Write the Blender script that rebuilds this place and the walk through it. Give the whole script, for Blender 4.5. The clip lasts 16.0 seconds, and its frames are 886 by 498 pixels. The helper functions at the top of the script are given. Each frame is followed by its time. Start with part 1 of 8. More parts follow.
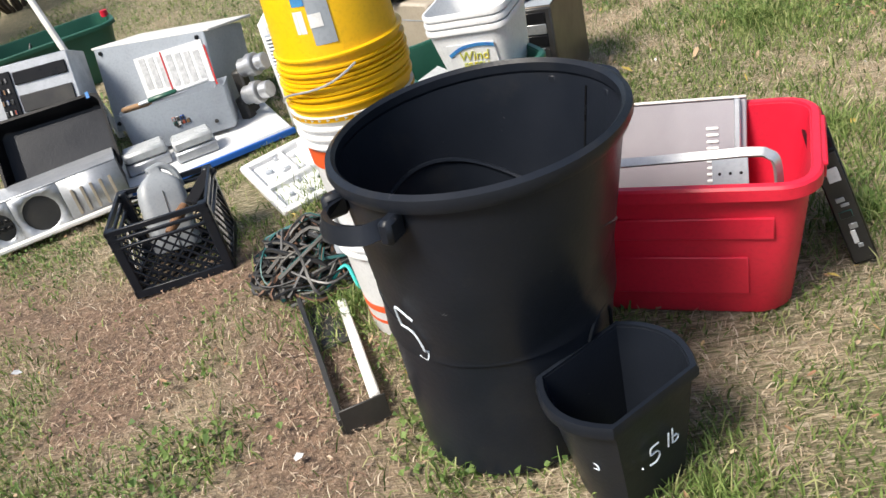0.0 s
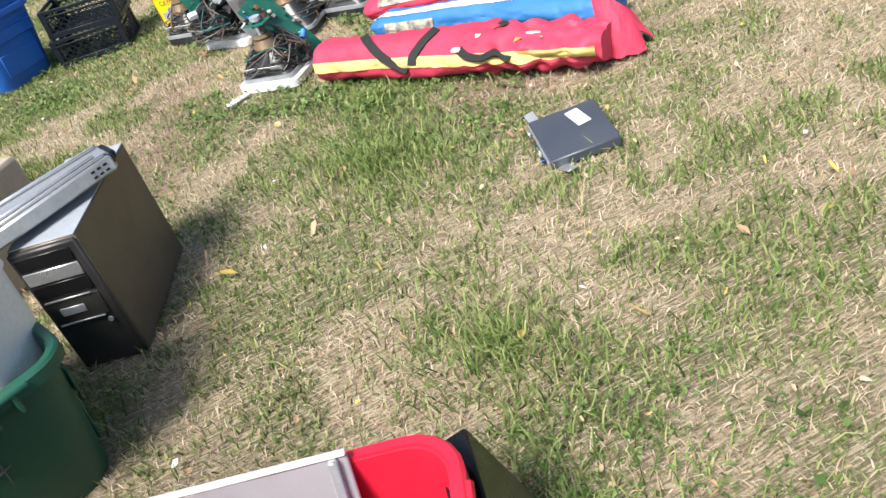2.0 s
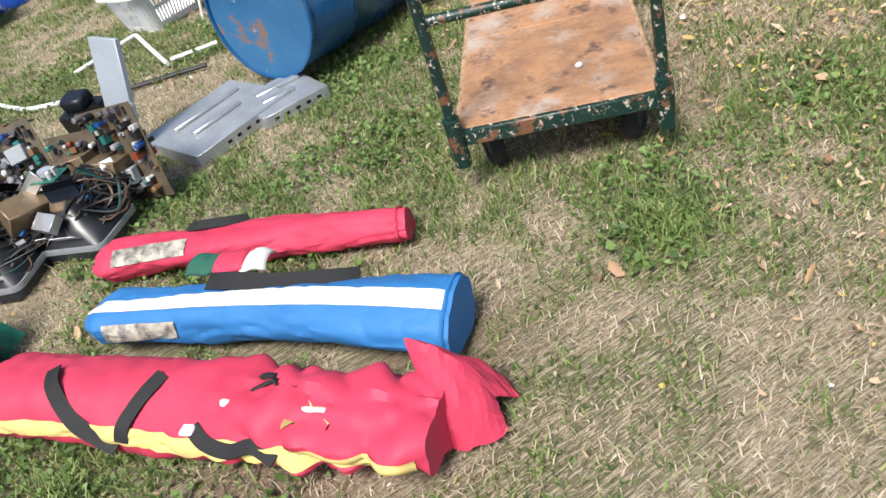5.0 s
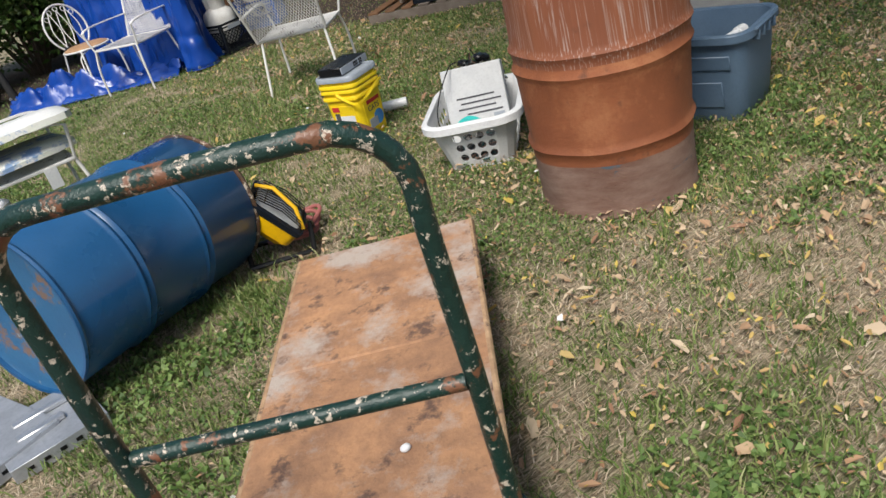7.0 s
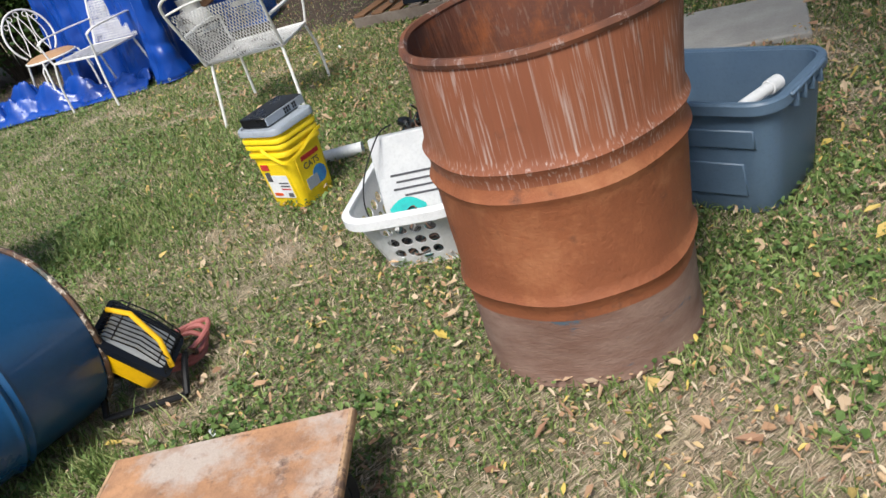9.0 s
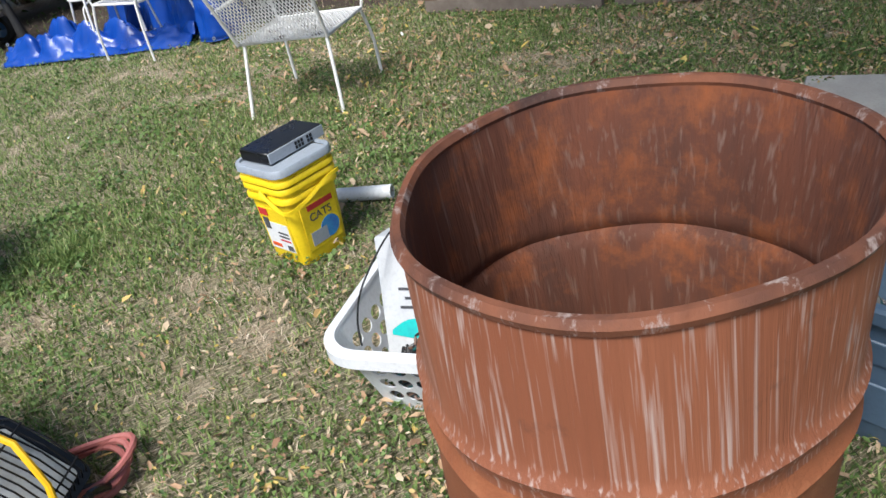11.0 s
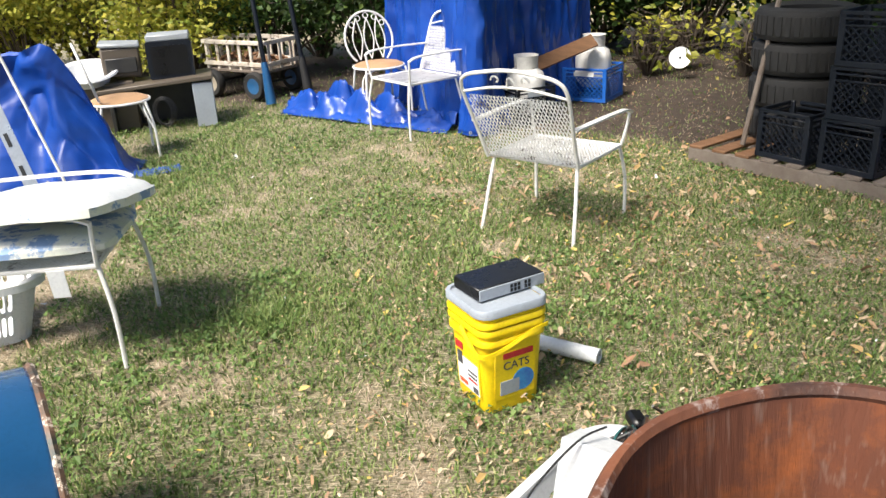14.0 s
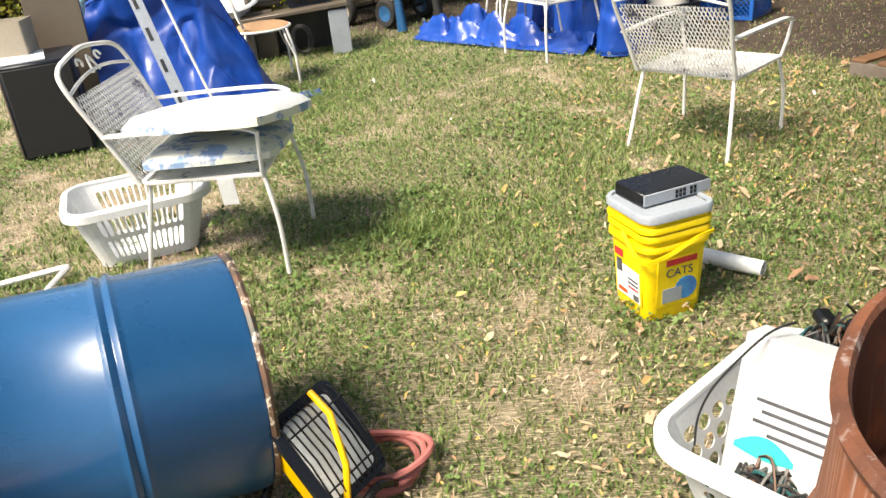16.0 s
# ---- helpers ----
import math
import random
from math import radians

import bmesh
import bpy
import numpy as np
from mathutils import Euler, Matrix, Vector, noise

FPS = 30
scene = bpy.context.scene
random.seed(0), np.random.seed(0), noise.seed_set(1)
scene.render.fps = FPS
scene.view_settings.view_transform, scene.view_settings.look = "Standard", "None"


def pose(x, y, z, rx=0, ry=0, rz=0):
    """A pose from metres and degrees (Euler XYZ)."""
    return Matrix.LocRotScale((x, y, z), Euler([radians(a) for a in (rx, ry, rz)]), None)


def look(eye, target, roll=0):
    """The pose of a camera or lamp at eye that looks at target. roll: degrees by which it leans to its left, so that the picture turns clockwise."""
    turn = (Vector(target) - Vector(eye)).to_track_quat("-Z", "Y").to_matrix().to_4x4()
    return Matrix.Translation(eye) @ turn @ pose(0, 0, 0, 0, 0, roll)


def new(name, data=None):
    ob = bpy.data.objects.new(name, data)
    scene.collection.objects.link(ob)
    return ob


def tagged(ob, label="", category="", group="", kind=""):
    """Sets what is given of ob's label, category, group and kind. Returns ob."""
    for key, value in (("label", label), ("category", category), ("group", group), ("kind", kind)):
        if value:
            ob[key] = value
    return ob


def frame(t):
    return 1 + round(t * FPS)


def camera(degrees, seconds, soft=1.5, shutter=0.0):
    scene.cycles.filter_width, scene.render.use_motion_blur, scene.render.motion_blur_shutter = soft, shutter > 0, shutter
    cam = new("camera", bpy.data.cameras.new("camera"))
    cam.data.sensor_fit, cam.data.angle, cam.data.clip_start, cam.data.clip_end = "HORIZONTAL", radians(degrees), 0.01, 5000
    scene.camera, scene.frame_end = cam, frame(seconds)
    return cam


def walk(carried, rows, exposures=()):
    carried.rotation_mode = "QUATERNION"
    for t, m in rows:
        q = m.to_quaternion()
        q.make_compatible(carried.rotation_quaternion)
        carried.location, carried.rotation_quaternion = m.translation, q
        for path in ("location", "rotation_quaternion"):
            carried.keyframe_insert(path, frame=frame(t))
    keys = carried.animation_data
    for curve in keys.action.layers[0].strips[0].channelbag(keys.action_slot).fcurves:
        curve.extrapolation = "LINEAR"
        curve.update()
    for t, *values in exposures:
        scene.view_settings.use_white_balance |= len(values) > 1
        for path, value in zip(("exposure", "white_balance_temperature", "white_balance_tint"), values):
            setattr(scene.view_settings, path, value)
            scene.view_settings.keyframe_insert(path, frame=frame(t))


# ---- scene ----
cam = camera(57.1, 16.0)
PATH = [
    (0, (-0.001, -0.03, 1.344), (-0.273, 1.658, 0.306), -15.7),
    (0.5, (0.173, 0.259, 1.338), (-0.05, 1.956, 0.302), -19.4),
    (1, (0.25, 0.576, 1.326), (0.455, 2.234, 0.226), -15.1),
    (1.5, (0.403, 0.814, 1.292), (0.796, 2.414, 0.158), -16.3),
    (2, (0.596, 1.058, 1.294), (0.948, 2.668, 0.161), -19.1),
    (2.5, (0.711, 1.343, 1.307), (1.034, 2.953, 0.165), -18.6),
    (3, (0.86, 1.556, 1.299), (1.34, 3.146, 0.184), -14.9),
    (3.2, (1.0, 1.675, 1.287), (1.529, 3.249, 0.173), -14.5),
    (5.3, (1.713, 2.443, 1.325), (2.297, 3.978, 0.183), -18.4),
    (5.5, (1.778, 2.508, 1.335), (2.331, 4.076, 0.223), -18.7),
    (6, (1.932, 2.734, 1.337), (2.577, 4.329, 0.317), -15.5),
    (6.5, (2.2, 2.864, 1.334), (3.053, 4.398, 0.376), -15.1),
    (7, (2.474, 2.984, 1.34), (3.357, 4.541, 0.446), -16.5),
    (7.5, (2.677, 3.171, 1.352), (3.533, 4.752, 0.476), -16.5),
    (8, (2.887, 3.332, 1.349), (3.786, 4.884, 0.464), -16.4),
    (8.5, (3.206, 3.457, 1.301), (4.01, 5.032, 0.367), -16.8),
    (9, (3.421, 3.558, 1.294), (4.166, 5.164, 0.364), -18.9),
    (9.5, (3.617, 3.74, 1.28), (4.393, 5.347, 0.376), -17.1),
    (10, (3.792, 3.884, 1.34), (4.537, 5.469, 0.375), -17.7),
    (10.2, (3.871, 3.951, 1.349), (4.478, 5.596, 0.388), -17.2),
    (12.3, (4.022, 4.527, 1.341), (4.627, 6.127, 0.304), -6.4),
    (12.5, (4.037, 4.513, 1.359), (4.591, 6.142, 0.34), -4.6),
    (13, (3.978, 4.457, 1.426), (4.356, 6.236, 0.594), 1.3),
    (13.5, (4.009, 4.501, 1.454), (4.296, 6.312, 0.655), 0.4),
    (14, (4.055, 4.508, 1.448), (4.2, 6.362, 0.71), -3.1),
    (14.5, (4.068, 4.495, 1.439), (4.186, 6.345, 0.689), -6.3),
    (14.8, (4.048, 4.486, 1.443), (4.176, 6.33, 0.678), -5.8),
    (15, (4.036, 4.506, 1.433), (4.122, 6.339, 0.639), -6.0),
    (15.5, (3.939, 4.481, 1.395), (3.889, 6.304, 0.573), -6.1),
    (15.7, (3.933, 4.459, 1.375), (3.852, 6.284, 0.56), -6.3),
    (16, (3.902, 4.471, 1.36), (3.757, 6.274, 0.507), -6.2),
]
walk(cam, [(t, look(eye, target, roll)) for t, eye, target, roll in PATH],
     exposures=[(0.0, 0.80, 6700, 9), (0.5, 1.08, 6700, 9), (1.0, 1.18, 6600, 9), (3.0, 0.96, 6400, 9), (5.5, 0.64, 6250, 9), (7.0, 0.28, 6400, 9), (7.6, 0.30, 6400, 9), (8.0, 0.56, 6400, 9), (8.6, 0.63, 6300, 9), (9.5, 0.52, 6200, 9), (10.2, 0.56, 6100, 9),
                (12.5, 1.08, 5800, 9), (13.5, 1.24, 6400, 9), (14.5, 1.15, 6750, 9), (16.0, 1.34, 7200, 9)])

# ---- world, sun and exposure ----
world = bpy.data.worlds.new("sky_world")
scene.world = world
world.use_nodes = True
wn = world.node_tree.nodes
sky = wn.new("ShaderNodeTexSky")
sky.sky_type = "NISHITA"
sky.sun_disc = False
SUN_TO = Vector((-0.58, -0.48, 1.08)).normalized()
sky.sun_elevation = math.asin(SUN_TO.z)
sky.sun_rotation = math.atan2(SUN_TO.x, SUN_TO.y)
sky.air_density, sky.dust_density = 1.0, 2.5
wn["Background"].inputs["Strength"].default_value = 0.1
world.node_tree.links.new(sky.outputs["Color"], wn["Background"].inputs["Color"])
sun = new("sun", bpy.data.lights.new("sun", "SUN"))
sun.data.energy, sun.data.angle, sun.data.color = 3.5, radians(19.0), (1.0, 0.945, 0.86)
sun.matrix_world = look(SUN_TO * 20, (0, 0, 0))

# ---- materials ----


def surf(name, c1, c2=None, scale=6.0, rough=0.6, metal=0.0, bump=0.15, fine=90.0, stain=None, stain_scale=3.0, stain_at=0.6,
         spec=0.5, island=None, stretch=(1, 1, 1), coat=0.0, stain_soft=0.05, stain2=None, stain_detail=8):
    """A worn surface: two tones at a large scale, fine grain in tone and relief, and stains of a third colour."""
    m = bpy.data.materials.new(name)
    m.use_nodes = True
    n, l = m.node_tree.nodes, m.node_tree.links
    b = n["Principled BSDF"]
    b.inputs["Roughness"].default_value, b.inputs["Metallic"].default_value = rough, metal
    b.inputs["Specular IOR Level"].default_value = spec
    b.inputs["Coat Weight"].default_value = coat
    co = n.new("ShaderNodeTexCoord")
    mp = n.new("ShaderNodeMapping")
    mp.inputs["Scale"].default_value = stretch
    l.new(co.outputs["Object"], mp.inputs["Vector"])

    def tex(s, detail, rgh):
        t = n.new("ShaderNodeTexNoise")
        t.inputs["Scale"].default_value, t.inputs["Detail"].default_value, t.inputs["Roughness"].default_value = s, detail, rgh
        l.new(mp.outputs["Vector"], t.inputs["Vector"])
        return t

    def ramp(src, lo, hi):
        r = n.new("ShaderNodeMapRange")
        r.inputs["From Min"].default_value, r.inputs["From Max"].default_value = lo, hi
        l.new(src, r.inputs["Value"])
        return r.outputs["Result"]

    def mix(fac, a, c):
        x = n.new("ShaderNodeMix")
        x.data_type = "RGBA"
        l.new(fac, x.inputs["Factor"])
        for sock, v in ((x.inputs["A"], a), (x.inputs["B"], c)):
            if isinstance(v, tuple):
                sock.default_value = (*v, 1)
            else:
                l.new(v, sock)
        return x.outputs["Result"]

    c2 = c2 or tuple(v * 0.75 for v in c1)
    big, small = tex(scale, 5, 0.6), tex(fine, 4, 0.65)
    col = mix(ramp(big.outputs["Fac"], 0.35, 0.65), c1, c2)
    col = mix(ramp(small.outputs["Fac"], 0.48, 1.25), col, tuple(v * 0.6 for v in c2))
    if island:
        geo = n.new("ShaderNodeNewGeometry")
        cr = n.new("ShaderNodeValToRGB")
        cr.color_ramp.interpolation = "CONSTANT"
        while len(cr.color_ramp.elements) < len(island):
            cr.color_ramp.elements.new(0.5)
        for i, c in enumerate(island):
            cr.color_ramp.elements[i].position = i / len(island)
            cr.color_ramp.elements[i].color = (*c, 1)
        l.new(geo.outputs["Random Per Island"], cr.inputs["Fac"])
        x = n.new("ShaderNodeMix")
        x.data_type, x.blend_type = "RGBA", "MULTIPLY"
        x.inputs["Factor"].default_value = 1
        l.new(cr.outputs["Color"], x.inputs["A"])
        l.new(mix(ramp(small.outputs["Fac"], 0.3, 0.8), (1.0, 1.0, 1.0), (0.7, 0.7, 0.7)), x.inputs["B"])
        col = x.outputs["Result"]
    if stain:
        st = tex(stain_scale, stain_detail, 0.72 if stain_detail > 4 else 0.5)
        col = mix(ramp(st.outputs["Fac"], stain_at, stain_at + stain_soft), col, stain)
    if stain2:
        tone, size, start, soft = stain2
        mp2 = n.new("ShaderNodeMapping")
        mp2.inputs["Location"].default_value = (7.3, 2.1, 4.4)
        l.new(co.outputs["Object"], mp2.inputs["Vector"])
        st2 = tex(size, 8, 0.68)
        l.new(mp2.outputs["Vector"], st2.inputs["Vector"])
        col = mix(ramp(st2.outputs["Fac"], start, start + soft), col, tone)
    l.new(col, b.inputs["Base Color"])
    if bump:
        bp = n.new("ShaderNodeBump")
        bp.inputs["Strength"].default_value, bp.inputs["Distance"].default_value = bump, 0.004
        l.new(small.outputs["Fac"], bp.inputs["Height"])
        l.new(bp.outputs["Normal"], b.inputs["Normal"])
    rr = ramp(big.outputs["Fac"], 0.3, 0.7)
    mr = n.new("ShaderNodeMapRange")
    mr.inputs["To Min"].default_value, mr.inputs["To Max"].default_value = max(rough - 0.08, 0.02), min(rough + 0.1, 1)
    l.new(rr, mr.inputs["Value"])
    l.new(mr.outputs["Result"], b.inputs["Roughness"])
    return m


BLACK_PLASTIC = surf("black_plastic", (0.0085, 0.011, 0.0165), (0.012, 0.015, 0.022), 4, 0.36, stain=(0.13, 0.13, 0.135), stain_scale=46, stain_at=0.68, spec=0.24, stain2=((0.02, 0.021, 0.024), 5, 0.56, 0.2))
BLACK_GLOSS = surf("black_gloss_plastic", (0.006, 0.006, 0.007), (0.01, 0.01, 0.011), 5, 0.3, bump=0.03, spec=0.27)
DARK_METAL = surf("dark_metal", (0.03, 0.03, 0.032), (0.05, 0.048, 0.045), 7, 0.45, 0.3, stain=(0.12, 0.1, 0.08), stain_scale=14, stain_at=0.68)
RED_PLASTIC = surf("red_plastic", (0.62, 0.014, 0.04), (0.68, 0.022, 0.05), 3, 0.38, bump=0.06)
GREEN_PLASTIC = surf("green_plastic", (0.012, 0.075, 0.05), (0.018, 0.1, 0.065), 3, 0.42, bump=0.06, stain=(0.1, 0.12, 0.1), stain_scale=12, stain_at=0.74)
BLUE_PLASTIC = surf("blue_plastic", (0.01, 0.1, 0.45), (0.015, 0.13, 0.52), 3, 0.4, bump=0.06)
GREY_PLASTIC = surf("grey_blue_plastic", (0.072, 0.118, 0.18), (0.095, 0.145, 0.21), 3, 0.42, bump=0.08, stain=(0.3, 0.3, 0.3), stain_scale=40, stain_at=0.76)
YELLOW_PLASTIC = surf("yellow_plastic", (0.78, 0.46, 0.0), (0.72, 0.4, 0.004), 4, 0.4, bump=0.05)
LITTER_YELLOW = surf("bright_yellow_plastic", (0.85, 0.62, 0.01), (0.8, 0.56, 0.01), 4, 0.38, bump=0.05)
WHITE_PLASTIC = surf("white_plastic", (0.74, 0.75, 0.76), (0.66, 0.67, 0.68), 5, 0.42, bump=0.05, stain=(0.35, 0.34, 0.32), stain_scale=11, stain_at=0.72)
WHITE_PAINT = surf("chipped_white_paint", (0.76, 0.75, 0.73), (0.62, 0.6, 0.57), 9, 0.5, bump=0.2, stain=(0.13, 0.08, 0.05), stain_scale=16, stain_at=0.66)
MESH_PAINT = surf("mildewed_white_mesh", (0.78, 0.77, 0.76), (0.6, 0.59, 0.58), 7, 0.55, bump=0.25, stain=(0.1, 0.08, 0.065), stain_scale=11, stain_at=0.55, stain_soft=0.1)
PAPER = surf("printed_paper", (0.78, 0.78, 0.77), (0.66, 0.67, 0.69), 14, 0.7, bump=0.03)
CARTON = surf("coated_white_card", (0.6, 0.61, 0.61), (0.52, 0.53, 0.54), 9, 0.55, bump=0.03)
BAR_INK = surf("print_ink", (0.05, 0.05, 0.055), (0.09, 0.09, 0.1), 40, 0.7, bump=0)
RED_INK = surf("red_ink", (0.55, 0.03, 0.03), None, 30, 0.7, bump=0)
BLUE_INK = surf("blue_ink", (0.03, 0.12, 0.42), (0.05, 0.28, 0.55), 25, 0.6, bump=0)
YELLOW_INK = surf("yellow_ink", (0.75, 0.6, 0.04), (0.4, 0.5, 0.08), 25, 0.6, bump=0)
CYAN_INK = surf("cyan_ink", (0.02, 0.5, 0.45), (0.03, 0.42, 0.42), 25, 0.6, bump=0)
PALE_BLUE = surf("pale_blue_paper", (0.25, 0.5, 0.62), (0.2, 0.42, 0.55), 12, 0.7, bump=0.05)
FADED_PINK = surf("faded_pink_print", (0.42, 0.2, 0.2), (0.3, 0.22, 0.24), 26, 0.7, bump=0.05)
ORANGE_INK = surf("orange_ink", (0.75, 0.1, 0.02), None, 20, 0.5, bump=0)
FINE_PRINT = surf("grey_small_print", (0.55, 0.56, 0.57), (0.36, 0.37, 0.39), 60, 0.7, bump=0, fine=160)
CHALK = surf("pale_marker", (0.72, 0.8, 0.88), (0.5, 0.56, 0.62), 60, 0.9, bump=0.2)
GREY_PAINT = surf("grey_painted_steel", (0.36, 0.4, 0.45), (0.3, 0.33, 0.37), 4, 0.45, 0.1, stain=(0.12, 0.11, 0.1), stain_scale=12, stain_at=0.72)
LILAC_STEEL = surf("matt_grey_steel_sheet", (0.31, 0.29, 0.325), (0.36, 0.34, 0.37), 3, 0.38, 0.35, bump=0.02, fine=900)
BEIGE = surf("beige_plastic", (0.38, 0.33, 0.26), (0.32, 0.28, 0.22), 4, 0.55, bump=0.1)
BROWN_CASE = surf("brown_grey_case", (0.13, 0.105, 0.08), (0.105, 0.085, 0.065), 2.5, 0.42, 0.15, bump=0.06)
ALU = surf("aluminium", (0.62, 0.63, 0.64), (0.5, 0.51, 0.53), 7, 0.34, 0.75, bump=0.08, stain=(0.2, 0.19, 0.18), stain_scale=12, stain_at=0.7)
GALV = surf("galvanised_steel", (0.5, 0.52, 0.55), (0.36, 0.38, 0.41), 9, 0.42, 0.55, bump=0.1, stain=(0.16, 0.15, 0.14), stain_scale=10, stain_at=0.68)
COPPER_CASE = surf("tarnished_brass_can", (0.24, 0.17, 0.1), (0.15, 0.11, 0.07), 9, 0.45, 0.4, stain=(0.4, 0.36, 0.3), stain_scale=14, stain_at=0.62)
CRT_GLASS = surf("dark_tube_coating", (0.011, 0.012, 0.015), (0.022, 0.024, 0.028), 6, 0.34, bump=0.04, stain=(0.1, 0.1, 0.1), stain_scale=16, stain_at=0.72)
PCB_GREEN = surf("green_circuit_board", (0.008, 0.1, 0.075), (0.012, 0.14, 0.1), 18, 0.4, bump=0.15, fine=220, stain=(0.25, 0.3, 0.26), stain_scale=60, stain_at=0.63)
PCB_BROWN = surf("brown_circuit_board", (0.13, 0.1, 0.065), (0.07, 0.055, 0.037), 12, 0.5, bump=0.12, fine=200, stain=(0.5, 0.44, 0.32), stain_scale=50, stain_at=0.64)
BITS = surf("mixed_components", (0.5, 0.5, 0.5), None, 20, 0.42, 0.1, bump=0.1,
            island=[(0.02, 0.02, 0.022), (0.3, 0.31, 0.33), (0.03, 0.03, 0.03), (0.2, 0.11, 0.05), (0.02, 0.02, 0.02), (0.015, 0.07, 0.28), (0.05, 0.05, 0.055),
                    (0.6, 0.6, 0.58), (0.02, 0.02, 0.02), (0.25, 0.05, 0.025), (0.1, 0.1, 0.1), (0.16, 0.16, 0.17), (0.02, 0.15, 0.13), (0.015, 0.015, 0.016)])
WIRES = surf("mixed_wires", (0.5, 0.5, 0.5), None, 20, 0.45, 0.0, bump=0.05,
             island=[(0.015, 0.015, 0.016), (0.02, 0.02, 0.02), (0.1, 0.1, 0.1), (0.012, 0.012, 0.013), (0.16, 0.09, 0.06), (0.03, 0.03, 0.032),
                     (0.14, 0.135, 0.125), (0.02, 0.02, 0.02), (0.015, 0.1, 0.1)])
RED_CLOTH = surf("red_nylon_cloth", (0.58, 0.045, 0.1), (0.5, 0.03, 0.075), 4, 0.7, bump=0.25, fine=240, stain=(0.5, 0.16, 0.16), stain_scale=9, stain_at=0.7)
BLUE_CLOTH = surf("blue_nylon_cloth", (0.028, 0.17, 0.44), (0.022, 0.14, 0.37), 5, 0.68, bump=0.25, fine=240)
WHITE_CLOTH = surf("white_cloth", (0.72, 0.71, 0.67), (0.6, 0.59, 0.55), 9, 0.8, bump=0.2, fine=240, stain=(0.4, 0.38, 0.33), stain_scale=8, stain_at=0.68)
YELLOW_CLOTH = surf("yellow_cloth", (0.68, 0.53, 0.17), (0.6, 0.47, 0.18), 9, 0.8, bump=0.2, fine=240)
BLACK_WEB = surf("black_webbing", (0.008, 0.008, 0.009), (0.014, 0.014, 0.015), 20, 0.75, bump=0.4, fine=260)
TEAL_CLOTH = surf("green_cloth", (0.015, 0.12, 0.08), (0.02, 0.09, 0.06), 12, 0.8, bump=0.2)
LABEL_MESS = surf("weathered_label", (0.5, 0.46, 0.38), (0.1, 0.095, 0.09), 30, 0.7, bump=0.1, stain=(0.03, 0.2, 0.3), stain_scale=22, stain_at=0.6)
DRUM_BLUE = surf("blue_drum_paint", (0.009, 0.068, 0.18), (0.014, 0.088, 0.22), 2.2, 0.3, 0.0, bump=0.05, coat=0.3, stain=(0.28, 0.33, 0.38), stain_scale=30, stain_at=0.72)
DRUM_END = surf("scraped_drum_end", (0.025, 0.1, 0.22), (0.035, 0.13, 0.26), 4, 0.45, 0.0, bump=0.2, stain=(0.17, 0.11, 0.085), stain_scale=4.5, stain_at=0.56, stain2=((0.3, 0.32, 0.33), 22, 0.64, 0.05))
RUST = surf("rusted_steel", (0.19, 0.058, 0.022), (0.27, 0.088, 0.032), 3.2, 0.72, 0.05, bump=0.7, fine=70, stain=(0.33, 0.13, 0.055), stain_scale=3.4, stain_at=0.52, stain_soft=0.14, stain2=((0.07, 0.03, 0.02), 7, 0.6, 0.12))
RUST_RUN = surf("rust_with_pale_runs", (0.19, 0.06, 0.027), (0.26, 0.09, 0.04), 3.0, 0.7, 0.05, bump=0.7, fine=80, stain=(0.4, 0.3, 0.26), stain_scale=170, stain_at=0.54, stain_soft=0.22, stretch=(1, 1, 0.012), stain_detail=3, stain2=((0.085, 0.035, 0.022), 6, 0.57, 0.14))
RUST_FOOT = surf("pale_flaking_rust", (0.24, 0.155, 0.12), (0.16, 0.085, 0.06), 6, 0.8, 0.05, bump=0.8, fine=60, stain=(0.07, 0.095, 0.12), stain_scale=5, stain_at=0.6, stretch=(1, 1, 3))
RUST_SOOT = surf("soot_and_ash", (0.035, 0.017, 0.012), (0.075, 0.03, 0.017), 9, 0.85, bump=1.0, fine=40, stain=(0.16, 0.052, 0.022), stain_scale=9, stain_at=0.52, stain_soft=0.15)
RUST_IN = surf("streaked_orange_rust", (0.07, 0.026, 0.015), (0.14, 0.044, 0.02), 7, 0.75, 0.05, bump=1.0, fine=55, stain=(0.24, 0.165, 0.13), stain_scale=95, stain_at=0.58, stain_soft=0.34, stretch=(1, 1, 0.004), stain_detail=2, stain2=((0.25, 0.072, 0.018), 10, 0.49, 0.24))
RUST_DARK = surf("sooty_rust", (0.065, 0.026, 0.017), (0.19, 0.066, 0.03), 6, 0.75, 0.05, bump=1.0, fine=45, stain=(0.3, 0.235, 0.21), stain_scale=34, stain_at=0.56, stain_soft=0.1, stretch=(1, 1, 0.16), stain2=((0.035, 0.018, 0.014), 4, 0.54, 0.16))
CART_PAINT = surf("chipped_green_paint", (0.006, 0.026, 0.021), (0.009, 0.036, 0.029), 7, 0.36, 0.0, bump=0.8, fine=70, stain=(0.55, 0.47, 0.38), stain_scale=48, stain_at=0.575, stain_soft=0.02, stain2=((0.17, 0.075, 0.04), 13, 0.565, 0.03))
CART_RUST = surf("worn_green_and_rust_paint", (0.02, 0.03, 0.024), (0.16, 0.075, 0.04), 16, 0.5, 0.1, bump=0.6, fine=80, stain=(0.55, 0.47, 0.38), stain_scale=24, stain_at=0.53)
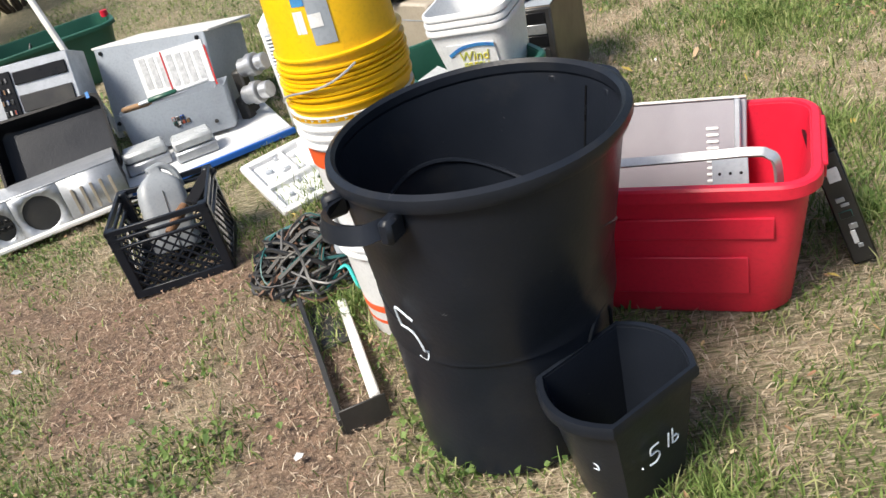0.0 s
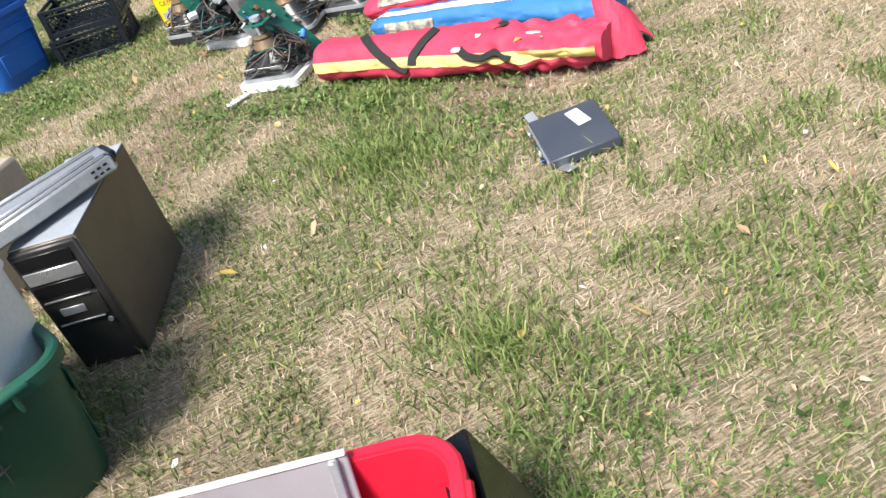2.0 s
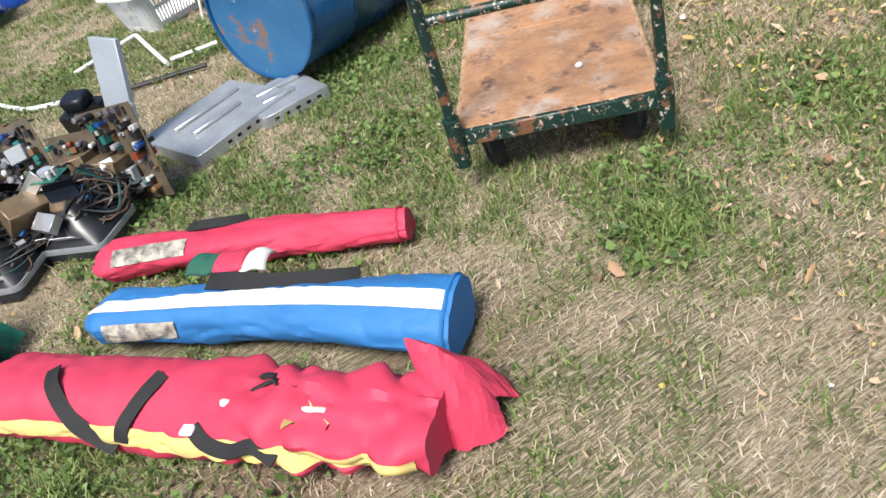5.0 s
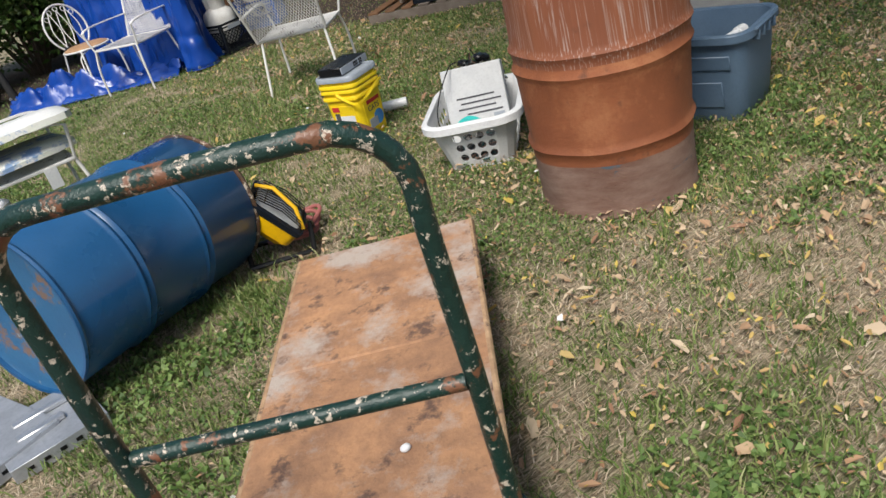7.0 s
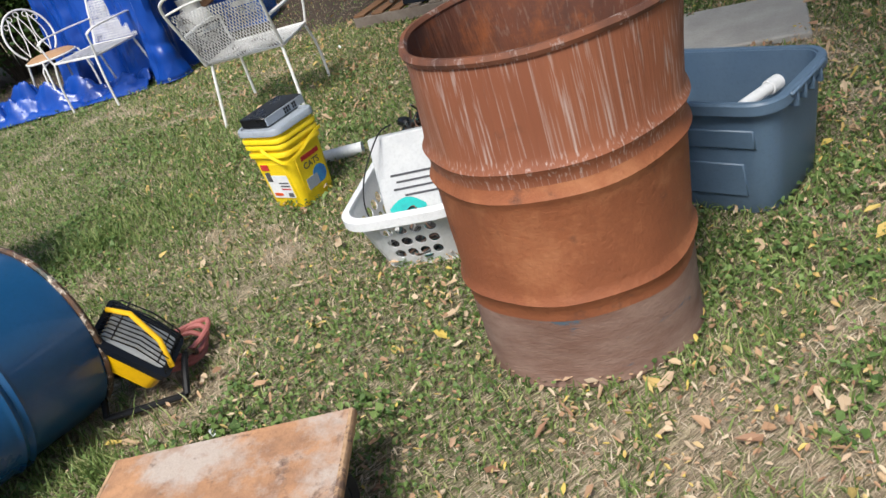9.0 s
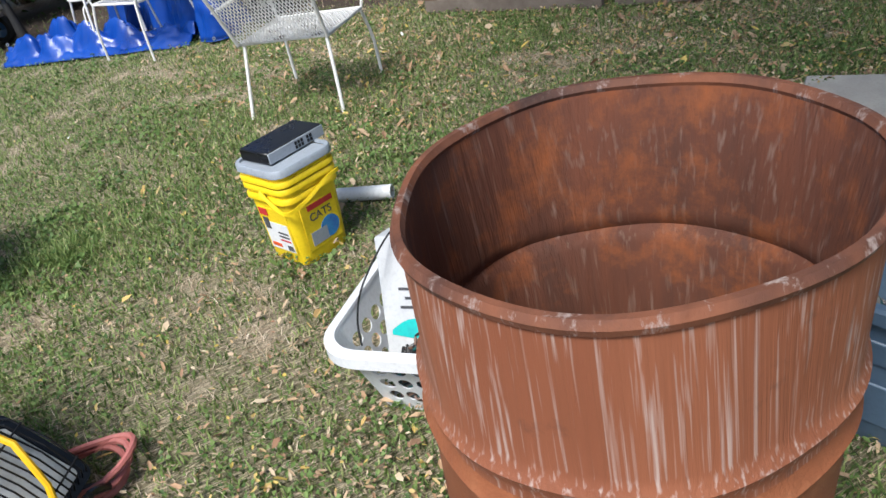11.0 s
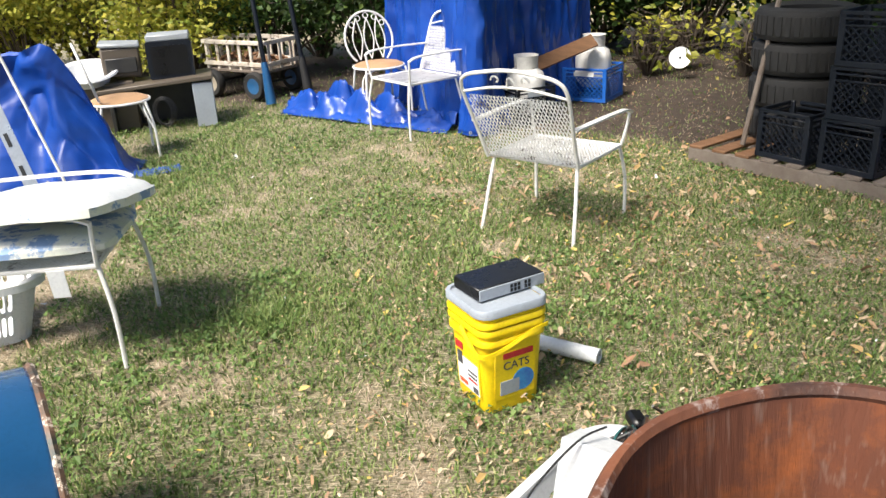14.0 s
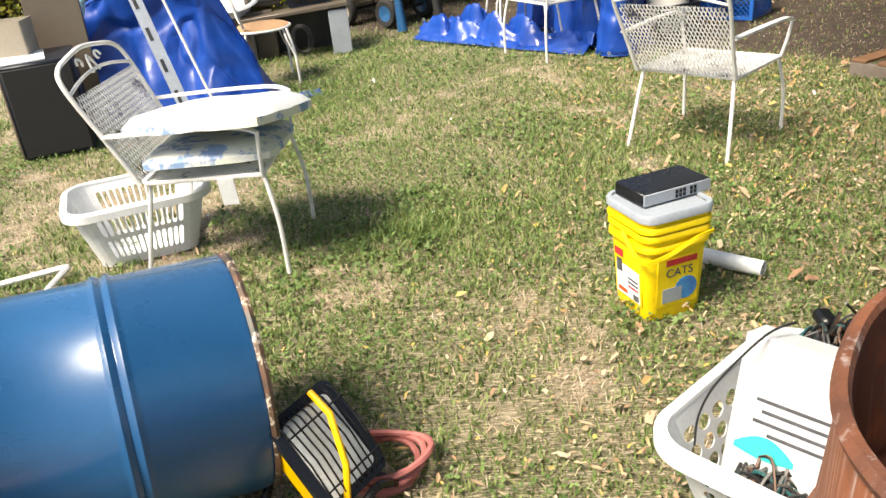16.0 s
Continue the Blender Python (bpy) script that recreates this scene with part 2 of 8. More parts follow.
PLYWOOD = surf("weathered_plywood", (0.46, 0.245, 0.125), (0.25, 0.135, 0.08), 8, 0.78, bump=1.0, fine=42, stain=(0.42, 0.35, 0.3), stain_scale=3.0, stain_at=0.49, stain_soft=0.13, stain2=((0.12, 0.07, 0.05), 11, 0.56, 0.1))
SPLINTERS = surf("splintered_plywood_edge", (0.5, 0.33, 0.19), (0.3, 0.18, 0.1), 14, 0.85, bump=1.0, fine=60, stain=(0.16, 0.1, 0.07), stain_scale=18, stain_at=0.56)
GREY_WOOD = surf("grey_pallet_wood", (0.2, 0.165, 0.135), (0.13, 0.1, 0.08), 6, 0.85, bump=0.6, fine=60, stretch=(1, 6, 1))
BROWN_WOOD = surf("brown_wood", (0.21, 0.105, 0.05), (0.15, 0.075, 0.036), 6, 0.7, bump=0.4, fine=60, stretch=(1, 6, 1))
RUBBER = surf("black_rubber", (0.011, 0.011, 0.011), (0.02, 0.019, 0.018), 9, 0.8, bump=0.3)
TARP = surf("blue_tarpaulin", (0.003, 0.038, 0.25), (0.006, 0.06, 0.34), 3, 0.33, bump=0.05, fine=120, spec=0.5)
TARP_BACK = surf("pale_tarpaulin_back", (0.3, 0.5, 0.62), (0.36, 0.55, 0.66), 4, 0.4, bump=0.05, fine=120)
for tarp_mat in (TARP, TARP_BACK):
    tn, tl = tarp_mat.node_tree.nodes, tarp_mat.node_tree.links
    place = tn.new("ShaderNodeTexCoord")
    prior = tn["Principled BSDF"].inputs["Normal"].links[0].from_socket
    for size, depth in ((2.6, 0.05), (7.0, 0.012)):
        wrinkle = tn.new("ShaderNodeTexNoise")
        wrinkle.noise_type, wrinkle.normalize = "RIDGED_MULTIFRACTAL", True
        wrinkle.inputs["Scale"].default_value, wrinkle.inputs["Detail"].default_value, wrinkle.inputs["Distortion"].default_value = size, 2.0, 0.6
        tl.new(place.outputs["Object"], wrinkle.inputs["Vector"])
        crease = tn.new("ShaderNodeBump")
        crease.inputs["Strength"].default_value, crease.inputs["Distance"].default_value = 0.8, depth
        tl.new(wrinkle.outputs["Fac"], crease.inputs["Height"])
        tl.new(prior, crease.inputs["Normal"])
        prior = crease.outputs["Normal"]
    tl.new(prior, tn["Principled BSDF"].inputs["Normal"])
CUSHION = surf("white_patterned_vinyl", (0.7, 0.7, 0.68), (0.6, 0.62, 0.62), 5, 0.45, bump=0.1, stain=(0.3, 0.4, 0.5), stain_scale=7, stain_at=0.66)
CUSHION_SIDE = surf("floral_cushion_side", (0.66, 0.68, 0.55), (0.7, 0.7, 0.68), 8, 0.6, bump=0.1, stain=(0.2, 0.3, 0.48), stain_scale=9, stain_at=0.52)
TAN_SEAT = surf("tan_seat_pad", (0.42, 0.25, 0.13), (0.34, 0.2, 0.1), 6, 0.6, bump=0.2)
JUG_GREY = surf("grey_jug_plastic", (0.32, 0.34, 0.36), (0.26, 0.28, 0.3), 4, 0.4, bump=0.04)
CLEAR = surf("cloudy_plastic", (0.5, 0.52, 0.53), (0.35, 0.37, 0.38), 12, 0.25, bump=0.3)
PINK_CORD = surf("faded_red_cord", (0.42, 0.16, 0.14), (0.34, 0.1, 0.09), 12, 0.55, bump=0.1)
CONCRETE = surf("concrete", (0.4, 0.38, 0.34), (0.32, 0.3, 0.27), 5, 0.9, bump=0.4)
BARK = surf("bark", (0.1, 0.075, 0.055), (0.06, 0.045, 0.033), 8, 0.9, bump=0.8, fine=40, stretch=(1, 1, 0.3))

# ---- geometry helpers ----


def rounded(w, d, r, n=5):
    """Points of a rounded rectangle, counter-clockwise."""
    r = min(r, w / 2 - 1e-4, d / 2 - 1e-4)
    out = []
    for cx, cy, a0 in ((w / 2 - r, d / 2 - r, 0), (r - w / 2, d / 2 - r, 90), (r - w / 2, r - d / 2, 180), (w / 2 - r, r - d / 2, 270)):
        for i in range(n + 1):
            a = radians(a0 + 90 * i / n)
            out.append((cx + r * math.cos(a), cy + r * math.sin(a)))
    return out


def loft(bm, rings, closed=True, cap0=False, cap1=False):
    vs = [[bm.verts.new(p) for p in ring] for ring in rings]
    k = len(vs[0])
    for a, b in zip(vs, vs[1:]):
        for i in range(k if closed else k - 1):
            j = (i + 1) % k
            bm.faces.new((a[i], a[j], b[j], b[i]))
    if cap0:
        bm.faces.new(vs[0][::-1])
    if cap1:
        bm.faces.new(vs[-1])
    return bm


def lathe(bm, profile, n=40, m=None, cap0=False, cap1=False):
    m = m or Matrix()
    loft(bm, [[m @ Vector((r * math.cos(2 * math.pi * i / n), r * math.sin(2 * math.pi * i / n), z)) for i in range(n)] for r, z in profile],
         True, cap0, cap1)
    return bm


def block(bm, w, d, h, m=None, bevel=0.004):
    """A box that stands on the origin of m, with bevelled edges."""
    m = m or Matrix()
    made = bmesh.ops.create_cube(bm, size=1, matrix=m @ Matrix.Translation((0, 0, h / 2)) @ Matrix.Diagonal((w, d, h, 1)))
    if bevel:
        edges = list({e for v in made["verts"] for e in v.link_edges})
        bmesh.ops.bevel(bm, geom=edges, offset=min(bevel, 0.45 * min(w, d, h)), segments=1, affect="EDGES")
    return bm


def tube(bm, pts, r, n=8, closed=False):
    pts = [Vector(p) for p in pts]
    k = len(pts)
    side = None
    rings = []
    for i, p in enumerate(pts):
        a = pts[(i - 1) % k] if (closed or i) else p
        b = pts[(i + 1) % k] if (closed or i < k - 1) else p
        d = (b - a).normalized()
        if side is None:
            side = d.orthogonal().normalized()
        side = (side - d * side.dot(d)).normalized()
        up = d.cross(side)
        rr = r[i] if isinstance(r, (list, tuple)) else r
        rings.append([p + (side * math.cos(2 * math.pi * j / n) + up * math.sin(2 * math.pi * j / n)) * rr for j in range(n)])
    if closed:
        rings.append(rings[0])
        vs = [[bm.verts.new(p) for p in ring] for ring in rings[:-1]]
        for i in range(k):
            a, b = vs[i], vs[(i + 1) % k]
            for j in range(n):
                bm.faces.new((a[j], a[(j + 1) % n], b[(j + 1) % n], b[j]))
        return bm
    return loft(bm, rings, True, True, True)


def ribbon(bm, pts, width, normal_of, thick=0.004):
    """A flat band along pts; normal_of(i) gives its face's direction."""
    rings = []
    pts = [Vector(p) for p in pts]
    for i, p in enumerate(pts):
        d = (pts[min(i + 1, len(pts) - 1)] - pts[max(i - 1, 0)]).normalized()
        nrm = Vector(normal_of(i)).normalized()
        s = d.cross(nrm).normalized() * width / 2
        rings.append([p + s, p + s + nrm * thick, p - s + nrm * thick, p - s])
    return loft(bm, rings, True, True, True)


def smooth_path(pts, per=6, closed=False):
    """A Catmull-Rom curve through pts."""
    pts = [Vector(p) for p in pts]
    k = len(pts)
    out = []
    for i in range(k if closed else k - 1):
        p = [pts[(i + j) % k] if closed else pts[min(max(i + j, 0), k - 1)] for j in (-1, 0, 1, 2)]
        for s in range(per):
            u = s / per
            out.append(0.5 * (2 * p[1] + (p[2] - p[0]) * u + (2 * p[0] - 5 * p[1] + 4 * p[2] - p[3]) * u * u
                              + (3 * p[1] - p[0] - 3 * p[2] + p[3]) * u ** 3))
    if not closed:
        out.append(pts[-1])
    return out


def mesh_of(name, bm, material, smooth=True):
    bmesh.ops.recalc_face_normals(bm, faces=bm.faces)
    me = bpy.data.meshes.new(name)
    bm.to_mesh(me)
    bm.free()
    me.materials.append(material)
    if smooth:
        me.polygons.foreach_set("use_smooth", [True] * len(me.polygons))
        me.set_sharp_from_angle(angle=radians(38))
    return me


def part(name, bm, material, parent, label="", smooth=True, m=None):
    ob = new(name, mesh_of(name, bm, material, smooth))
    ob.parent = parent
    if m is not None:
        ob.matrix_basis = m
    if label:
        ob["label"] = label
    if name in FINE:
        ob["kind"] = "stuff"
    return ob


FINE = {"component_cluster", "cable_tangle", "wiring", "mesh", "guard", "lattice_wall", "base_grid", "cord_tangle", "branchwork", "wire", "bark", "tread"}


def thing(name, label, category, m, group=""):
    ob = new(name)
    ob.empty_display_size = 0.1
    ob.matrix_basis = m
    return tagged(ob, label, category, group)


def B():
    return bmesh.new()


def strokes(bm, lines, m, r=0.004, fix=None):
    """Hand-drawn strokes in the plane x, z of m."""
    for line in lines:
        pts = [Vector((x, 0, z)) for x, z in line]
        if fix:
            pts = [fix(p) for p in pts]
        tube(bm, [m @ p for p in smooth_path(pts, 4)], r, 5)
    return bm

# ---- ground ----
rng = np.random.default_rng(7)


def value_noise(x, y, cell, seed):
    r = np.random.default_rng(seed)
    grid = r.random((97, 97))
    u, v = x / cell + 40.3, y / cell + 37.7
    i, j = np.floor(u).astype(int), np.floor(v).astype(int)
    fu, fv = u - i, v - j
    fu, fv = fu * fu * (3 - 2 * fu), fv * fv * (3 - 2 * fv)
    g = lambda a, b: grid[a % 97, b % 97]
    return (g(i, j) * (1 - fu) + g(i + 1, j) * fu) * (1 - fv) + (g(i, j + 1) * (1 - fu) + g(i + 1, j + 1) * fu) * fv


def patchy(x, y):
    shade = 0.1 * np.clip((-0.1 - x) / 0.5, 0, 1) * np.clip((y - 1.8) / 0.6, 0, 1) + 0.065 * np.clip((y - 2.9) / 1.5, 0, 1) + 0.09 * np.clip((x - 2.2) / 0.8, 0, 1) * np.clip((y - 2.6) / 1.0, 0, 1) - 0.085 * np.clip((x - 0.6) / 0.8, 0, 1) * np.clip((3.3 - y) / 0.7, 0, 1)
    return 0.3 * value_noise(x, y, 0.7, 1) + 0.34 * value_noise(x, y, 0.26, 2) + 0.36 * value_noise(x, y, 0.1, 3) + shade


def mulch_at(x, y):
    """How bare and littered with mulch the ground is: the trodden strip beside the junk, the soil under the trees."""
    edge = 0.35 * (value_noise(x, y, 0.5, 11) - 0.5)
    strip = np.clip((y + 1.2) / 0.8, 0, 1) * np.clip((x + 4.2 + edge) / 0.8, 0, 1) * np.clip((-0.42 - 0.12 * (y - 1.2) - x + edge) / 0.25, 0, 1) * np.clip((2.75 - y + edge) / 0.4, 0, 1)
    path = np.clip(1 - np.abs((x - 0.25) - 0.35 * (y - 4.6) + edge) / 0.28, 0, 1) * np.clip((y - 3.7) / 0.3, 0, 1) * np.clip((5.6 - y) / 0.3, 0, 1)
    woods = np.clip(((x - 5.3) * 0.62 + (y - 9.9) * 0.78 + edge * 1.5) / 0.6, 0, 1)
    bags = np.clip(1 - (((x - 1.75) / 0.75) ** 2 + ((y - 3.72) / 0.22) ** 2), 0, 1) * 0.8
    strip = strip * (1 - 0.75 * np.clip((value_noise(x, y, 0.32, 61) - 0.6) * 6, 0, 1) * np.clip((x + 2.4) / 0.8, 0, 1))
    return np.maximum.reduce([strip, path * 0.75, woods, bags])


def relief(x, y):
    return 0.018 * (value_noise(x, y, 0.7, 5) - 0.5) + 0.010 * (value_noise(x, y, 0.2, 6) - 0.5)


COVERED = ((-0.98, 2.9, 0.27), (-1.55, 3.42, 0.36), (2.12, 5.66, 0.22), (2.39, 5.58, 0.14), (6.42, 6.15, 0.32), (1.565, 3.12, 0.1), (4.395, 6.84, 0.1), (4.48, 5.06, 0.27),
           (-0.165, 1.41, 0.2), (0.28, 1.845, 0.2), (5.23, 5.24, 0.18), (4.52, 5.92, 0.16), (0.14, 3.365, 0.13), (-0.21, 2.82, 0.17), (1.75, 4.14, 0.12), (1.5, 4.4, 0.12), (1.97, 3.93, 0.1))


def in_view(x, y):
    """Keeps the blades to the strip of lawn beside the walk, thinner far off."""
    inside = np.minimum(np.minimum(y - 0.72 * x + 0.15, (7.6 + 2.6 * (x + 0.4) - y) * 0.36), x + 2.9)
    strip = np.clip(1.0 + inside / 0.9 + 0.5 * (value_noise(x, y, 0.5, 51) - 0.5), 0.14, 1)
    return np.clip(1.0 - 0.11 * np.maximum(y - 5.5, 0), 0.3, 1) * strip * np.all([(x - cx) ** 2 + (y - cy) ** 2 > r * r for cx, cy, r in COVERED], axis=0)


def ground_material():
    m = bpy.data.materials.new("lawn_soil")
    m.use_nodes = True
    n, l = m.node_tree.nodes, m.node_tree.links
    b = n["Principled BSDF"]
    b.inputs["Roughness"].default_value = 0.95
    co = n.new("ShaderNodeTexCoord")

    def noise_fac(scale, lo, hi):
        t = n.new("ShaderNodeTexNoise")
        t.inputs["Scale"].default_value, t.inputs["Detail"].default_value, t.inputs["Roughness"].default_value = scale, 8, 0.7
        l.new(co.outputs["Object"], t.inputs["Vector"])
        r = n.new("ShaderNodeMapRange")
        r.inputs["From Min"].default_value, r.inputs["From Max"].default_value = lo, hi
        l.new(t.outputs["Fac"], r.inputs["Value"])
        return r.outputs["Result"], t.outputs["Fac"]

    def mix(f, a, c):
        x = n.new("ShaderNodeMix")
        x.data_type = "RGBA"
        l.new(f, x.inputs["Factor"])
        for s, v in ((x.inputs["A"], a), (x.inputs["B"], c)):
            if isinstance(v, tuple):
                s.default_value = (*v, 1)
            else:
                l.new(v, s)
        return x.outputs["Result"]

    at3 = n.new("ShaderNodeAttribute")
    at3.attribute_name = "dry"
    thatch = mix(noise_fac(40, 0.38, 0.66)[0], (0.46, 0.37, 0.27), (0.27, 0.2, 0.135))
    turf = mix(at3.outputs["Fac"], mix(noise_fac(9, 0.4, 0.62)[0], (0.055, 0.075, 0.026), (0.11, 0.112, 0.05)), thatch)
    fine_fac, fine_h = noise_fac(70, 0.35, 0.7)
    turf = mix(fine_fac, turf, (0.3, 0.24, 0.155))
    for turn, tone in ((0.4, (0.6, 0.5, 0.37)), (1.5, (0.13, 0.1, 0.06)), (2.5, (0.52, 0.44, 0.29)), (0.95, (0.1, 0.12, 0.04))):
        fibre = n.new("ShaderNodeTexNoise")
        fibre.inputs["Scale"].default_value, fibre.inputs["Detail"].default_value = 26, 3
        lay = n.new("ShaderNodeMapping")
        lay.inputs["Rotation"].default_value, lay.inputs["Scale"].default_value = (0, 0, turn), (1, 8, 1)
        l.new(co.outputs["Object"], lay.inputs["Vector"])
        l.new(lay.outputs["Vector"], fibre.inputs["Vector"])
        strand = n.new("ShaderNodeMapRange")
        strand.inputs["From Min"].default_value, strand.inputs["From Max"].default_value, strand.inputs["To Max"].default_value = 0.54, 0.62, 0.75
        l.new(fibre.outputs["Fac"], strand.inputs["Value"])
        turf = mix(strand.outputs["Result"], turf, tone)
    soil = mix(noise_fac(28, 0.38, 0.62)[0], (0.26, 0.17, 0.115), (0.1, 0.066, 0.047))
    soil = mix(noise_fac(90, 0.52, 0.62)[0], soil, (0.4, 0.29, 0.21))
    # brown humus, darkened further so its colour carries the woods' shade
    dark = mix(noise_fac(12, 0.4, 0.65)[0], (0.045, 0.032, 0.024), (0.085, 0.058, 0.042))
    at = n.new("ShaderNodeAttribute")
    at.attribute_name = "bare"
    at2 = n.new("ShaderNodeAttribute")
    at2.attribute_name = "shaded_wood_soil"
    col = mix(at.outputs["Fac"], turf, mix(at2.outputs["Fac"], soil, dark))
    l.new(col, b.inputs["Base Color"])
    bp = n.new("ShaderNodeBump")
    bp.inputs["Strength"].default_value, bp.inputs["Distance"].default_value = 0.9, 0.02
    l.new(fine_h, bp.inputs["Height"])
    l.new(bp.outputs["Normal"], b.inputs["Normal"])
    return m


def axis_steps(lo, hi, step, reach):
    inner = np.arange(lo, hi + step / 2, step)
    out = [d for d in (1, 3, 8, 20, 60, 200, 800, 3000) if d <= reach]
    return np.concatenate([[lo - d for d in out[::-1]], inner, [hi + d for d in out]])


gx, gy = axis_steps(-5, 11, 0.07, 3000), axis_steps(-2, 16, 0.07, 3000)
GX, GY = np.meshgrid(gx, gy)
near = (GX >= -5) & (GX <= 11) & (GY >= -2) & (GY <= 16)
GZ = np.where(near, relief(GX, GY) - 0.012, -0.02)
verts = np.stack([GX.ravel(), GY.ravel(), GZ.ravel()], 1)
nx, ny = len(gx), len(gy)
ii, jj = np.meshgrid(np.arange(nx - 1), np.arange(ny - 1))
q = (jj * nx + ii).ravel()
faces = np.stack([q, q + 1, q + nx + 1, q + nx], 1)


def fast_mesh(name, verts, faces, material, smooth=True):
    """A mesh from arrays; faces all have the same number of corners."""
    me = bpy.data.meshes.new(name)
    k = faces.shape[1]
    me.vertices.add(len(verts))
    me.vertices.foreach_set("co", np.ascontiguousarray(verts, np.float32).ravel())
    me.loops.add(faces.size)
    me.loops.foreach_set("vertex_index", np.ascontiguousarray(faces, np.int32).ravel())
    me.polygons.add(len(faces))
    me.polygons.foreach_set("loop_start", np.arange(0, faces.size, k, dtype=np.int32))
    me.polygons.foreach_set("use_smooth", np.full(len(faces), smooth))
    me.update(calc_edges=True)
    me.materials.append(material)
    return me


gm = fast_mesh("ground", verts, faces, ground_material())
# the third mask is where woodland shade is put into the soil colour
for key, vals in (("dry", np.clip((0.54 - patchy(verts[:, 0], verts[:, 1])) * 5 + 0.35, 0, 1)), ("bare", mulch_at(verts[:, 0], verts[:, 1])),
                  ("shaded_wood_soil", np.clip((verts[:, 0] * 0.5 + verts[:, 1] - 11) / 1.5, 0, 1))):
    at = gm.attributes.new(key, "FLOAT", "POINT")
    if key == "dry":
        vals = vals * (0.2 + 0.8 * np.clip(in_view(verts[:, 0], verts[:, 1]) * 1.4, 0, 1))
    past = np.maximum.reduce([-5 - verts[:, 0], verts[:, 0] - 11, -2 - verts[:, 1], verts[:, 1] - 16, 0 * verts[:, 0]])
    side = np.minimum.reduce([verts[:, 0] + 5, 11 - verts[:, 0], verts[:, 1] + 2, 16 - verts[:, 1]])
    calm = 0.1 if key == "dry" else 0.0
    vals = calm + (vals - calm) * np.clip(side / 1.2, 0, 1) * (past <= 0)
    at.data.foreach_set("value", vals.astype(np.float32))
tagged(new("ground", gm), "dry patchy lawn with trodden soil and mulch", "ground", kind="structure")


def blade_material(name, colours, rough=0.55, trans=0.25):
    m = bpy.data.materials.new(name)
    m.use_nodes = True
    n, l = m.node_tree.nodes, m.node_tree.links
    b = n["Principled BSDF"]
    b.inputs["Roughness"].default_value = rough
    b.inputs["Specular IOR Level"].default_value = 0.3
    geo = n.new("ShaderNodeNewGeometry")
    cr = n.new("ShaderNodeValToRGB")
    while len(cr.color_ramp.elements) < len(colours):
        cr.color_ramp.elements.new(0.5)
    for i, c in enumerate(colours):
        cr.color_ramp.elements[i].position = i / (len(colours) - 1)
        cr.color_ramp.elements[i].color = (*c, 1)
    l.new(geo.outputs["Random Per Island"], cr.inputs["Fac"])
    l.new(cr.outputs["Color"], b.inputs["Base Color"])
    tr = n.new("ShaderNodeBsdfTranslucent")
    l.new(cr.outputs["Color"], tr.inputs["Color"])
    mx = n.new("ShaderNodeMixShader")
    mx.inputs["Fac"].default_value = trans
    l.new(b.outputs["BSDF"], mx.inputs[1])
    l.new(tr.outputs["BSDF"], mx.inputs[2])
    l.new(mx.outputs["Shader"], n["Material Output"].inputs["Surface"])
    return m


GRASS_GREEN = blade_material("grass_green", [(0.062, 0.105, 0.026), (0.115, 0.182, 0.046), (0.185, 0.265, 0.075), (0.26, 0.33, 0.11), (0.42, 0.42, 0.2)])
GRASS_DRY = blade_material("grass_dry", [(0.42, 0.32, 0.21), (0.58, 0.47, 0.34), (0.66, 0.56, 0.43), (0.32, 0.23, 0.155), (0.72, 0.64, 0.51)])
CLOVER = blade_material("clover_green", [(0.05, 0.095, 0.025), (0.09, 0.155, 0.04), (0.145, 0.22, 0.06), (0.2, 0.285, 0.09)])
LITTER = blade_material("fallen_leaf", [(0.46, 0.3, 0.18), (0.36, 0.21, 0.12), (0.55, 0.42, 0.28), (0.28, 0.15, 0.09), (0.48, 0.33, 0.2), (0.6, 0.5, 0.36), (0.4, 0.24, 0.14), (0.58, 0.44, 0.1), (0.5, 0.36, 0.24)], 0.7, 0.15)
MULCH = blade_material("mulch_chip", [(0.31, 0.18, 0.12), (0.42, 0.29, 0.21), (0.13, 0.08, 0.058), (0.52, 0.41, 0.32), (0.2, 0.125, 0.09), (0.36, 0.23, 0.16)], 0.85, 0.0)


def scatter(count, box, keep):
    """Random places in box (x0, y0, x1, y1), kept with the chance that keep(x, y) gives."""
    x = rng.uniform(box[0], box[2], count)
    y = rng.uniform(box[1], box[3], count)
    ok = rng.random(count) < keep(x, y)
    return x[ok], y[ok]


def blades(name, label, material, x, y, h, w, lean, category="grass"):
    """Bent blades: a quad and a tip each."""
    k = len(x)
    a = rng.uniform(0, 2 * math.pi, k)
    f = rng.uniform(0, 2 * math.pi, k)
    z = relief(x, y) - 0.014
    base = np.stack([x, y, z], 1)
    side = np.stack([np.cos(a), np.sin(a), np.zeros(k)], 1) * (w / 2)[:, None]
    away = np.stack([np.cos(f), np.sin(f), np.zeros(k)], 1)
    up = np.array([0, 0, 1.0])
    mid = base + away * (h * lean * 0.35)[:, None] + up * (h * 0.55 * np.sqrt(np.clip(1 - lean ** 2 * 0.5, 0.05, 1)))[:, None]
    tip = base + away * (h * lean)[:, None] + up * (h * np.sqrt(np.clip(1 - lean ** 2, 0.015, 1)))[:, None]
    v = np.stack([base - side, base + side, mid + side * 0.8, mid - side * 0.8, tip], 1).reshape(-1, 3)
    o = (np.arange(k) * 5)[:, None]
    f3 = np.concatenate([o + [0, 1, 2], o + [0, 2, 3], o + [3, 2, 4]], 1).reshape(-1, 3)
    return tagged(new(name, fast_mesh(name, v, f3, material, False)), label, category, kind="stuff")


